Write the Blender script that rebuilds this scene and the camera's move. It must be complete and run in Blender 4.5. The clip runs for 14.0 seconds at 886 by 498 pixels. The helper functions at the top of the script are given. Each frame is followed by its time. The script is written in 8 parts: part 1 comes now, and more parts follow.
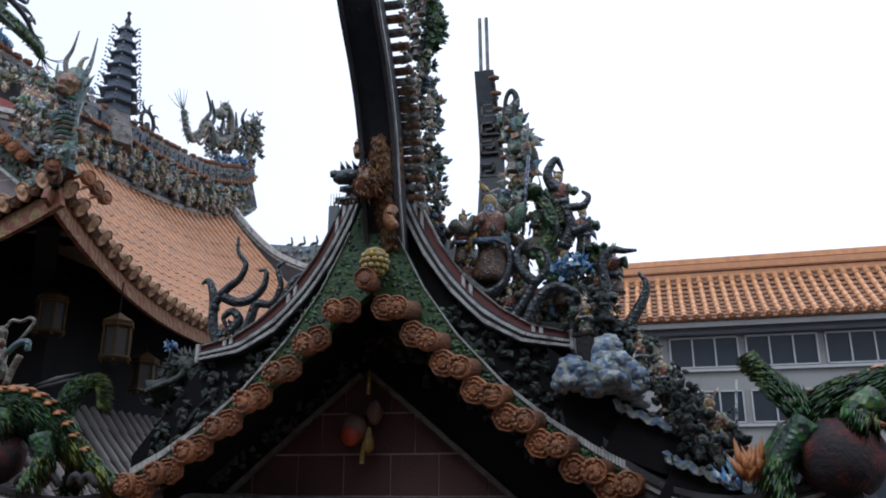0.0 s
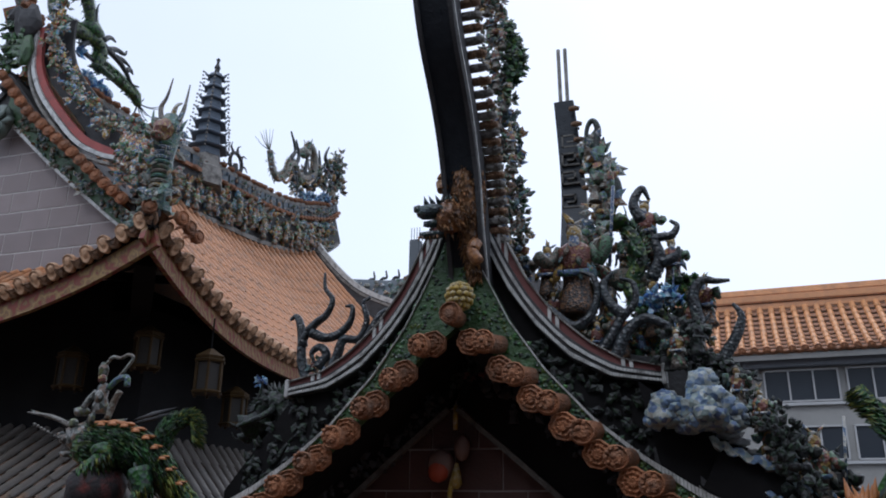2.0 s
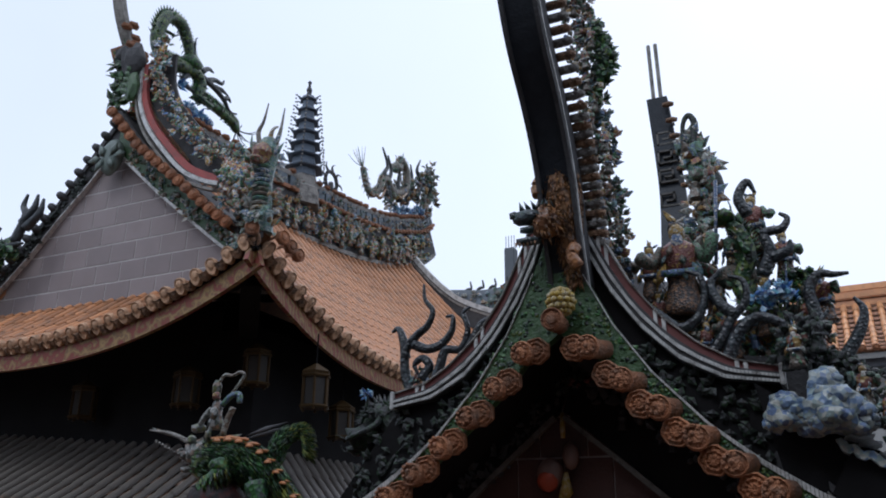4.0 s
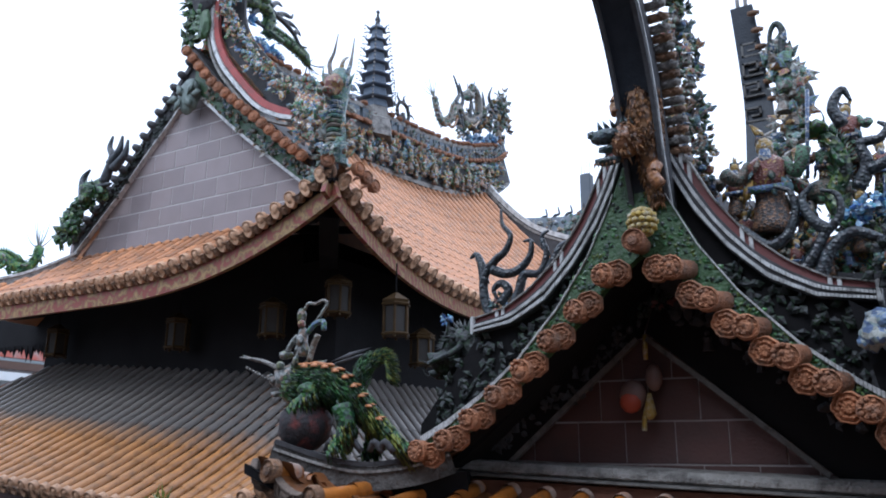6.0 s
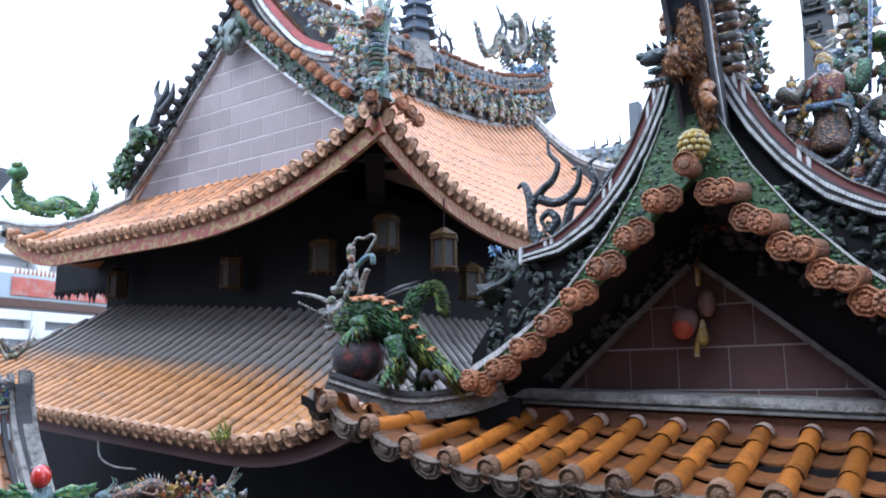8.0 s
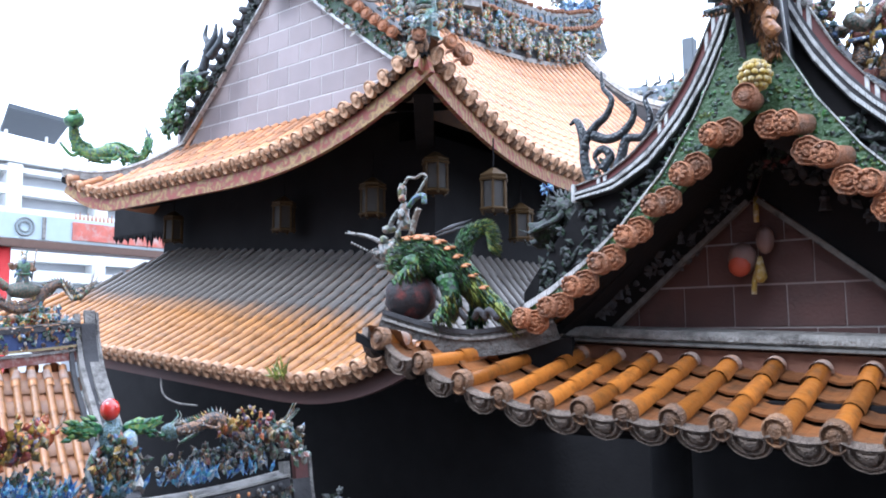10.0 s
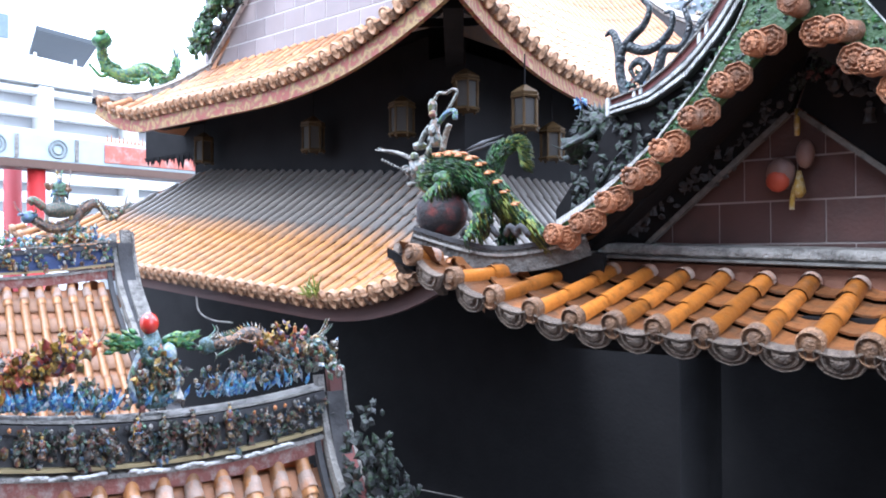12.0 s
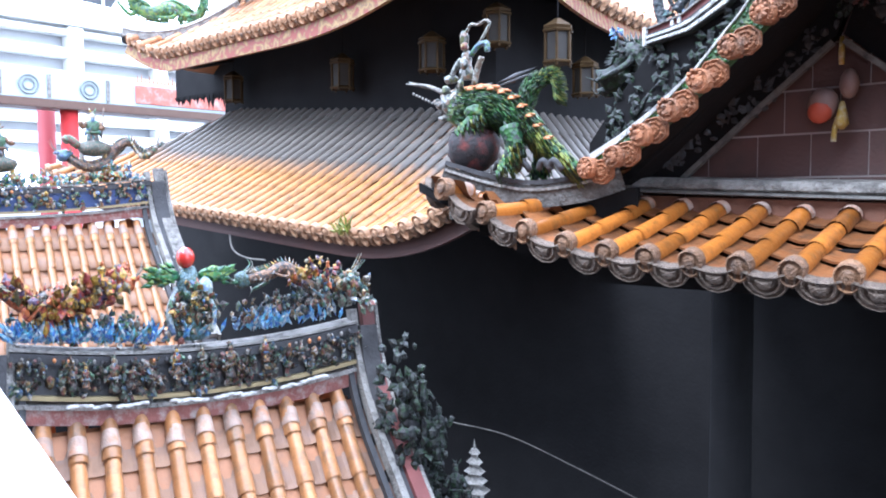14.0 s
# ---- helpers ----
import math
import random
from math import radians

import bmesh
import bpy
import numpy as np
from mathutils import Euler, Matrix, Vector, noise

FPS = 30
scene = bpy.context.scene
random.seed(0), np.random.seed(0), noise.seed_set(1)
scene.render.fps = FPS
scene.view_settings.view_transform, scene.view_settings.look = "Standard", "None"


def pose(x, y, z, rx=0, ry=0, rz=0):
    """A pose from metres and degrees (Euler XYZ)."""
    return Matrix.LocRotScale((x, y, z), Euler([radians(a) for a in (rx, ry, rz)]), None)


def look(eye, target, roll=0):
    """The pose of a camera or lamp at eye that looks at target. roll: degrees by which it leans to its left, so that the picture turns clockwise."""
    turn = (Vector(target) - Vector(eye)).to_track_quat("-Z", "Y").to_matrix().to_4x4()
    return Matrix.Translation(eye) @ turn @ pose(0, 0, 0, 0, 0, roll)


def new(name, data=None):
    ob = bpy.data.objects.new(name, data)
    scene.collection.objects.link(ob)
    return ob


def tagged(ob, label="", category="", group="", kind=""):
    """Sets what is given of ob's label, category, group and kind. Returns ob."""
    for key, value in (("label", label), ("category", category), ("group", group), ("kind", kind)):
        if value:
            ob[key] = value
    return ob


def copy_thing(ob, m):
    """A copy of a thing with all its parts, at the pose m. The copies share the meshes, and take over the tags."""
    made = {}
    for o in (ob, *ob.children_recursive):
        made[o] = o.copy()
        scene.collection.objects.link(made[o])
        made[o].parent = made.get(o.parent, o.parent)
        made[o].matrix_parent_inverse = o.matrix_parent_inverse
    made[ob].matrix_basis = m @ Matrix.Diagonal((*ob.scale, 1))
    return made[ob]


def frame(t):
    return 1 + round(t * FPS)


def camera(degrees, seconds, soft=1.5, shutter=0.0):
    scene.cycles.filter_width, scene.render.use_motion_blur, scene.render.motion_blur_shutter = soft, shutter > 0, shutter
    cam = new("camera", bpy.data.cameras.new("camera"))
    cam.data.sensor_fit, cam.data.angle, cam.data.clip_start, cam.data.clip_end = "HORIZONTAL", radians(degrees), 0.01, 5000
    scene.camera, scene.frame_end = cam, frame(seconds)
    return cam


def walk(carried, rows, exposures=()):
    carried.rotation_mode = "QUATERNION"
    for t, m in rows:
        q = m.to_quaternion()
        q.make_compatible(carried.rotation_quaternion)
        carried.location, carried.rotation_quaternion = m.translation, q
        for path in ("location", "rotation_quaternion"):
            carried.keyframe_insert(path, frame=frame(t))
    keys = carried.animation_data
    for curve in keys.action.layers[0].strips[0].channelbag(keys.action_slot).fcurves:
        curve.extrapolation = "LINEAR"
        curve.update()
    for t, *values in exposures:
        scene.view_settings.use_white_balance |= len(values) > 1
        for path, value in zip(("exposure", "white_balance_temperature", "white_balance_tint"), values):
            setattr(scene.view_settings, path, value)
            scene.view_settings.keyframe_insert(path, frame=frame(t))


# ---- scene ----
cam = camera(58.34, 14.0, soft=1.9)
PATH = [
    (0.0, pose(0.000, -0.000, 0.000, 107.00, -0.00, 12.00)),
    (0.5, pose(-0.010, -0.008, 0.002, 107.99, -0.49, 12.59)),
    (1.0, pose(-0.017, 0.003, 0.008, 108.34, -0.48, 14.91)),
    (1.5, pose(-0.026, 0.005, 0.010, 108.94, -0.83, 16.47)),
    (2.0, pose(-0.030, 0.010, 0.014, 109.29, -0.83, 17.80)),
    (2.5, pose(-0.031, 0.007, 0.018, 110.64, -0.78, 19.54)),
    (5.0, pose(-0.080, 0.054, 0.012, 107.98, -0.72, 28.29)),
    (5.5, pose(-0.087, 0.060, 0.003, 106.22, -0.79, 29.45)),
    (6.0, pose(-0.090, 0.060, -0.005, 104.80, -0.44, 30.80)),
    (6.5, pose(-0.095, 0.071, -0.011, 103.31, -0.07, 31.88)),
    (7.0, pose(-0.094, 0.075, -0.020, 102.45, -0.05, 32.64)),
    (7.5, pose(-0.096, 0.087, -0.024, 101.38, -0.03, 32.90)),
    (8.0, pose(-0.102, 0.086, -0.031, 100.20, 0.35, 34.50)),
    (8.5, pose(-0.109, 0.082, -0.039, 99.32, 0.44, 35.50)),
    (11.0, pose(-0.143, 0.080, -0.088, 93.40, 0.42, 39.22)),
    (11.5, pose(-0.150, 0.090, -0.102, 91.91, 0.50, 39.61)),
    (12.0, pose(-0.155, 0.087, -0.109, 90.66, 0.23, 40.05)),
    (12.5, pose(-0.158, 0.085, -0.121, 89.51, 0.42, 40.48)),
    (13.0, pose(-0.166, 0.087, -0.131, 88.35, 0.65, 41.01)),
    (13.5, pose(-0.169, 0.086, -0.139, 87.46, 0.47, 41.54)),
    (14.0, pose(-0.172, 0.078, -0.153, 86.44, 0.30, 42.15)),
]
walk(cam, PATH, exposures=[(0.0, 0.24, 5560, 10), (2.5, 0.0, 5550, 10), (5.0, 0.08, 5550, 10), (6.0, 0.92, 5250, 10), (7.5, 1.57, 5150, 10), (8.5, 1.82, 5120, 10), (11.0, 2.37, 5250, 10), (14.0, 2.83, 5120, 10)])

# ---- light ----
world = bpy.data.worlds.new("overcast_sky")
scene.world = world
world.use_nodes = True
wn, wl = world.node_tree.nodes, world.node_tree.links
wn.clear()
w_out = wn.new("ShaderNodeOutputWorld")
w_sky = wn.new("ShaderNodeTexSky")
w_sky.sky_type = "NISHITA"
w_sky.sun_disc = False
w_sky.sun_elevation, w_sky.sun_rotation = radians(58), radians(20)
w_sky.air_density, w_sky.dust_density = 1.5, 4.0
w_bg1 = wn.new("ShaderNodeBackground")
w_bg1.inputs["Strength"].default_value = 0.036
w_noise = wn.new("ShaderNodeTexNoise")
w_noise.inputs["Scale"].default_value = 1.6
w_noise.inputs["Detail"].default_value = 4
w_ramp = wn.new("ShaderNodeValToRGB")
w_ramp.color_ramp.elements[0].position, w_ramp.color_ramp.elements[1].position = 0.3, 0.7
w_ramp.color_ramp.elements[0].color = (0.83, 0.818, 0.852, 1)
w_ramp.color_ramp.elements[1].color = (0.94, 0.932, 0.96, 1)
w_bg2 = wn.new("ShaderNodeBackground")
w_bg2.inputs["Strength"].default_value = 0.86
w_add = wn.new("ShaderNodeAddShader")
wl.new(w_sky.outputs["Color"], w_bg1.inputs["Color"])
w_co = wn.new("ShaderNodeTexCoord")
wl.new(w_co.outputs["Generated"], w_noise.inputs["Vector"])
wl.new(w_noise.outputs["Fac"], w_ramp.inputs["Fac"])
wl.new(w_ramp.outputs["Color"], w_bg2.inputs["Color"])
wl.new(w_bg1.outputs["Background"], w_add.inputs[0])
wl.new(w_bg2.outputs["Background"], w_add.inputs[1])
wl.new(w_add.outputs["Shader"], w_out.inputs["Surface"])
sun = new("sun", bpy.data.lights.new("sun", "SUN"))
sun.data.energy, sun.data.angle, sun.data.color = 0.9, radians(25), (1.0, 0.96, 0.9)
sun.matrix_world = look((-6, -4, 14), (-3, 6, 0))

# ---- materials ----


def mat(name, base, rough=0.6, var=0.25, scale=6.0, bump=0.3, bscale=40.0, metal=0.0, dirt=None, dirt_amt=0.5, dscale=2.0, obj_var=0.0, coat=0.0):
    """Two scales of colour variation, dirt blotches and fine relief."""
    m = bpy.data.materials.new(name)
    m.use_nodes = True
    n, l = m.node_tree.nodes, m.node_tree.links
    b = n["Principled BSDF"]
    b.inputs["Roughness"].default_value = rough
    b.inputs["Metallic"].default_value = metal
    b.inputs["Coat Weight"].default_value = coat
    geo = n.new("ShaderNodeNewGeometry")
    n1 = n.new("ShaderNodeTexNoise")
    n1.inputs["Scale"].default_value, n1.inputs["Detail"].default_value = scale, 6
    l.new(geo.outputs["Position"], n1.inputs["Vector"])
    hi = tuple(min(1, c * (1 + var)) for c in base) + (1,)
    lo = tuple(c * (1 - var) for c in base) + (1,)
    mx = n.new("ShaderNodeMix")
    mx.data_type = "RGBA"
    mx.inputs["A"].default_value, mx.inputs["B"].default_value = lo, hi
    l.new(n1.outputs["Fac"], mx.inputs["Factor"])
    col = mx.outputs["Result"]
    if obj_var:
        inf = n.new("ShaderNodeObjectInfo")
        hsv = n.new("ShaderNodeHueSaturation")
        mr = n.new("ShaderNodeMapRange")
        mr.inputs["To Min"].default_value, mr.inputs["To Max"].default_value = 1 - obj_var, 1 + obj_var
        l.new(inf.outputs["Random"], mr.inputs["Value"])
        l.new(mr.outputs["Result"], hsv.inputs["Value"])
        l.new(col, hsv.inputs["Color"])
        col = hsv.outputs["Color"]
    if dirt:
        n2 = n.new("ShaderNodeTexNoise")
        n2.inputs["Scale"].default_value, n2.inputs["Detail"].default_value, n2.inputs["Roughness"].default_value = dscale, 8, 0.65
        l.new(geo.outputs["Position"], n2.inputs["Vector"])
        rp = n.new("ShaderNodeValToRGB")
        rp.color_ramp.elements[0].position, rp.color_ramp.elements[1].position = 0.48, 0.68
        rp.color_ramp.elements[1].color = (dirt_amt, dirt_amt, dirt_amt, 1)
        l.new(n2.outputs["Fac"], rp.inputs["Fac"])
        m2 = n.new("ShaderNodeMix")
        m2.data_type = "RGBA"
        m2.inputs["B"].default_value = dirt + (1,)
        l.new(rp.outputs["Color"], m2.inputs["Factor"])
        l.new(col, m2.inputs["A"])
        col = m2.outputs["Result"]
    l.new(col, b.inputs["Base Color"])
    if bump:
        n3 = n.new("ShaderNodeTexNoise")
        n3.inputs["Scale"].default_value, n3.inputs["Detail"].default_value = bscale, 5
        l.new(geo.outputs["Position"], n3.inputs["Vector"])
        bp = n.new("ShaderNodeBump")
        bp.inputs["Strength"].default_value, bp.inputs["Distance"].default_value = bump, 0.01 if bump < 0.95 else 0.025
        l.new(n3.outputs["Fac"], bp.inputs["Height"])
        l.new(bp.outputs["Normal"], b.inputs["Normal"])
    return m


def mosaic(name, colours, rough=0.35, bump=0.4, dark=0.0, shard=0.45, cells=38.0):
    """Cut-porcelain mosaic: every loose shard takes one colour of the palette."""
    m = mat(name, (0.3, 0.3, 0.3), rough, bump=bump, bscale=60)
    n, l = m.node_tree.nodes, m.node_tree.links
    geo = n.new("ShaderNodeNewGeometry")
    rp = n.new("ShaderNodeValToRGB")
    rp.color_ramp.interpolation = "CONSTANT"
    el = rp.color_ramp.elements
    for i, c in enumerate(colours):
        e = el[i] if i < 2 else el.new(i / len(colours))
        e.position = i / len(colours)
        e.color = c + (1,)
    vo = n.new("ShaderNodeTexVoronoi")
    vo.inputs["Scale"].default_value = cells
    l.new(geo.outputs["Position"], vo.inputs["Vector"])
    sc = n.new("ShaderNodeSeparateColor")
    l.new(vo.outputs["Color"], sc.inputs["Color"])
    ma = n.new("ShaderNodeMath")
    ma.operation = "MULTIPLY_ADD"
    ma.inputs[1].default_value = shard
    l.new(sc.outputs["Red"], ma.inputs[0])
    l.new(geo.outputs["Random Per Island"], ma.inputs[2])
    fr = n.new("ShaderNodeMath")
    fr.operation = "FRACT"
    l.new(ma.outputs["Value"], fr.inputs[0])
    l.new(fr.outputs["Value"], rp.inputs["Fac"])
    bp = n.new("ShaderNodeBump")
    bp.inputs["Strength"].default_value, bp.inputs["Distance"].default_value = 0.8, 0.008
    l.new(vo.outputs["Distance"], bp.inputs["Height"])
    l.new(bp.outputs["Normal"], n["Principled BSDF"].inputs["Normal"])
    nz = n.new("ShaderNodeTexNoise")
    nz.inputs["Scale"].default_value, nz.inputs["Detail"].default_value = 14, 6
    l.new(geo.outputs["Position"], nz.inputs["Vector"])
    mr = n.new("ShaderNodeMapRange")
    mr.inputs["From Min"].default_value, mr.inputs["From Max"].default_value = 0.3, 0.7
    mr.inputs["To Min"].default_value, mr.inputs["To Max"].default_value = 0.6 - dark, 1.35 - dark
    l.new(nz.outputs["Fac"], mr.inputs["Value"])
    mx = n.new("ShaderNodeMix")
    mx.data_type, mx.blend_type = "RGBA", "MULTIPLY"
    mx.inputs["Factor"].default_value = 1
    l.new(rp.outputs["Color"], mx.inputs["A"])
    l.new(mr.outputs["Result"], mx.inputs["B"])
    l.new(mx.outputs["Result"], n["Principled BSDF"].inputs["Base Color"])
    return m


SOOT = (0.03, 0.025, 0.022)
TILE = mat("glazed_orange_tile", (0.35, 0.122, 0.018), 0.3, 0.35, 11, 0.35, 30, dirt=(0.075, 0.035, 0.014), dirt_amt=0.8, dscale=11, obj_var=0.4, coat=0.35)
TILE_PALE = mat("pale_orange_tile", (0.46, 0.205, 0.085), 0.42, 0.25, 7, 0.25, 30, dirt=(0.20, 0.125, 0.08), dirt_amt=0.75, dscale=5, obj_var=0.28)
TILE_FOOT = mat("brown_tile_end", (0.24, 0.13, 0.065), 0.6, 0.5, 45, 1.0, 90, dirt=(0.06, 0.05, 0.045), dirt_amt=0.8, dscale=12, obj_var=0.25)
TILE_GREY = mat("grey_eave_tile", (0.185, 0.14, 0.105), 0.6, 0.5, 45, 1.0, 90, dirt=(0.06, 0.045, 0.035), dirt_amt=0.7, dscale=14, obj_var=0.25)
PAN = mat("pan_tile", (0.15, 0.065, 0.026), 0.4, 0.3, 10, 0.3, 30, dirt=(0.06, 0.04, 0.03), dirt_amt=0.7, dscale=6)
PAN_PALE = mat("pale_pan_tile", (0.36, 0.16, 0.07), 0.55, 0.3, 10, 0.3, 30, dirt=(0.14, 0.09, 0.06), dirt_amt=0.7, dscale=5)
CLAY = mat("orange_clay_disc", (0.35, 0.145, 0.062), 0.65, 0.45, 26, 1.0, 85, dirt=(0.17, 0.115, 0.08), dirt_amt=0.8, dscale=11, obj_var=0.3)
STONE = mat("grey_mortar", (0.26, 0.247, 0.225), 0.85, 0.4, 9, 1.0, 45, dirt=(0.06, 0.055, 0.05), dirt_amt=0.9, dscale=7)
DRIP = mat("pale_orange_drip_plate", (0.50, 0.30, 0.17), 0.55, 0.4, 30, 0.8, 90, dirt=(0.16, 0.10, 0.06), dirt_amt=0.7, dscale=16, obj_var=0.2)
LIMED = mat("limed_tile_top", (0.34, 0.25, 0.2), 0.75, 0.4, 14, 0.7, 50, dirt=(0.40, 0.17, 0.07), dirt_amt=0.8, dscale=9, obj_var=0.2)
DARKSTONE = mat("sooty_stone", (0.045, 0.044, 0.046), 0.75, 0.4, 8, 0.8, 30, dirt=(0.02, 0.02, 0.02), dirt_amt=0.7, dscale=6)
SOOTGREY = mat("soot_streaked_grey", (0.115, 0.11, 0.10), 0.85, 0.4, 16, 0.8, 40, dirt=(0.04, 0.037, 0.034), dirt_amt=0.9, dscale=10)
MORTAR = mat("stained_mortar", (0.085, 0.078, 0.07), 0.85, 0.5, 14, 1.2, 28, dirt=(0.035, 0.033, 0.03), dirt_amt=0.9, dscale=9)
WHITE = mat("white_shard", (0.52, 0.52, 0.50), 0.4, 0.3, 14, 0.4, 50, dirt=(0.13, 0.125, 0.115), dirt_amt=0.8, dscale=11)
REDBAND = mat("faded_red_band", (0.16, 0.05, 0.044), 0.6, 0.3, 7, 0.3, 40, dirt=(0.10, 0.05, 0.045), dirt_amt=0.7, dscale=6)
GREEN = mat("green_shard", (0.04, 0.09, 0.03), 0.45, 0.5, 25, 0.9, 55, dirt=(0.02, 0.03, 0.015), dirt_amt=0.7, dscale=12)
# near-black base puts the deep shade under eaves and boards into the colour
WALLDARK = mat("shade_black", (0.012, 0.0115, 0.012), 0.85, 0.4, 3, 0.4, 25)
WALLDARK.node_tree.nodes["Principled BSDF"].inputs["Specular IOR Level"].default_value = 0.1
BRICKRED = mat("dull_red_panel", (0.08, 0.037, 0.031), 0.6, 0.25, 4, 0.4, 40, dirt=(0.05, 0.03, 0.026), dirt_amt=0.6, dscale=2.5, obj_var=0.12)
PANELGREY = mat("mauve_grey_panel", (0.22, 0.18, 0.175), 0.6, 0.15, 3, 0.3, 40, dirt=(0.20, 0.155, 0.145), dirt_amt=0.6, dscale=1.6, obj_var=0.1)
GROUT = mat("pale_grout", (0.34, 0.30, 0.285), 0.8, 0.2, 10, 0.4, 50)
BOARD = mat("painted_board", (0.28, 0.06, 0.04), 0.6, 0.3, 12, 0.3, 40)
bn, bl = BOARD.node_tree.nodes, BOARD.node_tree.links
bt = bn.new("ShaderNodeTexCoord")
bw = bn.new("ShaderNodeTexWave")
bw.wave_type = "RINGS"
bw.inputs["Scale"].default_value = 3.4
bw.inputs["Distortion"].default_value = 11.0
bw.inputs["Detail"].default_value = 2.0
bw.inputs["Detail Scale"].default_value = 1.6
br = bn.new("ShaderNodeValToRGB")
for e_, (p_, c_) in enumerate(((0.0, (0.19, 0.035, 0.022)), (0.3, (0.15, 0.05, 0.03)), (0.5, (0.24, 0.13, 0.035)), (0.7, (0.13, 0.07, 0.035)), (1.0, (0.27, 0.17, 0.06)))):
    el = br.color_ramp.elements[e_ * 1] if e_ < 2 else br.color_ramp.elements.new(p_)
    el.position, el.color = p_, (*c_, 1)
bl.new(bt.outputs["Object"], bw.inputs["Vector"])
bl.new(bw.outputs["Fac"], br.inputs["Fac"])
bl.new(br.outputs["Color"], bn["Principled BSDF"].inputs["Base Color"])
CONCRETE = mat("pale_concrete", (0.62, 0.62, 0.60), 0.8, 0.1, 0.5, 0.3, 8, dirt=(0.45, 0.45, 0.43), dirt_amt=0.5, dscale=0.4)

# ---- building helpers ----


def add_mesh(name, bm, material, parent=None, label="", smooth=False, kind=""):
    me = bpy.data.meshes.new(name)
    bm.normal_update()
    bm.to_mesh(me)
    bm.free()
    if smooth:
        me.shade_smooth()
    me.materials.append(material)
    ob = new(name, me)
    if parent:
        ob.parent = parent
    return tagged(ob, label, kind=kind)


def part(name, bm, material, parent, label="", smooth=False, kind=""):
    return add_mesh(name, bm, material, parent, label, smooth, kind)


def place(name, me, parent, m):
    """One more object on shared mesh data."""
    ob = new(name, me)
    ob.parent = parent
    ob.matrix_basis = m
    return ob


def thing(name, label, category, group="", at=(0, 0, 0), kind=""):
    ob = new(name)
    ob.empty_display_size = 0.1
    ob.location = at
    return tagged(ob, label, category, group, kind)


def mesh_of(name, bm, material, smooth=False):
    me = bpy.data.meshes.new(name)
    bm.normal_update()
    bm.to_mesh(me)
    bm.free()
    if smooth:
        me.shade_smooth()
    me.materials.append(material)
    return me


def box(bm, x0, x1, y0, y1, z0, z1, bevel=0.0):
    g = bmesh.ops.create_cube(bm, size=1.0)["verts"]
    bmesh.ops.scale(bm, vec=(x1 - x0, y1 - y0, z1 - z0), verts=g)
    bmesh.ops.translate(bm, vec=((x0 + x1) / 2, (y0 + y1) / 2, (z0 + z1) / 2), verts=g)
    if bevel:
        es = list({e for v in g for e in v.link_edges})
        bmesh.ops.bevel(bm, geom=es, offset=bevel, segments=2, affect="EDGES")
    return g


def ribbon(bm, path, profile, up=Vector((0, 0, 1)), closed=True, scale=None, side=None):
    """Sweep a profile [(side, up)] along a path, capped at both ends."""
    rings = []
    path = [Vector(p) for p in path]
    for i, p in enumerate(path):
        t = (path[min(i + 1, len(path) - 1)] - path[max(i - 1, 0)]).normalized()
        s = Vector(side) if side else t.cross(up).normalized()
        u = s.cross(t).normalized()
        k = scale(i / (len(path) - 1)) if scale else 1
        rings.append([bm.verts.new(p + s * a * k + u * b * k) for a, b in profile])
    n = len(profile)
    for a, b in zip(rings, rings[1:]):
        for j in range(n if closed else n - 1):
            bm.faces.new((a[j], a[(j + 1) % n], b[(j + 1) % n], b[j]))
    if closed:
        bm.faces.new(rings[0][::-1])
        bm.faces.new(rings[-1])


def tube(bm, path, r, taper=lambda f: 1.0, n=8):
    ribbon(bm, path, [(r * math.cos(2 * math.pi * k / n), r * math.sin(2 * math.pi * k / n)) for k in range(n)],
           up=Vector((0.13, 0.21, 0.97)).normalized(), scale=taper)


def smooth_path(pts, n=8):
    """Catmull-Rom through the points."""
    P = [Vector(p) for p in pts]
    P = [2 * P[0] - P[1]] + P + [2 * P[-1] - P[-2]]
    out = []
    for i in range(1, len(P) - 2):
        a, b, c, d = P[i - 1:i + 3]
        for k in range(n):
            t = k / n
            out.append(0.5 * (2 * b + (c - a) * t + (2 * a - 5 * b + 4 * c - d) * t * t + (3 * b - a - 3 * c + d) * t ** 3))
    return out + [P[-2]]


def blob(bm, c, r, rx=1, ry=1, rz=1, sub=1, rough=0.0, seed=0):
    g = bmesh.ops.create_icosphere(bm, subdivisions=sub, radius=1)["verts"]
    for v in g:
        k = 1 + rough * noise.noise(v.co * 2.3 + Vector((seed, seed * 1.7, 0)))
        v.co = Vector((v.co.x * r * rx * k, v.co.y * r * ry * k, v.co.z * r * rz * k)) + Vector(c)
    return g


# ---- roof slopes ----


def barrel_mesh(name, r, length, material):
    """A half-round cover tile with a fuller lower end, along +y up the slope."""
    bm = bmesh.new()
    n = 8
    for strip_k, stations in enumerate((((0.0, 1.05), (0.012, 1.05), (length, 0.9)),)):
        rings = []
        for y, k in stations:
            rings.append([bm.verts.new((r * k * math.cos(math.pi * i / n), y, r * k * math.sin(math.pi * i / n) * 1.1 - 0.01)) for i in range(n + 1)])
        for a, b in zip(rings, rings[1:]):
            for i in range(n):
                bm.faces.new((a[i], a[i + 1], b[i + 1], b[i]))
    return mesh_of(name, bm, material, True)


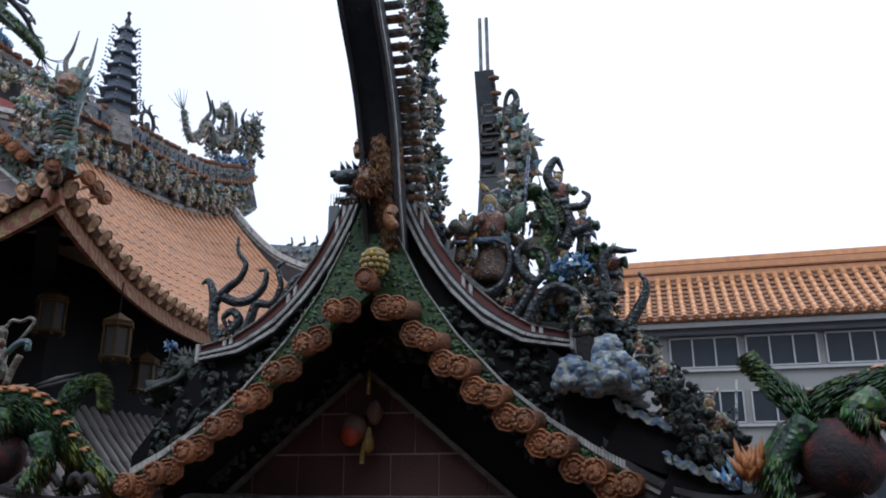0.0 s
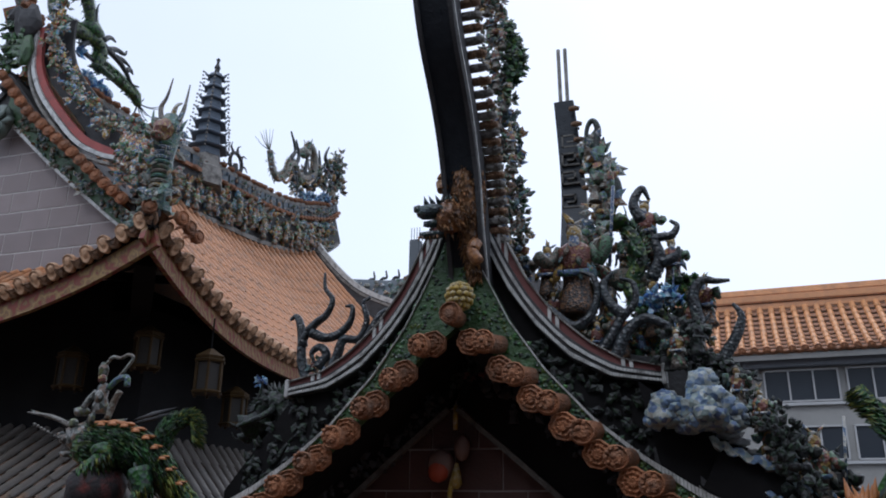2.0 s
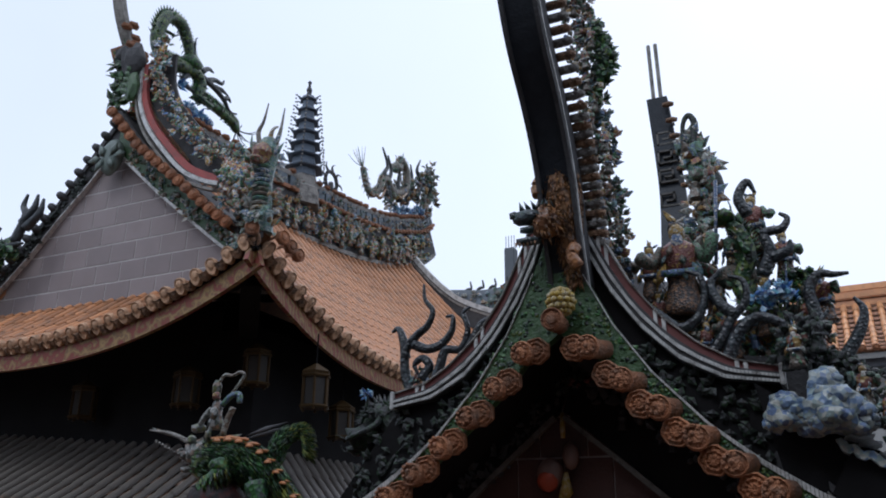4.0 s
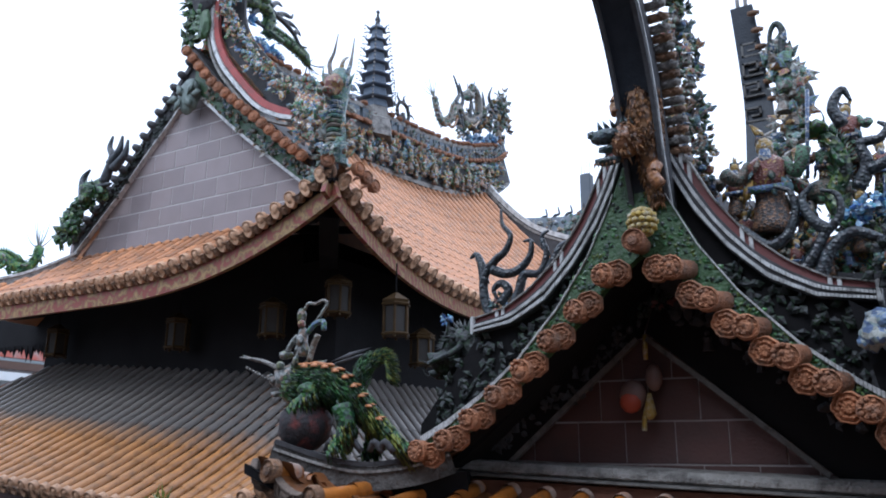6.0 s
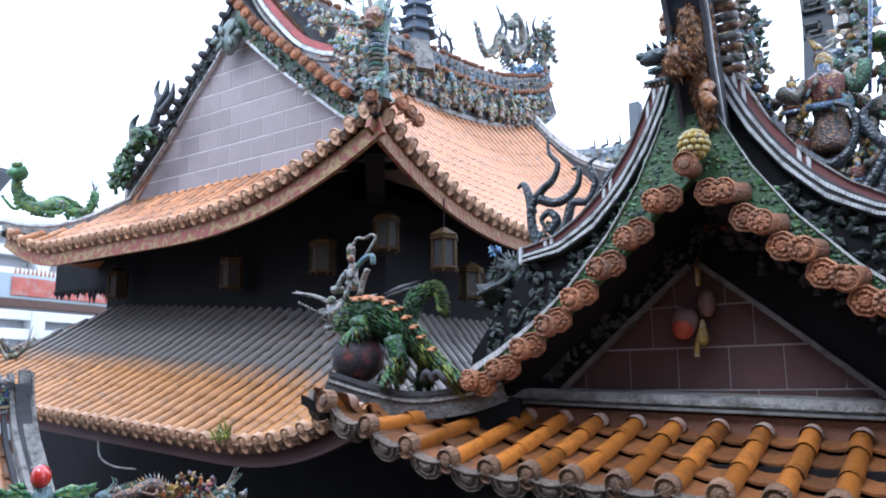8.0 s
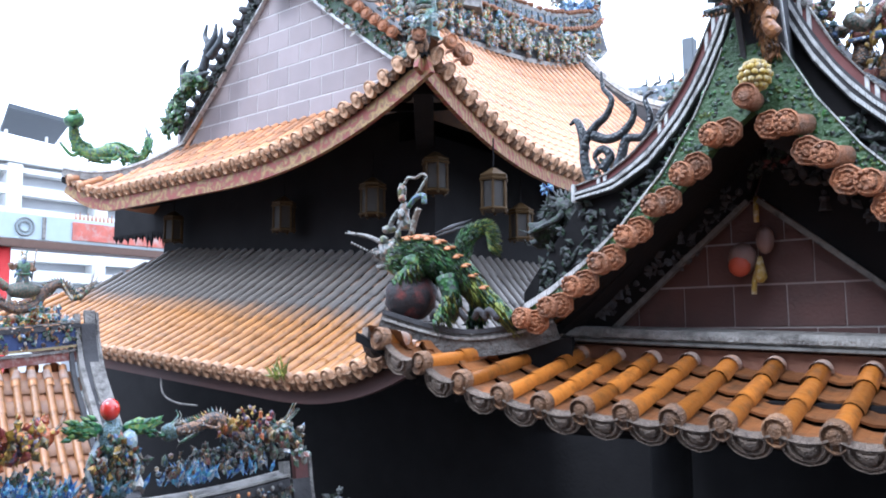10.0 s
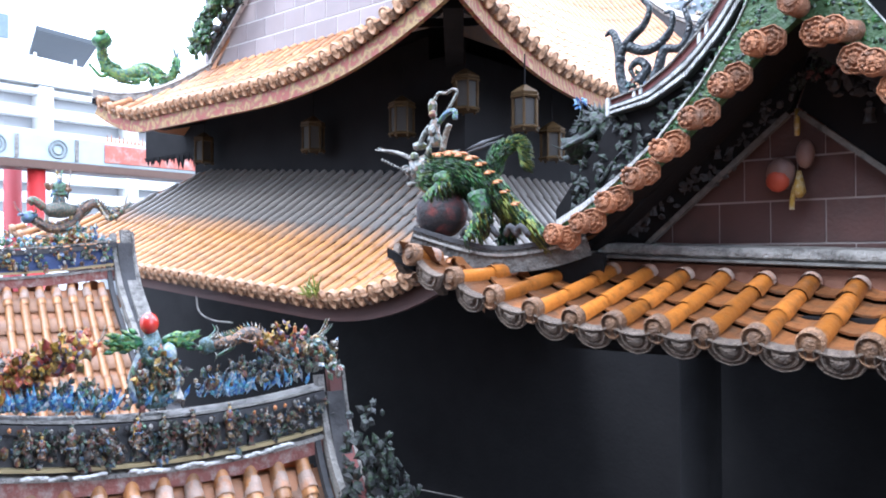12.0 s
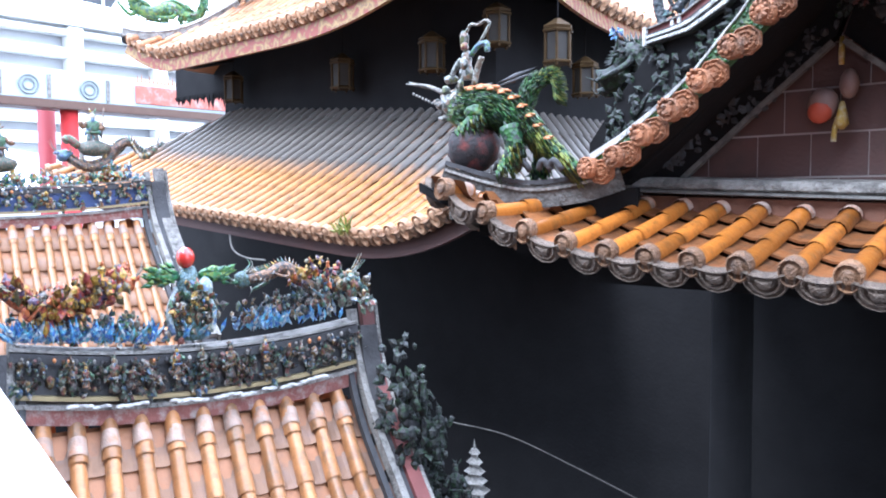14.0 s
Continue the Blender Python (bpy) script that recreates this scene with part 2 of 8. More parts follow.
def cap_mesh(name, r, material, tongue=1.0):
    """The moulded end of a cover tile, drawn out downwards into a tongue."""
    bm = bmesh.new()
    n = 14
    prof = ((1.02, 0.05), (1.05, -0.01), (0.92, -0.022), (0.84, -0.008), (0.55, -0.012), (0.45, -0.026), (0.22, -0.03))
    rings = [[bm.verts.new((r * k * math.cos(2 * math.pi * i / n) * (1 + (0.06 if j in (4, 5) and i % 2 else 0)), y, r * k * math.sin(2 * math.pi * i / n) * (tongue if i > n // 2 else 1.0) + 0.02)) for i in range(n)] for j, (k, y) in enumerate(prof)]
    for a, b in zip(rings, rings[1:]):
        for i in range(n):
            bm.faces.new((a[i], a[(i + 1) % n], b[(i + 1) % n], b[i]))
    bm.faces.new(rings[-1])
    return mesh_of(name, bm, material, False)


def drip_mesh(name, w, h, material):
    """The scalloped leaf-shaped drip plate under a gutter row, with raised ornament."""
    bm = bmesh.new()
    pts = [(-1, 0.12), (-0.99, -0.28), (-0.88, -0.58), (-0.66, -0.82), (-0.36, -0.95), (0, -1.03), (0.36, -0.95), (0.66, -0.82), (0.88, -0.58), (0.99, -0.28), (1, 0.12), (0.5, -0.02), (0, -0.07), (-0.5, -0.02)]
    rings = []
    for k, y in ((1.0, 0.035), (1.0, -0.006), (0.92, -0.016), (0.86, -0.002), (0.76, -0.002), (0.7, -0.014), (0.6, -0.014), (0.55, 0.0), (0.42, -0.002), (0.34, -0.018), (0.12, -0.022)):
        rings.append([bm.verts.new((a * w * k, y, (b + 0.4) * h * k - 0.4 * h)) for a, b in pts])
    m = len(pts)
    for a, b in zip(rings, rings[1:]):
        for i in range(m):
            bm.faces.new((a[i], a[(i + 1) % m], b[(i + 1) % m], b[i]))
    bm.faces.new(rings[-1])
    bm.faces.new(rings[0][::-1])
    return mesh_of(name, bm, material, False)


def pan_mesh(name, w, length, material):
    """A shallow gutter tile whose lower lip stands a little proud."""
    bm = bmesh.new()
    n = 5
    def ring(y, lift, th):
        top = [bm.verts.new((w * (2 * i / n - 1), y, lift + 0.35 * w * (2 * i / n - 1) ** 2 - 0.2 * w)) for i in range(n + 1)]
        low = [bm.verts.new((v.co.x, y, v.co.z - th)) for v in top]
        return top, low
    (a, al), (b, bl) = ring(0, 0.02, 0.014), ring(length, 0.0, 0.014)
    for i in range(n):
        bm.faces.new((a[i], a[i + 1], b[i + 1], b[i]))
        bm.faces.new((al[i], al[i + 1], a[i + 1], a[i]))
    return mesh_of(name, bm, material, False)


class Slope:
    """A tiled slope. o: the eave's middle; e: along the eave; w: level, uphill. half: half eave length, depth and rise,
    sag: how hollow, lift and flare: how far, and over what length, the corners turn up, tilt and heave: rise along the eave, hip: (left, right) how far the top is shorter on each side."""

    def __init__(self, o, e, w, half, depth, rise, sag=0.35, lift=(0.0, 0.0), flare=(1.4, 1.4), hip=(0.0, 0.0), hipd=0.0, tilt=0.0, heave=0.0):
        self.o, self.e, self.w = Vector(o), Vector(e), Vector(w)
        self.half, self.depth, self.rise, self.sag, self.lift, self.flare, self.hip, self.hipd = half, depth, rise, sag, lift, flare, hip, hipd or depth
        self.tilt, self.heave = tilt, heave

    def at(self, x, d):
        f = d / self.depth
        z = self.rise * (f * (1 - self.sag) + self.sag * f * f)
        side = 1 if x > 0 else 0
        fl = self.flare[side]
        k = max(0.0, (abs(x) - (self.half - fl)) / fl)
        up = self.lift[side] * k ** 2.4 * max(0.0, 1 - 0.8 * f)
        out = 0.35 * self.lift[side] * k ** 2.4 * (1 - f)
        z += self.tilt * x + self.heave * max(0.0, x / self.half) ** 2
        return self.o + self.e * (x + (out if side else -out)) + self.w * (d - out) + Vector((0, 0, z + up))

    def top(self, x):
        h = self.hip[1] if x > 0 else self.hip[0]
        gap = self.half - abs(x)
        return self.depth if h <= 0 or gap >= h else self.hipd * gap / h

    def frame_at(self, x, d0, d1):
        a, b = self.at(x, d0), self.at(x, d1)
        y = (b - a).normalized()
        ex = (self.at(x + 0.02, d0) - self.at(x - 0.02, d0)).normalized()
        z = ex.cross(y).normalized()
        ex = y.cross(z)
        m = Matrix((ex, y, z)).transposed().to_4x4()
        m.translation = a
        return m, (b - a).length


def deck(bm, s, th=0.06, under=0.06):
    """The closed board under the tiles."""
    nx, nd = max(8, int(s.half * 2 / 0.25)), 6
    top, low = [], []
    for i in range(nx + 1):
        x = -s.half + 2 * s.half * i / nx
        t = s.top(x)
        top.append([bm.verts.new(s.at(x, min(t, 0.05) + (t - min(t, 0.05)) * j / nd) - Vector((0, 0, under))) for j in range(nd + 1)])
        low.append([bm.verts.new(s.at(x, min(t, 0.08) + (t - min(t, 0.08)) * j / nd) - Vector((0, 0, under + th))) for j in range(nd + 1)])
    for i in range(nx):
        for j in range(nd):
            bm.faces.new((top[i][j], top[i + 1][j], top[i + 1][j + 1], top[i][j + 1]))
            bm.faces.new((low[i][j], low[i][j + 1], low[i + 1][j + 1], low[i + 1][j]))
        bm.faces.new((top[i][0], low[i][0], low[i + 1][0], top[i + 1][0]))
        bm.faces.new((top[i][nd], top[i + 1][nd], low[i + 1][nd], low[i][nd]))
    for i in (0, nx):
        for j in range(nd):
            bm.faces.new((top[i][j], top[i][j + 1], low[i][j + 1], low[i][j]))


def tile_roof(parent, s, pitch, seg, r, mats, single=300, pans=True, drip_h=0.115, x_from=None, x_to=None, phase=0.0, drip_w=0.47, crown=None, lumps=False, tongue=1.0):
    """Rows of cover tiles, gutter tiles, round ends and drip plates on a slope; past `single` pieces the rest is joined."""
    m_tile, m_pan, m_cap, m_drip = mats
    me_b = barrel_mesh("cover_tile", r, seg * 1.04, m_tile)
    me_p = pan_mesh("gutter_tile", pitch * 0.5, seg * 0.8, m_pan)
    me_c = cap_mesh("tile_end", r * 1.12, m_cap, tongue)
    me_d = drip_mesh("drip_plate", pitch * drip_w, drip_h, m_drip)
    me_k = barrel_mesh("cover_tile", r * 1.06, seg * 1.04, crown or m_tile)
    me_m = barrel_mesh("mortar_cap", r * 1.12, 0.075 if seg > 0.3 else 0.13, LIMED)
    rest = {}
    count = [0]

    def put(name, me, m):
        if count[0] < single:
            place(name, me, parent, m)
        else:
            rest.setdefault(name, (me, []))[1].append(m)
        count[0] += 1

    n = int(2 * s.half / pitch)
    rnd = random.Random(int(abs(s.o.x * 100)) + 7)
    for i in range(n):
        x = -n * pitch / 2 + (i + 0.5) * pitch + phase
        if (x_from is not None and x < x_from) or (x_to is not None and x > x_to):
            continue
        t = s.top(x)
        if t < 0.12:
            continue
        m, _ = s.frame_at(x, 0, min(0.1, t))
        put("tile_end", me_c, m @ pose(0, -0.02, 0, 0, rnd.uniform(-9, 9), 0))
        if abs(x + pitch / 2) < s.half:
            m2, _ = s.frame_at(x + pitch / 2, 0, 0.1)
            put("drip_plate", me_d, m2 @ pose(0, -0.03, -0.01, 14, rnd.uniform(-3, 3), 0))
        d = 0.0
        while d < t - 0.03:
            m, ln = s.frame_at(x, d, min(d + seg, t))
            k = Matrix.Diagonal((rnd.uniform(0.97, 1.03), ln / seg, 1, 1))
            put("cover_tile" if d + seg < t - 0.03 else "top_tile", me_b if d + seg < t - 0.03 else me_k, m @ pose(rnd.uniform(-0.004, 0.004), 0, 0, 0, 0, rnd.uniform(-0.8, 0.8)) @ k)
            d += seg
        if lumps:
            m, _ = s.frame_at(x, t - rnd.uniform(0.05, 0.09) - (0 if seg > 0.3 else 0.08), t)
            put("mortar_cap", me_m, m @ pose(0, 0, 0.004, 0, 0, rnd.uniform(-5, 5)))
        if pans:
            d, tp = 0.0, s.top(x + pitch / 2)
            while d < tp - 0.05:
                m, ln = s.frame_at(x + pitch / 2, d, min(d + seg * 0.8, tp))
                put("gutter_tile", me_p, m @ pose(0, 0, -0.018, rnd.uniform(-2.6, -1.2), 0, rnd.uniform(-1, 1)))
                d += seg * 0.8
    for name, (me, ms) in rest.items():
        base = np.empty(len(me.vertices) * 3)
        me.vertices.foreach_get("co", base)
        base = np.c_[base.reshape(-1, 3), np.ones(len(me.vertices))]
        polys = [tuple(p.vertices) for p in me.polygons]
        V, F = [], []
        for k, m in enumerate(ms):
            V.append((base @ np.array(m).T)[:, :3])
            F += [tuple(v + k * len(base) for v in p) for p in polys]
        j = bpy.data.meshes.new(name + "_rows")
        j.from_pydata(np.vstack(V).tolist(), [], F)
        j.shade_smooth() if name != "drip_plate" else None
        j.materials.append(me.materials[0])
        ob = new(name + "_rows", j)
        ob.parent = parent
        tagged(ob, kind="stuff")




def statue(name, pieces, label, category, group="", at=(0, 0, 0), turn=0.0, smooth=True):
    """One plain mesh out of several shapes, each with its material."""
    me = bpy.data.meshes.new(name)
    V, F, M = [], [], []
    for k, (bm, material) in enumerate(pieces):
        bm.verts.index_update()
        o = len(V)
        V += [v.co[:] for v in bm.verts]
        for f in bm.faces:
            F.append(tuple(v.index + o for v in f.verts))
            M.append(k)
        bm.free()
        me.materials.append(material)
    me.from_pydata(V, [], F)
    me.polygons.foreach_set("material_index", M)
    if smooth:
        me.shade_smooth()
    ob = new(name, me)
    ob.matrix_basis = pose(at[0], at[1], at[2], 0, 0, turn)
    return tagged(ob, label, category, group)


def lathe(bm, c, prof, n=8, sx=1.0, sy=1.0):
    rings = [[bm.verts.new((c[0] + r * sx * math.cos(2 * math.pi * i / n), c[1] + r * sy * math.sin(2 * math.pi * i / n), c[2] + z)) for i in range(n)] for r, z in prof]
    for a, b in zip(rings, rings[1:]):
        for i in range(n):
            bm.faces.new((a[i], a[(i + 1) % n], b[(i + 1) % n], b[i]))
    bm.faces.new(rings[0][::-1])
    bm.faces.new(rings[-1])


def spike(bm, c, d, r, n=4):
    """A thin cone from c along d."""
    c, d = Vector(c), Vector(d)
    s = d.orthogonal().normalized()
    t = d.normalized().cross(s)
    ring = [bm.verts.new(c + (s * math.cos(2 * math.pi * i / n) + t * math.sin(2 * math.pi * i / n)) * r) for i in range(n)]
    tip = bm.verts.new(c + d)
    for i in range(n):
        bm.faces.new((ring[i], ring[(i + 1) % n], tip))
    bm.faces.new(ring[::-1])


def leaf(bm, c, d, w, up):
    """A pointed shard: a thick diamond from c along d."""
    c, d, up = Vector(c), Vector(d), Vector(up).normalized()
    s = d.cross(up)
    s = (s.normalized() if s.length > 1e-6 else d.orthogonal().normalized()) * w
    m = c + d * 0.45
    p = [bm.verts.new(v) for v in (c, m + s, c + d, m - s, m + up * w * 0.5, m - up * w * 0.4)]
    for i in range(4):
        bm.faces.new((p[i], p[(i + 1) % 4], p[4]))
        bm.faces.new((p[(i + 1) % 4], p[i], p[5]))


def jumble(bm, pts, n, size, rnd, spread=(0.05, 0.05, 0.05), out=(0, -1, 0.3)):
    """Flowers, leaves, rocks and little figures of cut porcelain scattered along a path."""
    P = smooth_path(pts, 10) if len(pts) > 1 else [Vector(pts[0])] * 2
    for k in range(n):
        p = P[rnd.randrange(len(P))] + Vector([rnd.uniform(-a, a) for a in spread])
        q = size * rnd.uniform(0.6, 1.5)
        kind = rnd.random()
        if kind < 0.45:
            for j in range(5):
                d = Vector((rnd.uniform(-1, 1), rnd.uniform(-0.6, 0.6), rnd.uniform(-0.7, 1))).normalized()
                leaf(bm, p, d * q * 1.3, q * 0.4, out)
        elif kind < 0.96:
            blob(bm, p, q * 0.55, rnd.uniform(0.6, 1.2), rnd.uniform(0.6, 1.0), rnd.uniform(0.6, 1.4), 1, 0.4, k)
        else:
            lathe(bm, p, ((q * 0.5, -q * 0.7), (q * 0.32, 0), (q * 0.42, q * 0.35), (q * 0.15, q * 0.55)), 6)
            blob(bm, p + Vector((0, 0, q * 0.75)), q * 0.26, sub=1)


EX, EY = Vector((1, 0, 0)), Vector((0, 1, 0))

BRIGHT = mosaic("bright_porcelain", [(0.0576, 0.154, 0.0576), (0.0768, 0.154, 0.346), (0.528, 0.509, 0.461), (0.403, 0.269, 0.048), (0.269, 0.0576, 0.0384), (0.096, 0.211, 0.096), (0.134, 0.096, 0.0672), (0.336, 0.173, 0.096), (0.096, 0.23, 0.288), (0.384, 0.365, 0.307)], shard=0.25, cells=50)
MUTED = mosaic("weathered_porcelain", [(0.0725, 0.145, 0.0725), (0.087, 0.131, 0.203), (0.435, 0.42, 0.377), (0.261, 0.174, 0.058), (0.174, 0.0725, 0.058), (0.102, 0.16, 0.102), (0.102, 0.087, 0.0725), (0.145, 0.116, 0.087), (0.232, 0.246, 0.217), (0.0725, 0.131, 0.131)], shard=0.18, cells=55)
BLUES = mosaic("blue_porcelain", [(0.05, 0.13, 0.36), (0.10, 0.26, 0.44), (0.26, 0.38, 0.48), (0.05, 0.09, 0.22), (0.42, 0.45, 0.46), (0.12, 0.30, 0.38), (0.16, 0.26, 0.36)])
MIXED = mosaic("mixed_porcelain", [(0.05, 0.12, 0.06), (0.07, 0.11, 0.2), (0.42, 0.40, 0.35), (0.32, 0.21, 0.05), (0.17, 0.06, 0.045), (0.08, 0.16, 0.09), (0.06, 0.05, 0.045), (0.2, 0.11, 0.06), (0.09, 0.15, 0.17), (0.05, 0.08, 0.06), (0.14, 0.11, 0.08)], shard=0.1, cells=75.0)
GREENS = mosaic("green_porcelain", [(0.04, 0.14, 0.05), (0.07, 0.20, 0.06), (0.03, 0.09, 0.05), (0.10, 0.20, 0.05), (0.06, 0.13, 0.09), (0.16, 0.22, 0.05)])
GREENDARK = mosaic("dark_green_fur", [(0.015, 0.045, 0.022), (0.03, 0.095, 0.022), (0.012, 0.025, 0.015), (0.045, 0.13, 0.028), (0.02, 0.06, 0.022), (0.08, 0.12, 0.025), (0.014, 0.02, 0.014)])
FUR = mosaic("orange_brown_fur", [(0.26, 0.12, 0.045), (0.19, 0.085, 0.035), (0.3, 0.155, 0.055), (0.11, 0.065, 0.04), (0.23, 0.12, 0.05)], shard=0.1)
SOOTSCALE = mosaic("sooty_green_scales", [(0.012, 0.016, 0.014), (0.01, 0.02, 0.012), (0.02, 0.022, 0.024), (0.014, 0.013, 0.013), (0.016, 0.035, 0.014), (0.035, 0.04, 0.036)], rough=0.6, shard=0.9, cells=45)
DARKSCALE = mosaic("dark_scroll_shards", [(0.03, 0.04, 0.045), (0.02, 0.035, 0.03), (0.045, 0.05, 0.06), (0.03, 0.03, 0.03), (0.05, 0.07, 0.08), (0.025, 0.05, 0.04)], shard=0.8, cells=55)
CLOUDS = mosaic("pale_blue_cloud_shards", [(0.22, 0.27, 0.30), (0.30, 0.33, 0.31), (0.12, 0.18, 0.28), (0.20, 0.25, 0.24), (0.34, 0.35, 0.31), (0.09, 0.13, 0.22)])
ORANGE = mat("orange_glaze", (0.42, 0.17, 0.06), 0.4, 0.3, 20, 0.4, 60)
YELLOW = mat("yellow_glaze", (0.36, 0.25, 0.04), 0.35, 0.35, 20, 0.5, 60, dirt=(0.5, 0.48, 0.42), dirt_amt=0.8, dscale=30)
REDGLAZE = mat("red_glaze", (0.45, 0.03, 0.02), 0.25, 0.2, 10, 0.2, 40, coat=0.5)
BLACKIRON = mat("dark_glazed_scroll", (0.022, 0.026, 0.032), 0.45, 0.4, 12, 0.5, 50)
BLACKIRON.node_tree.nodes["Principled BSDF"].inputs["Specular IOR Level"].default_value = 0.2
# lattice and panel coloured dark, as the lanterns hang in eave shade
LATTICE = mat("gilded_lattice", (0.05, 0.03, 0.011), 0.6, 0.4, 12, 0.3, 50)
LATTICE.node_tree.nodes["Principled BSDF"].inputs["Specular IOR Level"].default_value = 0.15
PAPER = mat("dim_lantern_panel", (0.022, 0.018, 0.013), 0.7, 0.3, 9, 0.2, 40)
BLUEBAND = mat("blue_painted_frieze", (0.035, 0.06, 0.17), 0.5, 0.4, 8, 0.4, 40)
RNG = random.Random(11)


def lerp(table, x):
    for (a, za), (b, zb) in zip(table, table[1:]):
        if x <= b:
            return za + (zb - za) * max(0.0, (x - a) / (b - a))
    return table[-1][1]


# ---- ground ----
bm = bmesh.new()
bmesh.ops.create_grid(bm, x_segments=2, y_segments=2, size=600)
bmesh.ops.translate(bm, vec=(0, 0, -7.5), verts=bm.verts)
tagged(add_mesh("ground", bm, mat("paving", (0.09, 0.085, 0.08), 0.85, 0.2, 0.7, 0.4, 6)), "grey stone paving of the temple court", "ground", kind="structure")

# ---- the viewer's gallery: slab below; unseen wall behind and ceiling added to block sky ----
bm = bmesh.new()
box(bm, -9, 9, -3.2, -2.6, -7.5, 6.0)
tagged(add_mesh("wall_gallery", bm, BRICKRED), "unseen dull red wall added behind the gallery", "wall", kind="structure")
bm = bmesh.new()
box(bm, -2.65, 9, -2.6, 0.56, -1.75, -1.55)
tagged(add_mesh("floor", bm, STONE), "grey concrete gallery floor slab", "floor", kind="structure")
bm = bmesh.new()
box(bm, -9, 9, -2.6, -0.4, 1.6, 1.8)
tagged(add_mesh("ceiling", bm, CONCRETE), "unseen pale ceiling added over the gallery", "ceiling", kind="structure")
bm = bmesh.new()
ribbon(bm, [(-2.6, 0.50, -0.72), (-1.9, 0.50, -0.46), (-1.2, 0.50, -0.75), (-0.9, 0.50, -0.9)], [(-0.06, -0.8), (0.06, -0.8), (0.06, 0.1), (0.045, 0.12), (-0.045, 0.12), (-0.06, 0.1)])
tagged(add_mesh("parapet", bm, mat("white_paint", (0.8, 0.8, 0.79), 0.5, 0.04, 4, 0.2, 20)), "white painted sloping parapet of the gallery stair", "parapet", kind="structure")

# ---- porch pavilion ----
RX = -1.41
ARCH = [(0.0, 1.16), (0.2, 1.015), (0.36, 0.833), (0.555, 0.66), (0.74, 0.498), (0.925, 0.345), (1.115, 0.2), (1.3, 0.07), (1.75, -0.08)]
LINE = [(0.0, 1.9), (0.19, 1.46), (0.33, 1.18), (0.53, 0.89), (0.81, 0.585), (1.06, 0.38), (1.3, 0.22), (1.6, 0.06), (1.75, 0.02)]
LOW = [(0.0, 2.15), (0.1, 1.88), (0.18, 1.64), (0.3, 1.40), (0.47, 1.16), (0.67, 0.96), (0.9, 0.84), (1.17, 0.80)]
TOP = [(0.0, 2.8), (0.1, 2.2), (0.25, 1.8), (0.40, 1.49), (0.58, 1.24), (0.78, 1.06), (0.96, 0.95), (1.18, 0.90)]
porch = thing("porch_roof", "orange tiled hip-and-gable porch roof with moulded clay discs", "temple roof", at=(0, 0, 0))
s_front = Slope((RX, 3.97, -0.51), EX, EY, 2.2, 0.95, 0.26, 0.1, (0.44, 0.44), (1.4, 1.4), (0.72, 0.72), tilt=-0.04)
s_left = Slope((RX - 2.2, 3.97 + 2.2, -0.42), -EY, EX, 2.2, 0.72, 0.24, 0.1, (0.0, 0.44), (1.3, 1.3), (0, 0.95))
s_right = Slope((RX + 2.2, 3.97 + 2.2, -0.6), EY, -EX, 2.2, 0.72, 0.24, 0.1, (0.44, 0.0), (1.3, 1.3), (0.95, 0))
PAN_ORANGE = mat("orange_gutter_tile", (0.17, 0.066, 0.02), 0.45, 0.35, 12, 0.4, 30, dirt=(0.055, 0.035, 0.022), dirt_amt=0.8, dscale=9, obj_var=0.35)
PAN_MAUVE = mat("mauve_gutter_tile", (0.245, 0.137, 0.077), 0.6, 0.3, 10, 0.3, 30, dirt=(0.22, 0.14, 0.11), dirt_amt=0.7, dscale=6, obj_var=0.3)
PORCH_MATS = (TILE, PAN_ORANGE, TILE_FOOT, TILE_GREY)
for s, n in ((s_front, 400), (s_left, 0), (s_right, 0)):
    bm = bmesh.new()
    deck(bm, s)
    part("roof_deck", bm, WALLDARK, porch)
    tile_roof(porch, s, 0.25, 0.33, 0.055, PORCH_MATS, n, phase=-0.05, drip_h=0.135, drip_w=0.46, lumps=True, tongue=1.4)
# main slopes behind the gable
for sx in (-1, 1):
    s = Slope((RX + sx * 1.5, 6.9, 0.0), EY * sx, -EX * sx, 2.1, 1.45, 1.35, 0.25)
    bm = bmesh.new()
    deck(bm, s)
    part("roof_deck", bm, WALLDARK, porch)
    tile_roof(porch, s, 0.232, 0.26, 0.066, PORCH_MATS, 0)
# hollow under the eaves: ceiling boards, rear wall, posts, near black for its shade
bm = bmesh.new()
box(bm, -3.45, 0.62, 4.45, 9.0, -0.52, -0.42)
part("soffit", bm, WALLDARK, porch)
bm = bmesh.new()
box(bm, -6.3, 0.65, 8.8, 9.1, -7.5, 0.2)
# full-width wall added to keep the void evenly dark
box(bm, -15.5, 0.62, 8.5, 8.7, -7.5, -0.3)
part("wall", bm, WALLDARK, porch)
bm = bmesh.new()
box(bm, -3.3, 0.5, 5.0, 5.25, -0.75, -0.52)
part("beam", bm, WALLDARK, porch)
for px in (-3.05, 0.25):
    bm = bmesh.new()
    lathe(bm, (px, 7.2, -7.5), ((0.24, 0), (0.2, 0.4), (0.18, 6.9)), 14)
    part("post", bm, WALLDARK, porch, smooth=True)
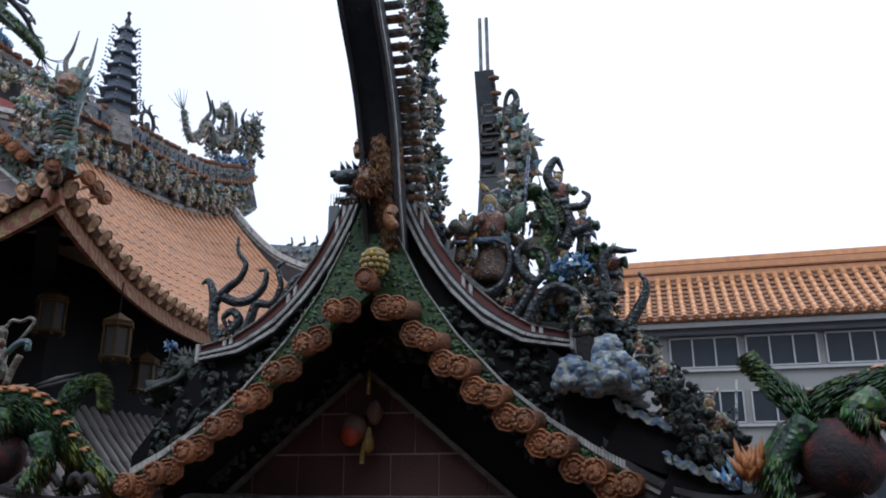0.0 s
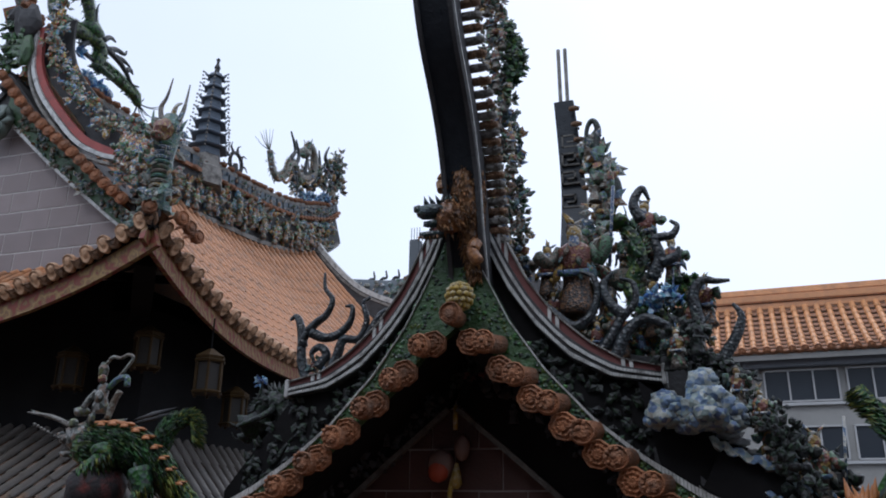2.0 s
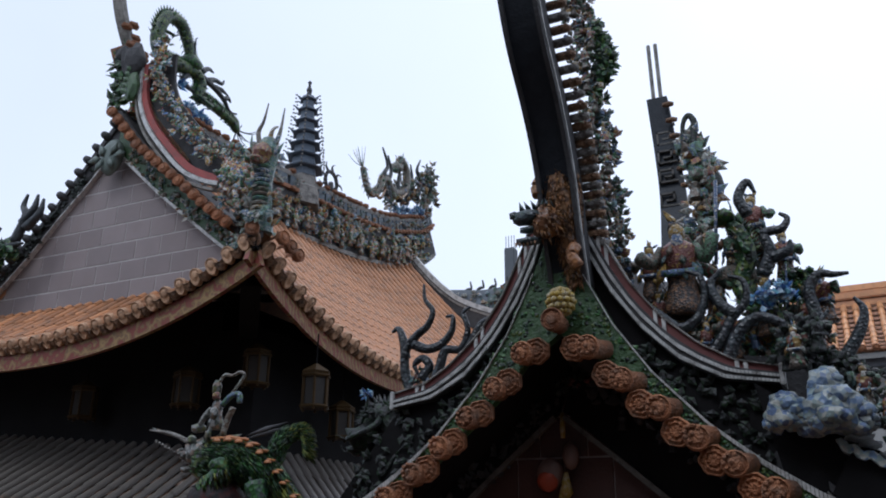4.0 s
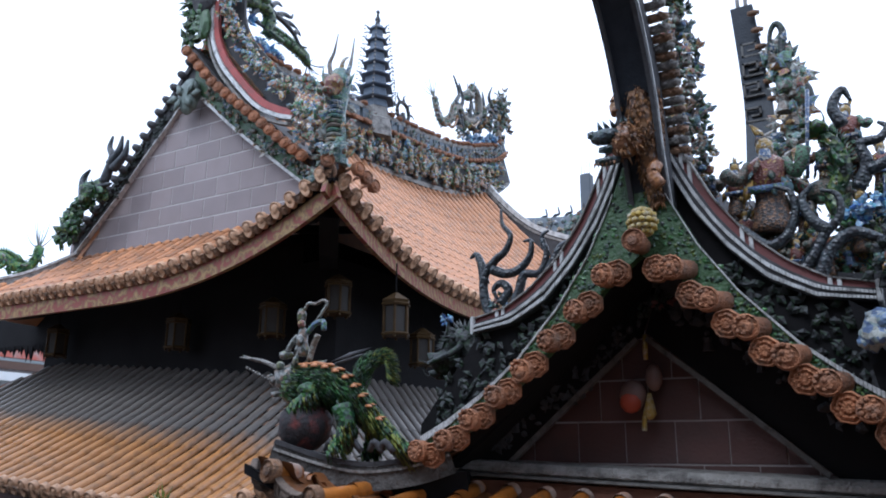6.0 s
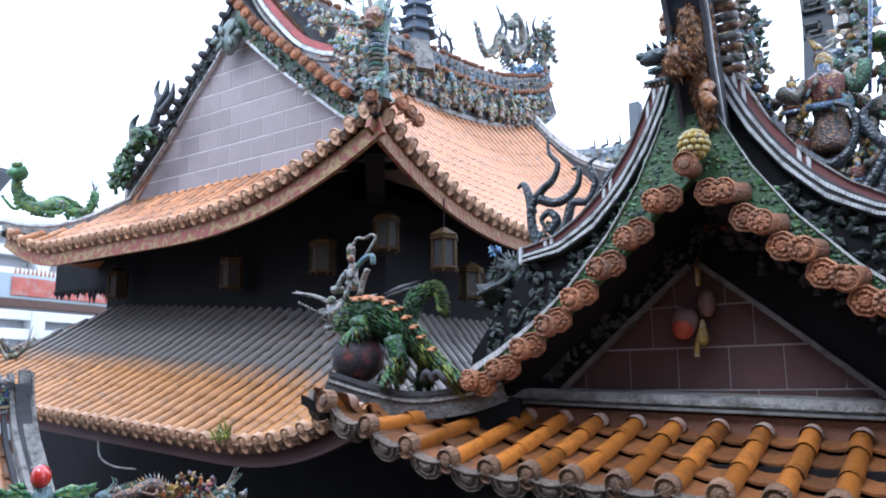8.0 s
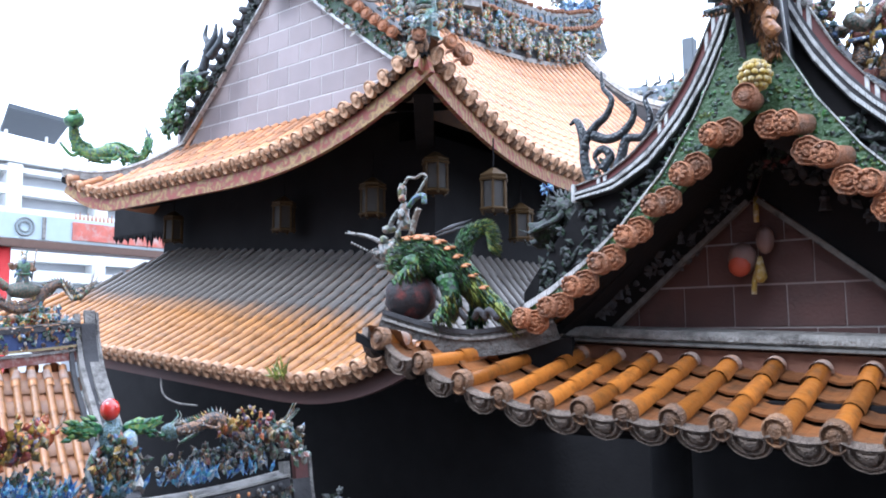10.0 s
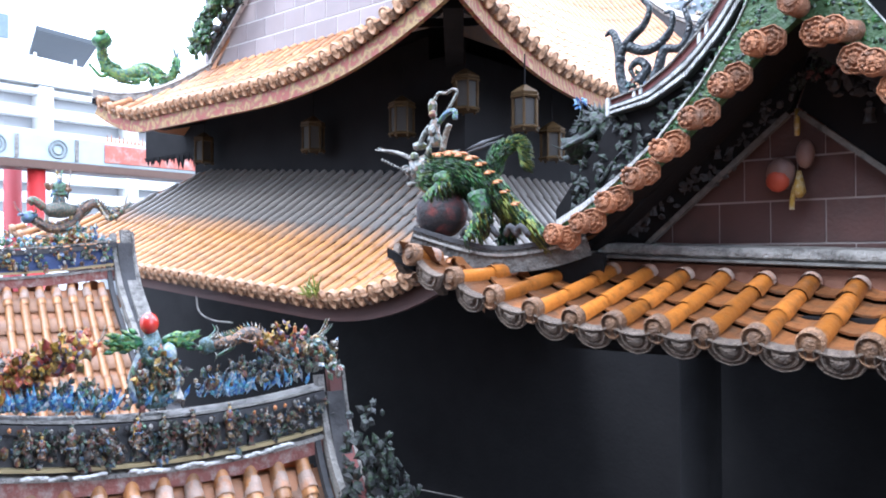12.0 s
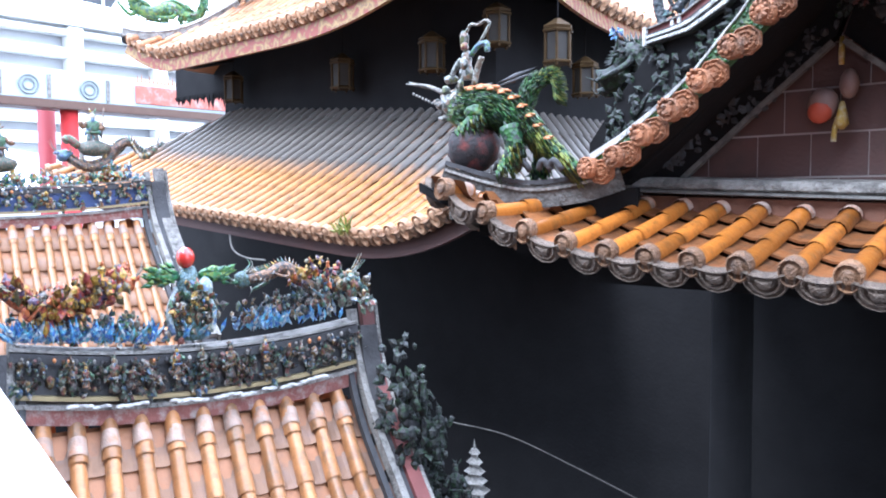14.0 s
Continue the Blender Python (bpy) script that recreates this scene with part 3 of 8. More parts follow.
# gable wall: recessed field with panels and grout
bm = bmesh.new()
ws = [(-1.75, -0.3), (1.75, -0.3), (0.0, 1.35)]
f0 = [bm.verts.new((RX + a, 5.13, z)) for a, z in ws]
f1 = [bm.verts.new((RX + a, 5.3, z)) for a, z in ws]
bm.faces.new(f0)
bm.faces.new(f1[::-1])
for k in range(3):
    bm.faces.new((f0[k], f1[k], f1[(k + 1) % 3], f0[(k + 1) % 3]))
gable = part("gable_wall", bm, GROUT, porch)
me_panel = {}
FX = -1.58
for row in range(5):
    z0 = -0.285 + row * 0.262
    for col in range(-4, 5):
        x0 = col * 0.318 - 0.34 + (0.16 if row % 2 == 0 else 0)
        hi = 1.0 - 0.75 * min(abs(x0), abs(x0 + 0.31))
        h = min(0.25, hi + 0.12 - z0)
        if h < 0.06:
            continue
        key = round(h, 2)
        if key not in me_panel:
            b2 = bmesh.new()
            box(b2, 0, 0.311, -0.004, 0.02, 0, h, 0.002)
            me_panel[key] = mesh_of("panel", b2, BRICKRED)
        place("panel", me_panel[key], gable, pose(RX + x0, 5.127, z0))
# raking grey mouldings on the field
for sx in (-1, 1):
    bm = bmesh.new()
    ribbon(bm, [(FX + sx * 1.0, 5.02, -0.08), (FX + sx * 0.44, 5.02, 0.4), (FX + sx * 0.03, 5.02, 0.74)], [(-0.022, -0.016), (0.022, -0.016), (0.022, 0.016), (-0.022, 0.016)])
    part("moulding", bm, SOOTGREY, porch)
# near-black boards put the dark void beside the field into colour, with carved relief
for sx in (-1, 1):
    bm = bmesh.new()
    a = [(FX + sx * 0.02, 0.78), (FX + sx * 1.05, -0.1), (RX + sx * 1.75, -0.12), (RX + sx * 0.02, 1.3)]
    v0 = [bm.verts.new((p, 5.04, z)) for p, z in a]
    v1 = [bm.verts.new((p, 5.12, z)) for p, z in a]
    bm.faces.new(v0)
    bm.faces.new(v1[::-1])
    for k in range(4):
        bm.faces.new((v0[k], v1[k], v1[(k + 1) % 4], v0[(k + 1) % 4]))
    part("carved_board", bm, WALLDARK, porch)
    bm = bmesh.new()
    jumble(bm, [(RX + sx * 0.1, 5.03, 0.92), (RX + sx * 0.6, 5.03, 0.5), (RX + sx * 1.2, 5.03, 0.1)], 46, 0.05, random.Random(5 + sx), (0.08, 0.01, 0.06))
    part("carved_relief", bm, DARKSTONE, porch)
# sill: mortar ledge over a timber strip
bm = bmesh.new()
ribbon(bm, [(RX - 1.74, 4.99, -0.03), (RX - 0.8, 4.99, -0.07), (RX, 4.99, -0.10), (RX + 0.8, 4.99, -0.13), (RX + 1.74, 4.99, -0.16)], [(0.07, -0.04), (0.085, -0.025), (0.08, 0.0), (0.05, 0.03), (-0.15, 0.05), (-0.15, -0.04)])
part("ledge", bm, STONE, porch, "grey mortar ledge")
bm = bmesh.new()
ribbon(bm, [(RX - 1.74, 4.98, -0.085), (RX - 0.8, 4.98, -0.125), (RX, 4.98, -0.155), (RX + 0.8, 4.98, -0.185), (RX + 1.74, 4.98, -0.215)], [(0.085, -0.012), (0.1, -0.006), (0.095, 0.01), (-0.1, 0.013), (-0.1, -0.012)])
part("ledge_lip", bm, SOOTGREY, porch)
bm = bmesh.new()
ribbon(bm, [(RX - 1.7, 5.0, -0.12), (RX, 5.0, -0.18), (RX + 1.7, 5.0, -0.24)], [(0.06, -0.15), (0.06, 0.0), (-0.1, 0.0), (-0.1, -0.15)])
part("timber_strip", bm, mat("weathered_red_timber", (0.16, 0.07, 0.04), 0.7, 0.3, 12, 0.5, 40), porch)
# fascia between discs and the descending ridge
for sx in (-1, 1):
    # soffit board is near black for the shade behind the mosaic strip
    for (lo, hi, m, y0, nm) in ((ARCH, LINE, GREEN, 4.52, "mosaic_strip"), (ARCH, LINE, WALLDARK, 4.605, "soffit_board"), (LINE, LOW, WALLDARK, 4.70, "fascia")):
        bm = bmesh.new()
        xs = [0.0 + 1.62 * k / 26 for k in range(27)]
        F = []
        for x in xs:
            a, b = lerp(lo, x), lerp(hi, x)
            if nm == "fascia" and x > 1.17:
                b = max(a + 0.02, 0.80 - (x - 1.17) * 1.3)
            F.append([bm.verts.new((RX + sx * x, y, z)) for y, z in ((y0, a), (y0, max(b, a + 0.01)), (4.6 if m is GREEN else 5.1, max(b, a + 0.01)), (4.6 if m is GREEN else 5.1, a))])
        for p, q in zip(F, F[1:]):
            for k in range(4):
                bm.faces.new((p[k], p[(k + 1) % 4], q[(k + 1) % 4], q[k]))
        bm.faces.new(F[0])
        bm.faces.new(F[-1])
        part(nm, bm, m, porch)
    # green shards laid on the strip
    bm = bmesh.new()
    rr = random.Random(20 + sx)
    for k in range(330):
        x = rr.uniform(0.03, 1.5)
        a, b = lerp(ARCH, x), lerp(LINE, x)
        z = rr.uniform(a + 0.02, b - 0.01)
        d = Vector((rr.uniform(-1, 1), 0, rr.uniform(-1, 1))).normalized() * 0.042
        leaf(bm, (RX + sx * x, 4.519, z), d, 0.016, (0, -1, 0))
    part("green_mosaic", bm, GREENDARK, porch, kind="stuff")
    # leaf relief on the dark fascia
    bm = bmesh.new()
    for k in range(110):
        x = rr.uniform(0.45, 1.5)
        a, b = lerp(LINE, x) + 0.03, (lerp(LOW, x) if x < 1.17 else 0.80 - (x - 1.17) * 1.3)
        if b - a < 0.06:
            continue
        d = Vector((rr.uniform(-1, 1), -0.2, rr.uniform(-1, 1))).normalized() * 0.08
        leaf(bm, (RX + sx * x, 4.69, rr.uniform(a, b - 0.03)), d, 0.025, (0, -1, 0))
    part("leaf_relief", bm, SOOTSCALE, porch)
    # white shard lines and bands of the descending ridge
    ridge = thing("descending_ridge", "curved gable ridge with white shard rows and red band", "roof ridge", "descending ridges of the porch")

    def strip(nm, m, t0, t1, y0, y1, lo=LOW, hi=TOP, x1=1.18, x0=0.03):
        b2 = bmesh.new()
        F2 = []
        for k in range(31):
            x = x0 + (x1 - x0) * k / 30
            a, b = lerp(lo, x), lerp(hi, x)
            z0, z1 = a + (b - a) * t0, a + (b - a) * t1
            F2.append([b2.verts.new((RX + sx * x, y, z)) for y, z in ((y0, z0), (y0, z1), (y1, z1), (y1, z0))])
        for p, q in zip(F2, F2[1:]):
            for k in range(4):
                b2.faces.new((p[k], p[(k + 1) % 4], q[(k + 1) % 4], q[k]))
        b2.faces.new(F2[0])
        b2.faces.new(F2[-1])
        return part(nm, b2, m, ridge)

    def shards(nm, t0, t1, y, lo=LOW, hi=TOP, x0=0.05, x1=1.18, n=64, th=0.02):
        b2 = bmesh.new()
        x = x0
        while x < x1:
            a, b = lerp(lo, x), lerp(hi, x)
            z0, z1 = a + (b - a) * t0, a + (b - a) * t1
            x2 = x + 0.004
            while x2 < x1 and math.hypot(x2 - x, lerp(lo, x2) - lerp(lo, x)) < 0.02:
                x2 += 0.002
            xe = x + (x2 - x) * 0.82
            a2, b2v = lerp(lo, xe), lerp(hi, xe)
            w0, w1 = a2 + (b2v - a2) * t0, a2 + (b2v - a2) * t1
            j = RNG.uniform(-0.003, 0.003)
            p = [b2.verts.new((RX + sx * q, y + dy + j, z)) for dy in (0, th) for q, z in ((x, z0), (xe, w0), (xe, w1), (x, z1))]
            for f in ((0, 1, 2, 3), (4, 7, 6, 5), (0, 4, 5, 1), (1, 5, 6, 2), (2, 6, 7, 3), (3, 7, 4, 0)):
                b2.faces.new([p[k] for k in f])
            x = x2
        return part(nm, b2, WHITE, ridge, kind="stuff")

    strip("ridge_core", DARKSTONE, 0.0, 0.62, 4.64, 4.86)
    shards("white_shard_edging", 0.06, 0.2, 4.625)
    shards("white_shard_edging", 0.36, 0.5, 4.625)
    strip("red_band", REDBAND, 0.62, 0.96, 4.66, 4.84)
    strip("pale_coping", STONE, 0.96, 1.03, 4.64, 4.86)
    shards("white_barge_line", -0.04, 0.03, 4.505, LINE, LOW, 0.15, 1.5)
    # white ties across the red band
    for x in (0.24, 0.55, 0.97):
        b2 = bmesh.new()
        for o in (0.0, 0.045):
            a, b = lerp(LOW, x + o), lerp(TOP, x + o)
            box(b2, RX + sx * (x + o) - 0.011, RX + sx * (x + o) + 0.011, 4.645, 4.67, a + (b - a) * 0.5, b, 0.003)
        part("white_tie", b2, WHITE, ridge)
    # blunt end of the ridge
    b2 = bmesh.new()
    xa, xb = sorted((RX + sx * 1.18, RX + sx * 1.205))
    box(b2, xa, xb, 4.63, 4.87, 0.79, 0.91, 0.006)
    part("end_block", b2, WHITE, ridge)
# flat near-black infill shoulder for the dark mass under the cloud group
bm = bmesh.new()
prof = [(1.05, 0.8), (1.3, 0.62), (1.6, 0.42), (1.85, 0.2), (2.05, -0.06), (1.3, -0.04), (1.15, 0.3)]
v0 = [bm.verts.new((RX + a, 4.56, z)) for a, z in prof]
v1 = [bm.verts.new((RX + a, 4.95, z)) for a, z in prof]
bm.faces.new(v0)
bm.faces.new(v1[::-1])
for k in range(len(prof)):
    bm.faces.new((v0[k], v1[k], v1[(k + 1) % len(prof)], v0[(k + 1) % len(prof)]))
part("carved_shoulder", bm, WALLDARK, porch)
bm = bmesh.new()
rr = random.Random(28)
for k in range(26):
    x = rr.uniform(1.3, 1.95)
    z = lerp([(1.05, 0.8), (1.3, 0.62), (1.6, 0.42), (1.85, 0.2), (2.05, -0.06)], x)
    blob(bm, (RX + x, 4.55, z + 0.01), rr.uniform(0.02, 0.045), 1.6, 0.8, 0.6, 1, 0.4, k)
part("white_cloud_edging", bm, WHITE, porch, kind="stuff")
for rim in ([(0.0, 4.5, 0.46), (0.09, 4.5, 0.41), (0.23, 4.5, 0.35), (0.36, 4.5, 0.3), (0.44, 4.48, 0.2)], [(0.24, 4.4, 0.18), (0.31, 4.4, 0.14), (0.44, 4.4, 0.09), (0.58, 4.36, 0.03), (0.68, 4.34, 0.0)]):
    bm = bmesh.new()
    line = smooth_path(rim, 8)
    ribbon(bm, [p + Vector((0, 0, 0.012 * math.sin(1.3 * k))) for k, p in enumerate(line)], [(-0.05, -0.02), (0.05, -0.02), (0.05, 0.02), (-0.05, 0.02)])
    part("cloud_rim", bm, CLOUDS, porch)
    bm = bmesh.new()
    ribbon(bm, [p + Vector((0, 0.06, -0.13)) for p in line], [(-0.06, -0.12), (0.06, -0.12), (0.06, 0.11), (-0.06, 0.11)])
    part("rim_backing", bm, WALLDARK, porch)
# clay discs and leaf plates along the gable edge
me_disc = cap_mesh("clay_disc", 0.066, CLAY)
bm = bmesh.new()
tube(bm, [(0, 0.0, 0), (0, 0.02, 0), (0, 0.16, 0.012)], 0.062, lambda f: 1.0 - 0.12 * f, 12)
me_roll = mesh_of("clay_roll", bm, CLAY, True)
bm = bmesh.new()
rings = []
for k, y in ((1.0, 0.03), (1.0, -0.006), (0.93, -0.016), (0.85, -0.004), (0.72, -0.004), (0.62, -0.018), (0.45, -0.006), (0.3, -0.022), (0.1, -0.024)):
    rings.append([bm.verts.new((0.082 * k * math.cos(a) * (1 + 0.05 * math.cos(7 * a)), y - (0.008 if j % 2 and 0.2 < k < 0.8 else 0), 0.078 * k * math.sin(a) * (1 + 0.05 * math.cos(7 * a)))) for j, a in enumerate([2 * math.pi * i / 22 for i in range(22)])])
for p, q in zip(rings, rings[1:]):
    for i in range(22):
        bm.faces.new((p[i], p[(i + 1) % 22], q[(i + 1) % 22], q[i]))
bm.faces.new(rings[-1])
bm.faces.new(rings[0][::-1])
me_leaf = mesh_of("clay_leaf", bm, CLAY)
bm = bmesh.new()
for j in range(9):
    a = 2 * math.pi * j / 9
    blob(bm, (0.041 * math.cos(a), -0.02, 0.041 * math.sin(a)), 0.012, 1.2, 0.8, 1.2, 1)
blob(bm, (0, -0.026, 0), 0.018, sub=1)
me_petal = mesh_of("disc_flower", bm, CLAY, True)
for sx in (-1, 1):
    for k in range(8):
        x = 0.2 + 0.178 * k
        z = lerp(ARCH, x)
        place("clay_disc", me_disc, porch, pose(RX + sx * x, 4.38, z, 0, RNG.uniform(0, 90), sx * 6))
        place("disc_flower", me_petal, porch, pose(RX + sx * x, 4.38, z + 0.02, 0, RNG.uniform(0, 90), sx * 6))
        place("clay_roll", me_roll, porch, pose(RX + sx * x, 4.39, z + 0.012, 0, 0, -30 if sx > 0 else 4))
        xl = x - 0.085
        place("clay_leaf", me_leaf, porch, pose(RX + sx * xl, 4.42, lerp(ARCH, xl) - 0.035, 8, sx * 24, 0))
place("clay_disc", me_disc, porch, pose(RX + 0.01, 4.36, 1.19))
place("clay_roll", me_roll, porch, pose(RX + 0.01, 4.37, 1.2))
# knob on the apex
bm = bmesh.new()
for k in range(7):
    for j in range(12):
        a, e = 2 * math.pi * (j + 0.5 * (k % 2)) / 12, math.pi * (k / 6 - 0.5) * 0.9
        blob(bm, (-1.36 + 0.075 * math.cos(a) * math.cos(e), 4.42 + 0.075 * math.sin(a) * math.cos(e), 1.325 + 0.075 * math.sin(e)), 0.021, sub=1)
tagged(add_mesh("finial_ball", bm, YELLOW, smooth=True), "yellow and white knobbly ceramic ball on the gable apex", "ornament")
# gourd and fruit charm hanging on the gable field
bm1, bm2, bm3 = bmesh.new(), bmesh.new(), bmesh.new()
blob(bm1, (RX - 0.2, 5.06, 0.42), 0.105, 0.85, 0.5, 1.0, 2)
blob(bm1, (RX - 0.06, 5.06, 0.53), 0.085, 0.65, 0.5, 1.05, 2)
blob(bm2, (RX - 0.21, 5.04, 0.38), 0.09, 0.8, 0.5, 0.8, 2)
lathe(bm3, (RX - 0.09, 5.04, 0.27), ((0.015, 0), (0.04, 0.03), (0.03, 0.09), (0.012, 0.16)), 8)
lathe(bm3, (RX - 0.1, 5.04, 0.64), ((0.015, 0), (0.018, 0.07), (0.012, 0.16)), 6)
tube(bm3, smooth_path([(RX - 0.11, 5.04, 0.34), (RX - 0.125, 5.03, 0.27), (RX - 0.13, 5.03, 0.2)]), 0.016)
statue("gourd_charm", [(bm1, mat("dusty_grey_red", (0.20, 0.13, 0.11), 0.5, 0.3, 9)), (bm2, mat("faded_vermilion", (0.42, 0.07, 0.03), 0.5, 0.3, 9)), (bm3, YELLOW)], "grey and red gourds with a yellow tassel on the gable", "ornament", at=(-0.06, 0, -0.03))

# ridge with swallowtail ends
spine = thing("main_ridge", "dark swallowtail roof ridge with beaded edge", "roof ridge")
TX = -1.34
SP = [(TX, y, z) for y, z in ((4.72, 1.3), (4.55, 1.75), (4.47, 2.05), (4.36, 2.3), (4.2, 2.54), (3.94, 2.85), (3.78, 3.2), (3.66, 3.6), (3.6, 3.9))]
bm = bmesh.new()
ribbon(bm, smooth_path(SP, 6), [(-0.1, -0.1), (0.1, -0.1), (0.1, 0.1), (-0.1, 0.1)], side=(1, 0, 0))
part("tail_underside", bm, BLACKIRON, spine)
for o in (-0.105, 0.105):
    bm = bmesh.new()
    ribbon(bm, smooth_path([(p[0] + o, p[1] - 0.03, p[2]) for p in SP], 6), [(-0.014, -0.1), (0.014, -0.1), (0.014, 0.1), (-0.014, 0.1)], side=(1, 0, 0))
    part("edge_moulding", bm, DARKSTONE, spine)
    bm = bmesh.new()
    ribbon(bm, smooth_path([(p[0] + o * 1.12, p[1] - 0.1, p[2]) for p in SP], 6), [(-0.009, -0.009), (0.009, -0.009), (0.009, 0.009), (-0.009, 0.009)], side=(1, 0, 0))
    part("white_line", bm, WHITE, spine)
bm = bmesh.new()
ribbon(bm, smooth_path([(RX, 4.8, 1.5), (RX, 5.3, 1.75), (RX, 6.4, 1.75), (RX, 7.4, 1.85), (RX, 8.1, 2.2)], 6), [(-0.14, -0.5), (0.14, -0.5), (0.14, 0.3), (-0.14, 0.3)], side=(1, 0, 0))
part("ridge_core", bm, DARKSTONE, spine)
beads = smooth_path([(TX + 0.16, p[1] + 0.12, p[2]) for p in SP[1:]], 5)
for k, p in enumerate(beads):
    bm = bmesh.new()
    ribbon(bm, [p - Vector((0.06, 0, 0)), p + Vector((0.03, 0, 0))], [(-0.02, -0.02), (0.02, -0.02), (0.02, 0.02), (-0.02, 0.02)])
    blob(bm, p + Vector((0.04, 0, 0)), 0.036, 1.2, 1, 0.8, 1)
    part("bead", bm, TILE_FOOT if k % 2 else STONE, spine, smooth=True)
# fretwork panel of the rear tail
rear = thing("rear_swallowtail", "dark fretwork swallowtail end with twin rods", "roof ridge")
RY, RSX = 8.2, -1.14
bm = bmesh.new()
ribbon(bm, smooth_path([(RSX, RY - 0.4, 2.6), (RSX - 0.02, RY - 0.1, 3.4), (RSX - 0.06, RY, 4.0), (RSX - 0.11, RY, 4.7)], 5), [(-0.15, -0.05), (0.15, -0.05), (0.15, 0.05), (-0.15, 0.05)], side=(1, 0, 0), scale=lambda f: 1.0 - 0.25 * f)
part("tail_panel", bm, BLACKIRON, rear)
for k, z in enumerate((3.3, 3.6, 3.85, 4.1, 4.35)):
    bm = bmesh.new()
    c = RSX - 0.05
    for a0, a1, b0, b1 in ((-0.1, 0.1, 0, 0.02), (-0.1, -0.08, 0, 0.16), (-0.1, 0.06, 0.14, 0.16), (0.04, 0.06, 0.06, 0.16), (-0.04, 0.06, 0.06, 0.08)):
        box(bm, c + a0, c + a1, RY - 0.19 + 0.05 * k, RY - 0.15 + 0.05 * k, z + b0, z + b1)
    part("fret", bm, SOOTGREY, rear)
for k in range(8):
    bm = bmesh.new()
    z = 3.15 + 0.2 * k
    blob(bm, (RSX + 0.17 - 0.022 * k, RY - 0.1, z), 0.05, 1.5, 1, 0.7, 1)
    part("bead", bm, TILE_FOOT, rear, smooth=True)
for o in (-0.145, -0.065):
    bm = bmesh.new()
    tube(bm, [(RSX + o, RY, 4.5), (RSX + o - 0.01, RY, 5.42)], 0.022)
    part("rod", bm, STONE, rear)

# lion on the ridge end
bmf, bmd = bmesh.new(), bmesh.new()
rr = random.Random(3)
LB = smooth_path([(RX - 0.03, 4.46, 2.56), (RX - 0.01, 4.44, 2.4), (RX + 0.01, 4.45, 2.2), (RX + 0.02, 4.47, 2.0), (RX + 0.03, 4.5, 1.8), (RX + 0.05, 4.54, 1.58)], 6)
tube(bmf, LB, 0.11, lambda f: 0.75 + 0.45 * math.sin(math.pi * min(1.0, f * 1.1)) - 0.35 * f, 10)
for i, c in enumerate(LB):
    f = i / (len(LB) - 1)
    r = 0.11 * (0.75 + 0.45 * math.sin(math.pi * min(1.0, f * 1.1)) - 0.35 * f)
    for j in range(46):
        a = rr.uniform(0, 2 * math.pi)
        d = Vector((math.cos(a), math.sin(a), 0))
        spike(bmf, c + d * r * 0.95 + Vector((0, 0, rr.uniform(-0.02, 0.02))), d * 0.014 + Vector((0, 0, -0.05)), 0.008, 3)
blob(bmf, (RX - 0.07, 4.4, 1.96), 0.1, 1.15, 0.85, 0.95, 2, 0.15)
for j in range(120):
    d = Vector((rr.gauss(0.3, 1), rr.gauss(-0.4, 1), rr.gauss(0, 1))).normalized()
    spike(bmf, Vector((RX - 0.06, 4.4, 1.96)) + d * 0.095, d * 0.02 + Vector((0.02, 0, -0.03)), 0.009, 3)
for a, c in (((RX - 0.08, 4.42, 2.3), (RX - 0.12, 4.38, 2.14)), ((RX + 0.08, 4.44, 1.8), (RX + 0.1, 4.42, 1.66))):
    tube(bmf, smooth_path([a, ((a[0] + c[0]) / 2 - 0.03, a[1] - 0.03, (a[2] + c[2]) / 2), c], 4), 0.04)
blob(bmd, (RX - 0.1, 4.5, 2.45), 0.09, 0.7, 0.8, 1.8, 2, 0.2)
blob(bmd, (RX - 0.17, 4.36, 1.985), 0.06, 1.5, 0.9, 0.75, 2, 0.3)
blob(bmd, (RX - 0.24, 4.35, 2.0), 0.03, 1, 1, 0.9, 1, 0.2)
blob(bmd, (RX - 0.16, 4.37, 1.92), 0.045, 1.5, 0.8, 0.5, 1, 0.2)
blob(bmd, (RX - 0.17, 4.36, 1.855), 0.045, 1.7, 0.9, 0.55, 1, 0.3)
for k in range(6):
    spike(bmd, (RX - 0.2 + 0.035 * k, 4.36, 2.03), (rr.uniform(-0.03, 0.01), 0, 0.05), 0.018)
    spike(bmf, (RX - 0.23 + 0.02 * k, 4.34, 1.845), (-0.005, 0, -0.03), 0.008)
for b_ in (bmd, bmf):
    for v in b_.verts:
        if v.co.x < RX - 0.03 and 1.78 < v.co.z < 2.1:
            v.co = Vector((RX - 0.1, 4.4, 1.93)) + 1.2 * (v.co - Vector((RX - 0.1, 4.4, 1.93)))
statue("lion_ornament", [(bmf, FUR), (bmd, DARKSCALE)], "orange-brown shaggy ceramic lion climbing the ridge end", "statue", at=(0.07, 0, -0.13))


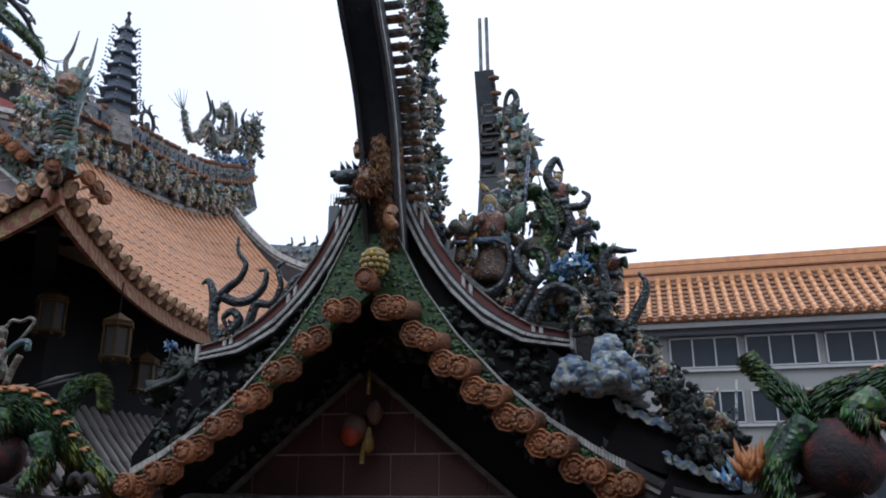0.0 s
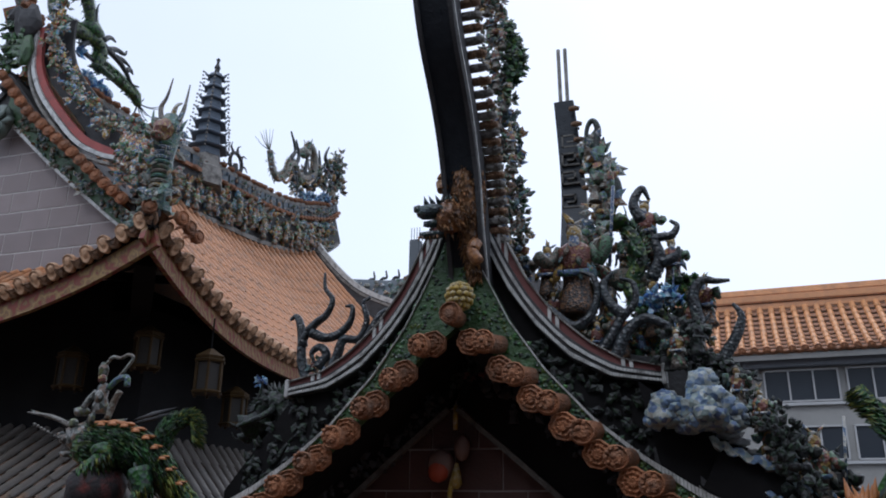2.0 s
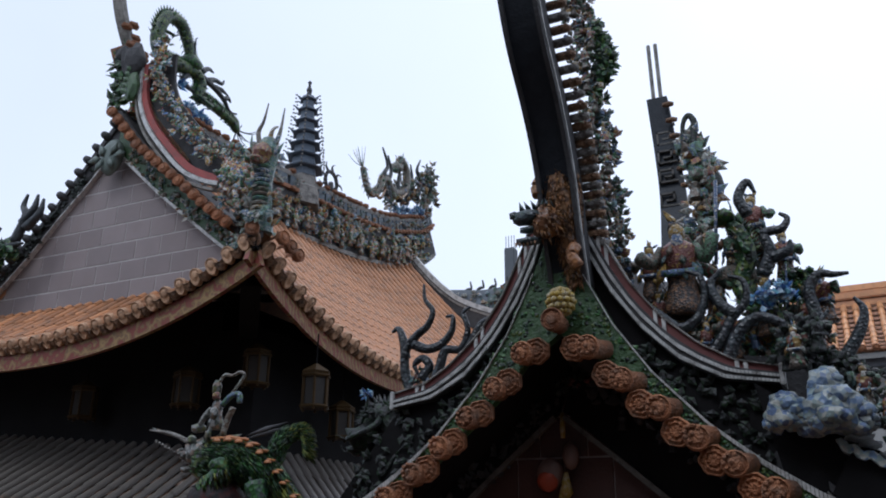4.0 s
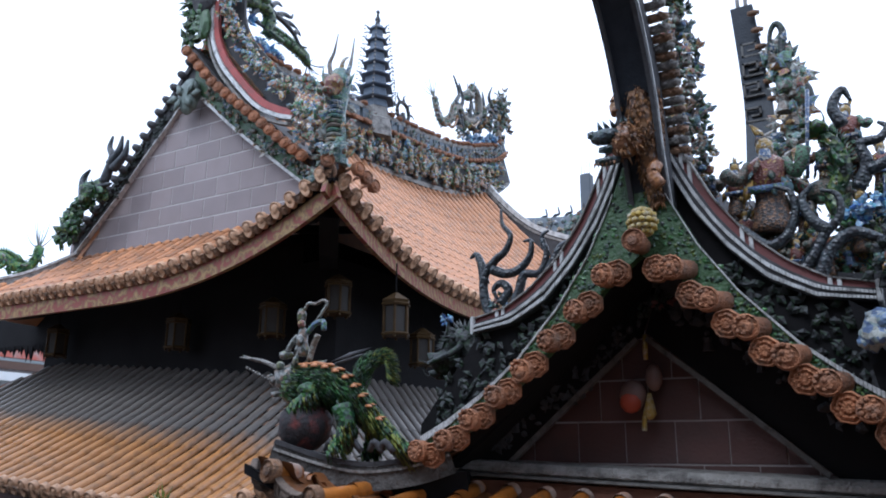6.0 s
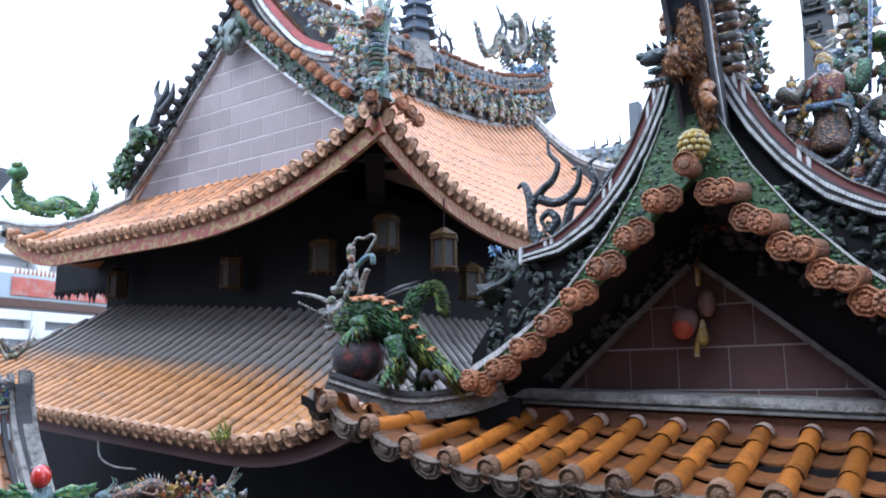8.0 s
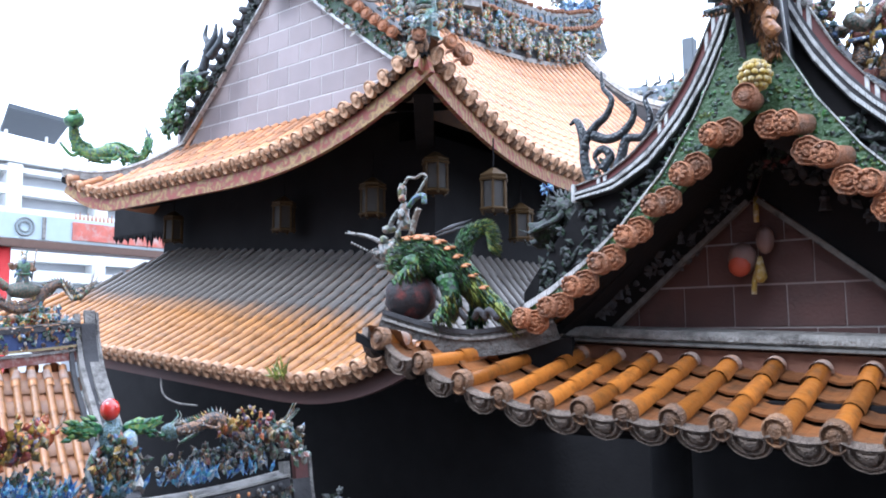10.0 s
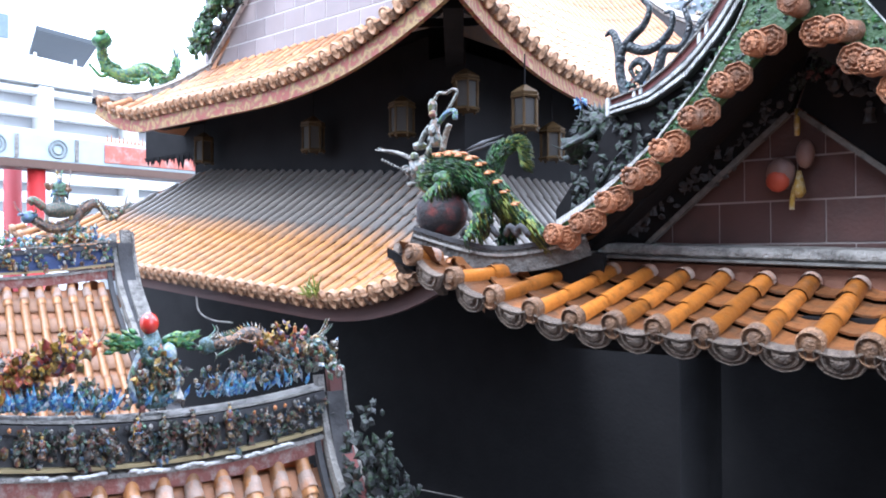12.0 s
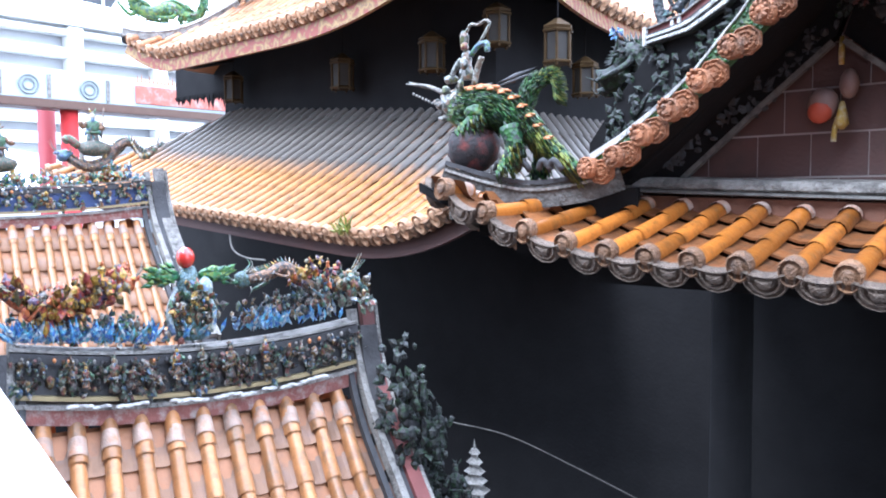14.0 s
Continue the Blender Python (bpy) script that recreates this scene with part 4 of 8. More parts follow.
def figure(at, h, rnd, group, m=None, turn=0.0, mount=False, flag=False):
    """A small robed porcelain figure as one plain mesh."""
    bm = bmesh.new()
    z0 = 0.0
    if mount:
        blob(bm, (0, 0, 0.28 * h), 0.2 * h, 1.5, 0.8, 0.8, 2, 0.2, 1)
        for lx in (-0.2, 0.2):
            tube(bm, [(lx * h, 0.05 * h, 0.25 * h), (lx * h * 1.1, 0, 0)], 0.045 * h)
        tube(bm, smooth_path([(-0.25 * h, 0, 0.3 * h), (-0.42 * h, 0, 0.45 * h), (-0.5 * h, -0.03 * h, 0.4 * h)], 3), 0.08 * h)
        z0 = 0.3 * h
    k = h - z0
    lathe(bm, (0, 0, z0), ((0.20 * k, 0), (0.17 * k, 0.1 * k), (0.13 * k, 0.32 * k), (0.15 * k, 0.4 * k)), 9, 1, 0.7)
    lathe(bm, (0, 0, z0 + 0.38 * k), ((0.14 * k, 0), (0.17 * k, 0.12 * k), (0.19 * k, 0.28 * k), (0.08 * k, 0.36 * k)), 9, 1, 0.65)
    blob(bm, (0, -0.02 * k, z0 + 0.82 * k), 0.085 * k, 0.95, 1, 1.15, 2)
    blob(bm, (0, 0.02 * k, z0 + 0.9 * k), 0.09 * k, 1, 1, 0.75, 1, 0.4, h)
    for q in range(4):
        leaf(bm, (rnd.uniform(-0.05, 0.05) * k, 0.02 * k, z0 + 0.9 * k), (rnd.uniform(-0.16, 0.16) * k, 0, rnd.uniform(0.06, 0.2) * k), 0.025 * k, (0, -1, 0))
    lathe(bm, (0, -0.07 * k, z0 + 0.6 * k), ((0.02 * k, 0), (0.06 * k, 0.08 * k), (0.05 * k, 0.18 * k)), 6)
    for sx in (-1, 1):
        e = Vector((sx * rnd.uniform(0.2, 0.36) * k, -rnd.uniform(0.05, 0.2) * k, z0 + rnd.uniform(0.45, 0.75) * k))
        tube(bm, smooth_path([(sx * 0.15 * k, 0, z0 + 0.68 * k), (sx * 0.25 * k, -0.05 * k, z0 + 0.52 * k), e], 3), 0.05 * k, lambda f: 1.0 + 0.4 * f, 6)
        leaf(bm, (sx * 0.12 * k, -0.1 * k, z0 + 0.5 * k), (sx * 0.1 * k, -0.03 * k, -0.25 * k), 0.05 * k, (0, -1, 0))
    for q in range(18):
        a = rnd.uniform(0, 6.28)
        leaf(bm, (0.15 * k * math.cos(a), 0.1 * k * math.sin(a), z0 + rnd.uniform(0.1, 0.7) * k), (0.08 * k * math.cos(a), 0.06 * k * math.sin(a), -0.16 * k), 0.04 * k, (math.cos(a), math.sin(a), 0.3))
    if flag:
        tube(bm, [e + Vector((0, 0, -0.3 * k)), e + Vector((0.08 * k, 0, 0.55 * k))], 0.018 * k, n=5)
    box(bm, -0.17 * k, 0.17 * k, -0.14 * k, -0.1 * k, z0 + 0.36 * k, z0 + 0.42 * k)
    return statue("porcelain_figurine", [(bm, m or BRIGHT)], "small weathered porcelain figurine in coloured robes on the roof", "figurine", group, at, turn)


def crest(name, pts, n, size, rnd, spread, m, label, out=(0, -1, 0.3)):
    bm = bmesh.new()
    jumble(bm, pts, n, size, rnd, spread, out)
    return tagged(add_mesh(name, bm, m), label, "ornament")


crest("apex_relief", [(RX - 0.16, 5.06, 0.93), (RX, 5.06, 1.0), (RX + 0.16, 5.06, 0.93)], 60, 0.04, random.Random(47), (0.05, 0.02, 0.05), SOOTSCALE, "sooty carved blossoms under the gable peak")
crest("apex_blossom", [(RX - 0.08, 5.03, 0.96), (RX + 0.06, 5.03, 0.96)], 7, 0.035, random.Random(48), (0.03, 0.01, 0.02), REDBAND, "dull red carved blossoms under the gable peak")
# figures round the foot of the porch ridge
rr = random.Random(8)
crest("ridge_flank_relief", [(-1.2, 5.2, 1.5), (-1.2, 5.2, 2.1), (-1.24, 5.2, 2.6), (-1.28, 5.15, 3.1), (-1.32, 5.1, 3.7), (-1.36, 5.0, 4.1)], 420, 0.05, rr, (0.11, 0.1, 0.08), MIXED, "column of weathered porcelain flowers and figures beside the ridge")
for k in range(13):
    z = 1.75 + 0.165 * k
    figure((-1.17 - 0.011 * k + rr.uniform(-0.06, 0.06), 5.0 + rr.uniform(0, 0.1), z), 0.2, rr, "figures along the porch ridge", MUTED, rr.uniform(-40, 40))
crest("palm_ornament", [(-1.22, 5.1, 3.05), (-1.15, 5.1, 3.28), (-1.13, 5.1, 3.4), (-1.22, 5.1, 3.68)], 110, 0.055, rr, (0.05, 0.05, 0.08), GREENDARK, "dark green porcelain tree clump beside the ridge")
for x, y, h, z, kw in ((-0.74, 5.0, 0.66, 1.32, dict(flag=True)), (-0.95, 5.15, 0.4, 1.48, {}), (-0.56, 5.15, 0.42, 1.28, {}), (-0.42, 5.1, 0.5, 1.42, dict(mount=True)), (-0.28, 5.15, 0.42, 1.72, {}), (-0.13, 5.15, 0.36, 1.5, {}), (-0.26, 5.05, 0.4, 1.15, dict(flag=True)), (-0.48, 5.0, 0.34, 1.02, {}), (-0.03, 5.05, 0.38, 1.05, {}), (-0.9, 5.05, 0.3, 1.22, {}), (-0.62, 4.98, 0.26, 1.02, {}), (-0.17, 5.0, 0.3, 0.98, {}), (0.05, 5.05, 0.34, 1.2, {})):
    figure((x, y, z), h, rr, "warrior figures above the porch gable", MIXED, rr.uniform(-25, 25), **kw)
crest("rock_garden_relief", [(-1.0, 5.2, 1.35), (-0.75, 5.2, 1.2), (-0.5, 5.2, 1.1), (-0.25, 5.2, 1.1), (0.02, 5.15, 1.05)], 300, 0.045, rr, (0.1, 0.1, 0.17), MIXED, "weathered porcelain rocks and flowers on the gable ridge")
crest("battle_relief", [(-0.4, 5.22, 1.3), (-0.3, 5.22, 1.6), (-0.28, 5.22, 1.85)], 80, 0.04, rr, (0.07, 0.05, 0.12), MIXED, "weathered porcelain armour, banners and weapons among the warriors")
crest("rock_relief", [(-0.8, 5.12, 1.3), (-0.6, 5.12, 1.2), (-0.4, 5.12, 1.12), (-0.15, 5.12, 1.1)], 170, 0.055, random.Random(61), (0.1, 0.04, 0.1), MIXED, "dark mixed porcelain rockwork behind the gable figures")
crest("pine_ornament", [(-0.12, 5.1, 1.35), (-0.07, 5.1, 1.5), (-0.02, 5.1, 1.4)], 80, 0.045, rr, (0.06, 0.05, 0.07), GREENDARK, "dark green porcelain pine clump")
crest("blossom_ornament", [(-0.32, 4.9, 1.33), (-0.2, 4.9, 1.38), (-0.14, 4.9, 1.36)], 26, 0.04, rr, (0.05, 0.03, 0.03), BLUES, "blue and white porcelain blossom spray among the warriors")
crest("rear_tail_relief", [(-0.95, 7.6, 2.6), (-0.85, 7.7, 3.1), (-0.82, 7.8, 3.5), (-0.95, 7.9, 3.9)], 120, 0.11, rr, (0.1, 0.1, 0.12), MUTED, "weathered porcelain figures beside the rear ridge tail")
bm = bmesh.new()
tube(bm, smooth_path([(-0.98, 7.8, 3.9), (-0.95, 7.8, 4.12), (-0.89, 7.8, 4.2), (-0.84, 7.8, 4.1), (-0.86, 7.8, 3.85), (-0.78, 7.8, 3.6), (-0.7, 7.8, 3.35), (-0.8, 7.8, 3.0), (-0.95, 7.8, 2.75)]), 0.055, lambda f: 0.35 + 0.8 * f)
blob(bm, (-0.73, 7.8, 3.35), 0.16, 0.7, 0.5, 1.4, 2, 0.3)
tagged(add_mesh("dragon_tail_ornament", bm, SOOTSCALE, smooth=True), "dark looped dragon tail on the rear ridge end", "ornament")
# support under these figures
bm = bmesh.new()
ribbon(bm, smooth_path([(-1.25, 5.2, 1.35), (-0.95, 5.2, 1.15), (-0.6, 5.2, 0.98), (-0.2, 5.15, 0.9), (0.15, 5.05, 0.85)], 4), [(-0.2, -0.1), (0.2, -0.1), (0.2, 0.35), (-0.2, 0.35)], side=(0, 1, 0))
part("figure_shelf", bm, DARKSTONE, porch)


SCROLLDARK = mosaic("sooty_scroll_glaze", [(0.018, 0.022, 0.026), (0.014, 0.02, 0.02), (0.026, 0.03, 0.036), (0.02, 0.02, 0.022), (0.034, 0.045, 0.05)], shard=0.8, cells=55)


def scrolls(name, curves, r, label):
    bm = bmesh.new()
    for c in curves:
        tube(bm, smooth_path(c, 7), r, lambda f: 1.15 - 0.85 * f ** 1.5)
    return tagged(add_mesh(name, bm, SCROLLDARK, smooth=True), label, "ornament")


SY = 4.74
left_scroll = [
    [(-2.5, SY, 0.88), (-2.56, SY, 1.05), (-2.56, SY, 1.2), (-2.48, SY, 1.3), (-2.4, SY, 1.36), (-2.36, SY, 1.46), (-2.42, SY, 1.55), (-2.43, SY, 1.66)],
    [(-2.56, SY, 1.15), (-2.58, SY, 1.27), (-2.62, SY, 1.36), (-2.67, SY, 1.34)],
    [(-2.5, SY, 1.24), (-2.4, SY, 1.2), (-2.3, SY, 1.22), (-2.22, SY, 1.3), (-2.21, SY, 1.4), (-2.26, SY, 1.41)],
    [(-2.35, SY, 0.95), (-2.3, SY, 1.08), (-2.26, SY, 1.18), (-2.15, SY, 1.18), (-2.1, SY, 1.3), (-2.13, SY, 1.42), (-2.08, SY, 1.46)],
    [(-2.15, SY, 1.06), (-2.08, SY, 1.2), (-2.0, SY, 1.33), (-1.9, SY, 1.37), (-1.84, SY, 1.36)],
    [(-2.44, SY, 1.0), (-2.38, SY, 1.08), (-2.43, SY, 1.14), (-2.49, SY, 1.1), (-2.46, SY, 1.03)],
]
scrolls("scroll_ornament", left_scroll, 0.031, "dark curling scroll ornament on the gable ridge end")
crest("scroll_foliage", [(-2.52, 4.76, 0.95), (-2.4, 4.76, 1.0), (-2.28, 4.76, 0.98)], 60, 0.035, rr, (0.06, 0.03, 0.07), MUTED, "weathered porcelain leaves among the ridge scrolls")
right_scroll = [
    [(-1.05, SY, 1.32), (-0.9, SY, 1.3), (-0.75, SY, 1.18), (-0.64, SY, 1.22), (-0.58, SY, 1.36), (-0.6, SY, 1.48), (-0.68, SY, 1.52)],
    [(-0.78, SY, 1.0), (-0.62, SY, 0.98), (-0.52, SY, 1.08), (-0.45, SY, 1.2), (-0.36, SY, 1.3), (-0.36, SY, 1.42), (-0.44, SY, 1.46)],
    [(-0.5, SY, 0.95), (-0.42, SY, 1.12), (-0.3, SY, 1.2), (-0.16, SY, 1.14), (-0.02, SY, 1.13), (0.06, SY, 1.2)],
    [(-0.42, SY, 1.22), (-0.5, SY, 1.3), (-0.54, SY, 1.42), (-0.48, SY, 1.5)],
    [(-0.26, SY + 0.2, 1.5), (-0.2, SY + 0.2, 1.64), (-0.22, SY + 0.2, 1.76), (-0.12, SY + 0.2, 1.78), (-0.08, SY + 0.2, 1.84), (-0.12, SY + 0.2, 1.88)],
    [(-0.2, SY + 0.2, 1.6), (-0.1, SY + 0.2, 1.64), (-0.08, SY + 0.2, 1.7)],
    [(-0.3, SY + 0.2, 1.9), (-0.34, SY + 0.2, 2.02), (-0.28, SY + 0.2, 2.12), (-0.24, SY + 0.2, 2.04)],
]
scrolls("scroll_ornament", right_scroll, 0.034, "dark curling scroll ornament among the gable figures")
scrolls("hook_ornament", [[(0.0, 4.95, 1.2), (-0.02, 4.95, 1.38), (0.04, 4.95, 1.47), (0.12, 4.95, 1.46), (0.2, 4.95, 1.46)], [(0.1, 4.9, 0.95), (0.2, 4.9, 1.1), (0.24, 4.9, 1.22), (0.2, 4.9, 1.3)]], 0.033, "dark hooked horn ornament at the ridge end")
# cloud group at the lower end of the gable ridge
bm = bmesh.new()
rc = random.Random(4)
for c, r in (((-0.2, 4.46, 0.62), 0.1), ((0.0, 4.42, 0.62), 0.13), ((-0.02, 4.42, 0.75), 0.08), ((0.1, 4.44, 0.57), 0.09), ((-0.27, 4.48, 0.58), 0.06), ((-0.1, 4.45, 0.56), 0.08)):
    blob(bm, c, r * 0.95, 1.1, 0.9, 1, 3, 0.35, r * 50)
    for k in range(9):
        d = Vector((rc.gauss(0, 1), rc.gauss(-0.5, 1), rc.gauss(0, 1))).normalized()
        blob(bm, Vector(c) + d * r * 0.72, r * rc.uniform(0.34, 0.5), 1.2, 1, 0.85, 2, 0.5, k)
tagged(add_mesh("cloud_ornament", bm, CLOUDS, smooth=True), "pale blue-white lumpy porcelain clouds at the ridge end", "ornament")
crest("cloud_trail_relief", [(-0.16, 4.6, 0.95), (-0.05, 4.6, 1.02), (0.1, 4.58, 0.8), (0.25, 4.5, 0.62), (0.36, 4.4, 0.4), (0.42, 4.35, 0.2)], 150, 0.05, rr, (0.08, 0.08, 0.11), SOOTSCALE, "weathered porcelain figures trailing from the ridge end")
for k, (x, z) in enumerate(((-0.13, 0.85), (-0.02, 0.92), (0.16, 0.62), (0.26, 0.5), (0.36, 0.3), (0.44, 0.16))):
    figure((x, 4.5, z), 0.24, rr, "figures trailing from the ridge end", SOOTSCALE if k % 3 == 1 else MUTED, rr.uniform(-40, 40))
for k, (x, z, h) in enumerate(((0.3, 0.3, 0.3), (0.42, 0.2, 0.34), (0.5, 0.12, 0.4), (0.58, 0.06, 0.36), (0.66, 0.02, 0.24))):
    figure((x, 4.52, z), h, rr, "figures trailing from the ridge end", SOOTSCALE if k % 2 else MUTED, rr.uniform(-40, 40), flag=k == 2)
# dark hip ridge under the cloud group, curving down to the corner
for sx in (1, -1):
    hipr = thing("hip_ridge", "sooty curved hip ridge with a white shard edge", "roof ridge", "hip ridges of the porch")
    P = [(RX + sx * 1.2, 4.72, 0.5), (RX + sx * 1.4, 4.62, 0.22), (RX + sx * 1.65, 4.5, 0.02), (RX + sx * 1.95, 4.38, -0.05), (RX + sx * 2.3, 4.2, 0.0), (RX + sx * 2.48, 4.08, 0.08)]
    if sx < 0:
        P = [(RX - 1.38, 4.66, 0.05), (RX - 1.6, 4.52, -0.03), (RX - 1.9, 4.42, -0.06), (RX - 2.2, 4.3, 0.0), (RX - 2.42, 4.16, 0.08)]
    bm = bmesh.new()
    ribbon(bm, smooth_path(P, 5), [(-0.07, -0.24 if sx > 0 else -0.15), (0.07, -0.24 if sx > 0 else -0.15), (0.07, 0.0), (-0.07, 0.0)])
    part("ridge_core", bm, DARKSTONE if sx > 0 else MORTAR, hipr)
    if sx < 0:
        bm = bmesh.new()
        ribbon(bm, [(RX - 1.3, 4.8, -0.2), (RX - 1.9, 4.55, -0.24), (RX - 2.25, 4.36, -0.2)], [(-0.1, -0.2), (0.1, -0.2), (0.1, 0.12), (-0.1, 0.12)])
        part("ridge_bed", bm, WALLDARK, hipr)
    bm = bmesh.new()
    ribbon(bm, smooth_path([(a, b, c - 0.03) for a, b, c in P], 5), [(-0.085, -0.009), (0.085, -0.009), (0.085, 0.008), (-0.085, 0.008)])
    part("white_edge", bm, STONE, hipr)
    bm = bmesh.new()
    ribbon(bm, smooth_path([(a, b, c + 0.012) for a, b, c in P], 5), [(-0.08, -0.01), (0.08, -0.01), (0.08, 0.02), (-0.08, 0.02)])
    part("coping", bm, DARKSTONE, hipr)


FACE = mosaic("grey_green_face_shards", [(0.224, 0.224, 0.21), (0.112, 0.119, 0.105), (0.196, 0.196, 0.175), (0.056, 0.07, 0.049), (0.14, 0.154, 0.07), (0.035, 0.042, 0.035), (0.168, 0.119, 0.084)], shard=0.6)
LIME = mat("yellow_green_shard", (0.17, 0.19, 0.03), 0.4, 0.3, 20, 0.4, 60)
BALLRED = mat("dark_red_ball", (0.016, 0.013, 0.014), 0.75, 0.4, 12, 0.8, 40, dirt=(0.15, 0.022, 0.014), dirt_amt=0.75, dscale=9)


def beast(name, at, turn, k, label, mirror=1):
    """A shaggy guardian beast with a ball, one plain mesh. Faces -x before the turn."""
    g, o, d, y, w, bb, h = (bmesh.new() for _ in range(7))
    rq = random.Random(17)
    body = smooth_path([(-0.32, 0, 0.44), (-0.16, 0, 0.46), (0.0, 0, 0.42), (0.13, 0, 0.33), (0.25, 0, 0.22), (0.46, 0, 0.05)], 6)
    legs = (((0.08, -0.1, 0.3), (0.06, -0.13, 0.04)), ((0.12, 0.09, 0.3), (0.16, 0.1, 0.02)), ((-0.18, -0.11, 0.42), (-0.24, -0.15, 0.3)), ((-0.2, 0.09, 0.42), (-0.26, 0.1, 0.28)))
    tail = [(0.08, 0.05, 0.42), (0.13, 0.05, 0.54), (0.2, 0.05, 0.59), (0.27, 0.05, 0.62), (0.31, 0.05, 0.57), (0.32, 0.05, 0.48)]
    ball = (-0.23, -0.05, 0.19)
    if mirror < 0:
        body = smooth_path([(-0.45, 0, 0.42), (-0.28, 0, 0.44), (-0.1, 0, 0.42), (0.08, 0, 0.39), (0.19, 0, 0.31), (0.27, 0, 0.2)], 6)
        legs = (((0.2, 0.08, 0.3), (0.34, 0.12, 0.0)), ((0.24, -0.09, 0.28), (0.34, -0.1, 0.0)), ((-0.06, 0.1, 0.38), (0.0, 0.15, 0.3)), ((-0.2, -0.09, 0.42), (-0.26, -0.1, 0.28)))
        tail = [(0.2, 0.02, 0.34), (0.27, 0.02, 0.42), (0.31, 0.02, 0.49), (0.35, 0.02, 0.55), (0.37, 0.02, 0.6)]
        ball = (0.087, 0.05, 0.165)
    n = len(body)
    for i, p in enumerate(body):
        f = i / (n - 1)
        t = (body[min(n - 1, i + 1)] - body[max(0, i - 1)]).normalized()
        r = 0.165 * (1 - 0.72 * f)
        blob(g, p, r, 1, 0.85, 0.95, 1)
        for j in range(70):
            v = Vector((rq.gauss(0, 0.5), rq.gauss(0, 1), rq.gauss(0, 1))).normalized()
            spike(y if f > 0.7 and rq.random() < 0.35 else g, p + v * r * 0.88, v * 0.014 + t * rq.uniform(0.05, 0.1) + Vector((0, 0, -0.03)), rq.uniform(0.006, 0.012), 3)
    for a, c in legs:
        leg = smooth_path([a, ((a[0] + c[0]) / 2 + 0.05, (a[1] + c[1]) / 2, (a[2] + c[2]) / 2), c], 5)
        tube(g, leg, 0.06, lambda f: 1.2 - 0.5 * f)
        for q in leg:
            for j in range(26):
                v = Vector((rq.gauss(0, 1), rq.gauss(0, 1), rq.gauss(0, 0.4))).normalized()
                spike(y if rq.random() < 0.12 else g, q + v * 0.05, v * 0.012 + Vector((0.02, 0, -0.07)), 0.009, 3)
        for j in (-1, 0, 1):
            spike(o if mirror < 0 else d, leg[-1], (-0.08, 0.04 * j, -0.02), 0.025, 5)
    tail = smooth_path(tail, 6)
    tube(g, tail, 0.05, lambda f: 1.2 - 0.9 * f)
    for i, q in enumerate(tail):
        f = i / (len(tail) - 1)
        for j in range(34):
            v = Vector((rq.gauss(0, 0.8), rq.gauss(0, 0.8), rq.gauss(0, 1))).normalized()
            spike(y if f > 0.4 and rq.random() < 0.3 else g, q + v * 0.05 * (1.1 - 0.8 * f), v * 0.02 + Vector((0.02 + 0.03 * f, 0, 0.06 * (1 - 1.6 * f))), 0.009, 3)
    for i in range(9):
        q = body[1 + 3 * i]
        f = i / 8
        blob(o, q + Vector((0.02, -0.02, 0.135 * (1 - 0.7 * f))), 0.05 * (1 - 0.5 * f), 1.5, 0.9, 0.32, 2, 0.5, i)
        leaf(o, q + Vector((0.0, -0.05, 0.13 * (1 - 0.7 * f))), (0.09, -0.04, -0.02), 0.035 * (1 - 0.5 * f), (0, -0.5, 1))
    blob(h, (-0.4, 0, 0.5), 0.11, 1.15, 0.85, 0.85, 2, 0.4)
    blob(h, (-0.5, 0, 0.49), 0.06, 1.3, 0.9, 0.6, 2, 0.35)
    blob(h, (-0.49, 0, 0.4), 0.045, 1.5, 0.9, 0.5, 2, 0.3)
    blob(h, (-0.565, 0, 0.51), 0.032, 1, 1.2, 0.9, 1)
    for sgn in (-1, 1):
        blob(h, (-0.45, sgn * 0.06, 0.575), 0.032, 1, 0.8, 1, 2)
        leaf(h, (-0.33, sgn * 0.08, 0.55), (0.1, sgn * 0.08, 0.08), 0.04, (0, 1, 0))
        spike(w, (-0.36, sgn * 0.05, 0.58), (0.08, sgn * 0.04, 0.1), 0.014, 5)
        for j in range(16):
            spike(h if j % 3 else y, (-0.34 + rq.uniform(-0.03, 0.05), sgn * 0.08, 0.5 + rq.uniform(-0.1, 0.08)), (0.05, sgn * 0.03, rq.uniform(-0.05, 0.05)), 0.014, 4)
    for j in range(7):
        spike(w, (-0.54 + 0.012 * j, rq.choice((-0.03, 0.03)), 0.44), (0, 0, 0.03), 0.007, 4)
    if mirror > 0:
        tube(w, smooth_path([(-0.44, -0.02, 0.54), (-0.62, -0.04, 0.62), (-0.8, -0.05, 0.65)], 4), 0.012, lambda f: 1.6 - 1.2 * f)
        for i in range(9):
            blob(w, (-0.52 - 0.027 * i, -0.05, 0.48 + 0.012 * i), 0.011, sub=1)
            leaf(h, (-0.5 - 0.03 * i, -0.04, 0.57 + 0.008 * i), (-0.05, 0, 0.035), 0.012, (0, 1, 0))
        for z1, z2 in ((0.6, 0.66), (0.58, 0.63)):
            leaf(d, (-0.12, 0.04, z1), (0.3, 0.02, z2 - z1 + 0.02), 0.02, (0, -1, 0.4))
    blob(bb, ball, 0.17, 1, 1, 0.97, 3, 0.1)
    for i in range(6):
        v = rq.uniform(-0.05, 0.35)
        tube(d, smooth_path([(v, -0.08, 0.04), (v + 0.04, -0.1, 0.09), (v + 0.09, -0.08, 0.03)], 3), 0.02)
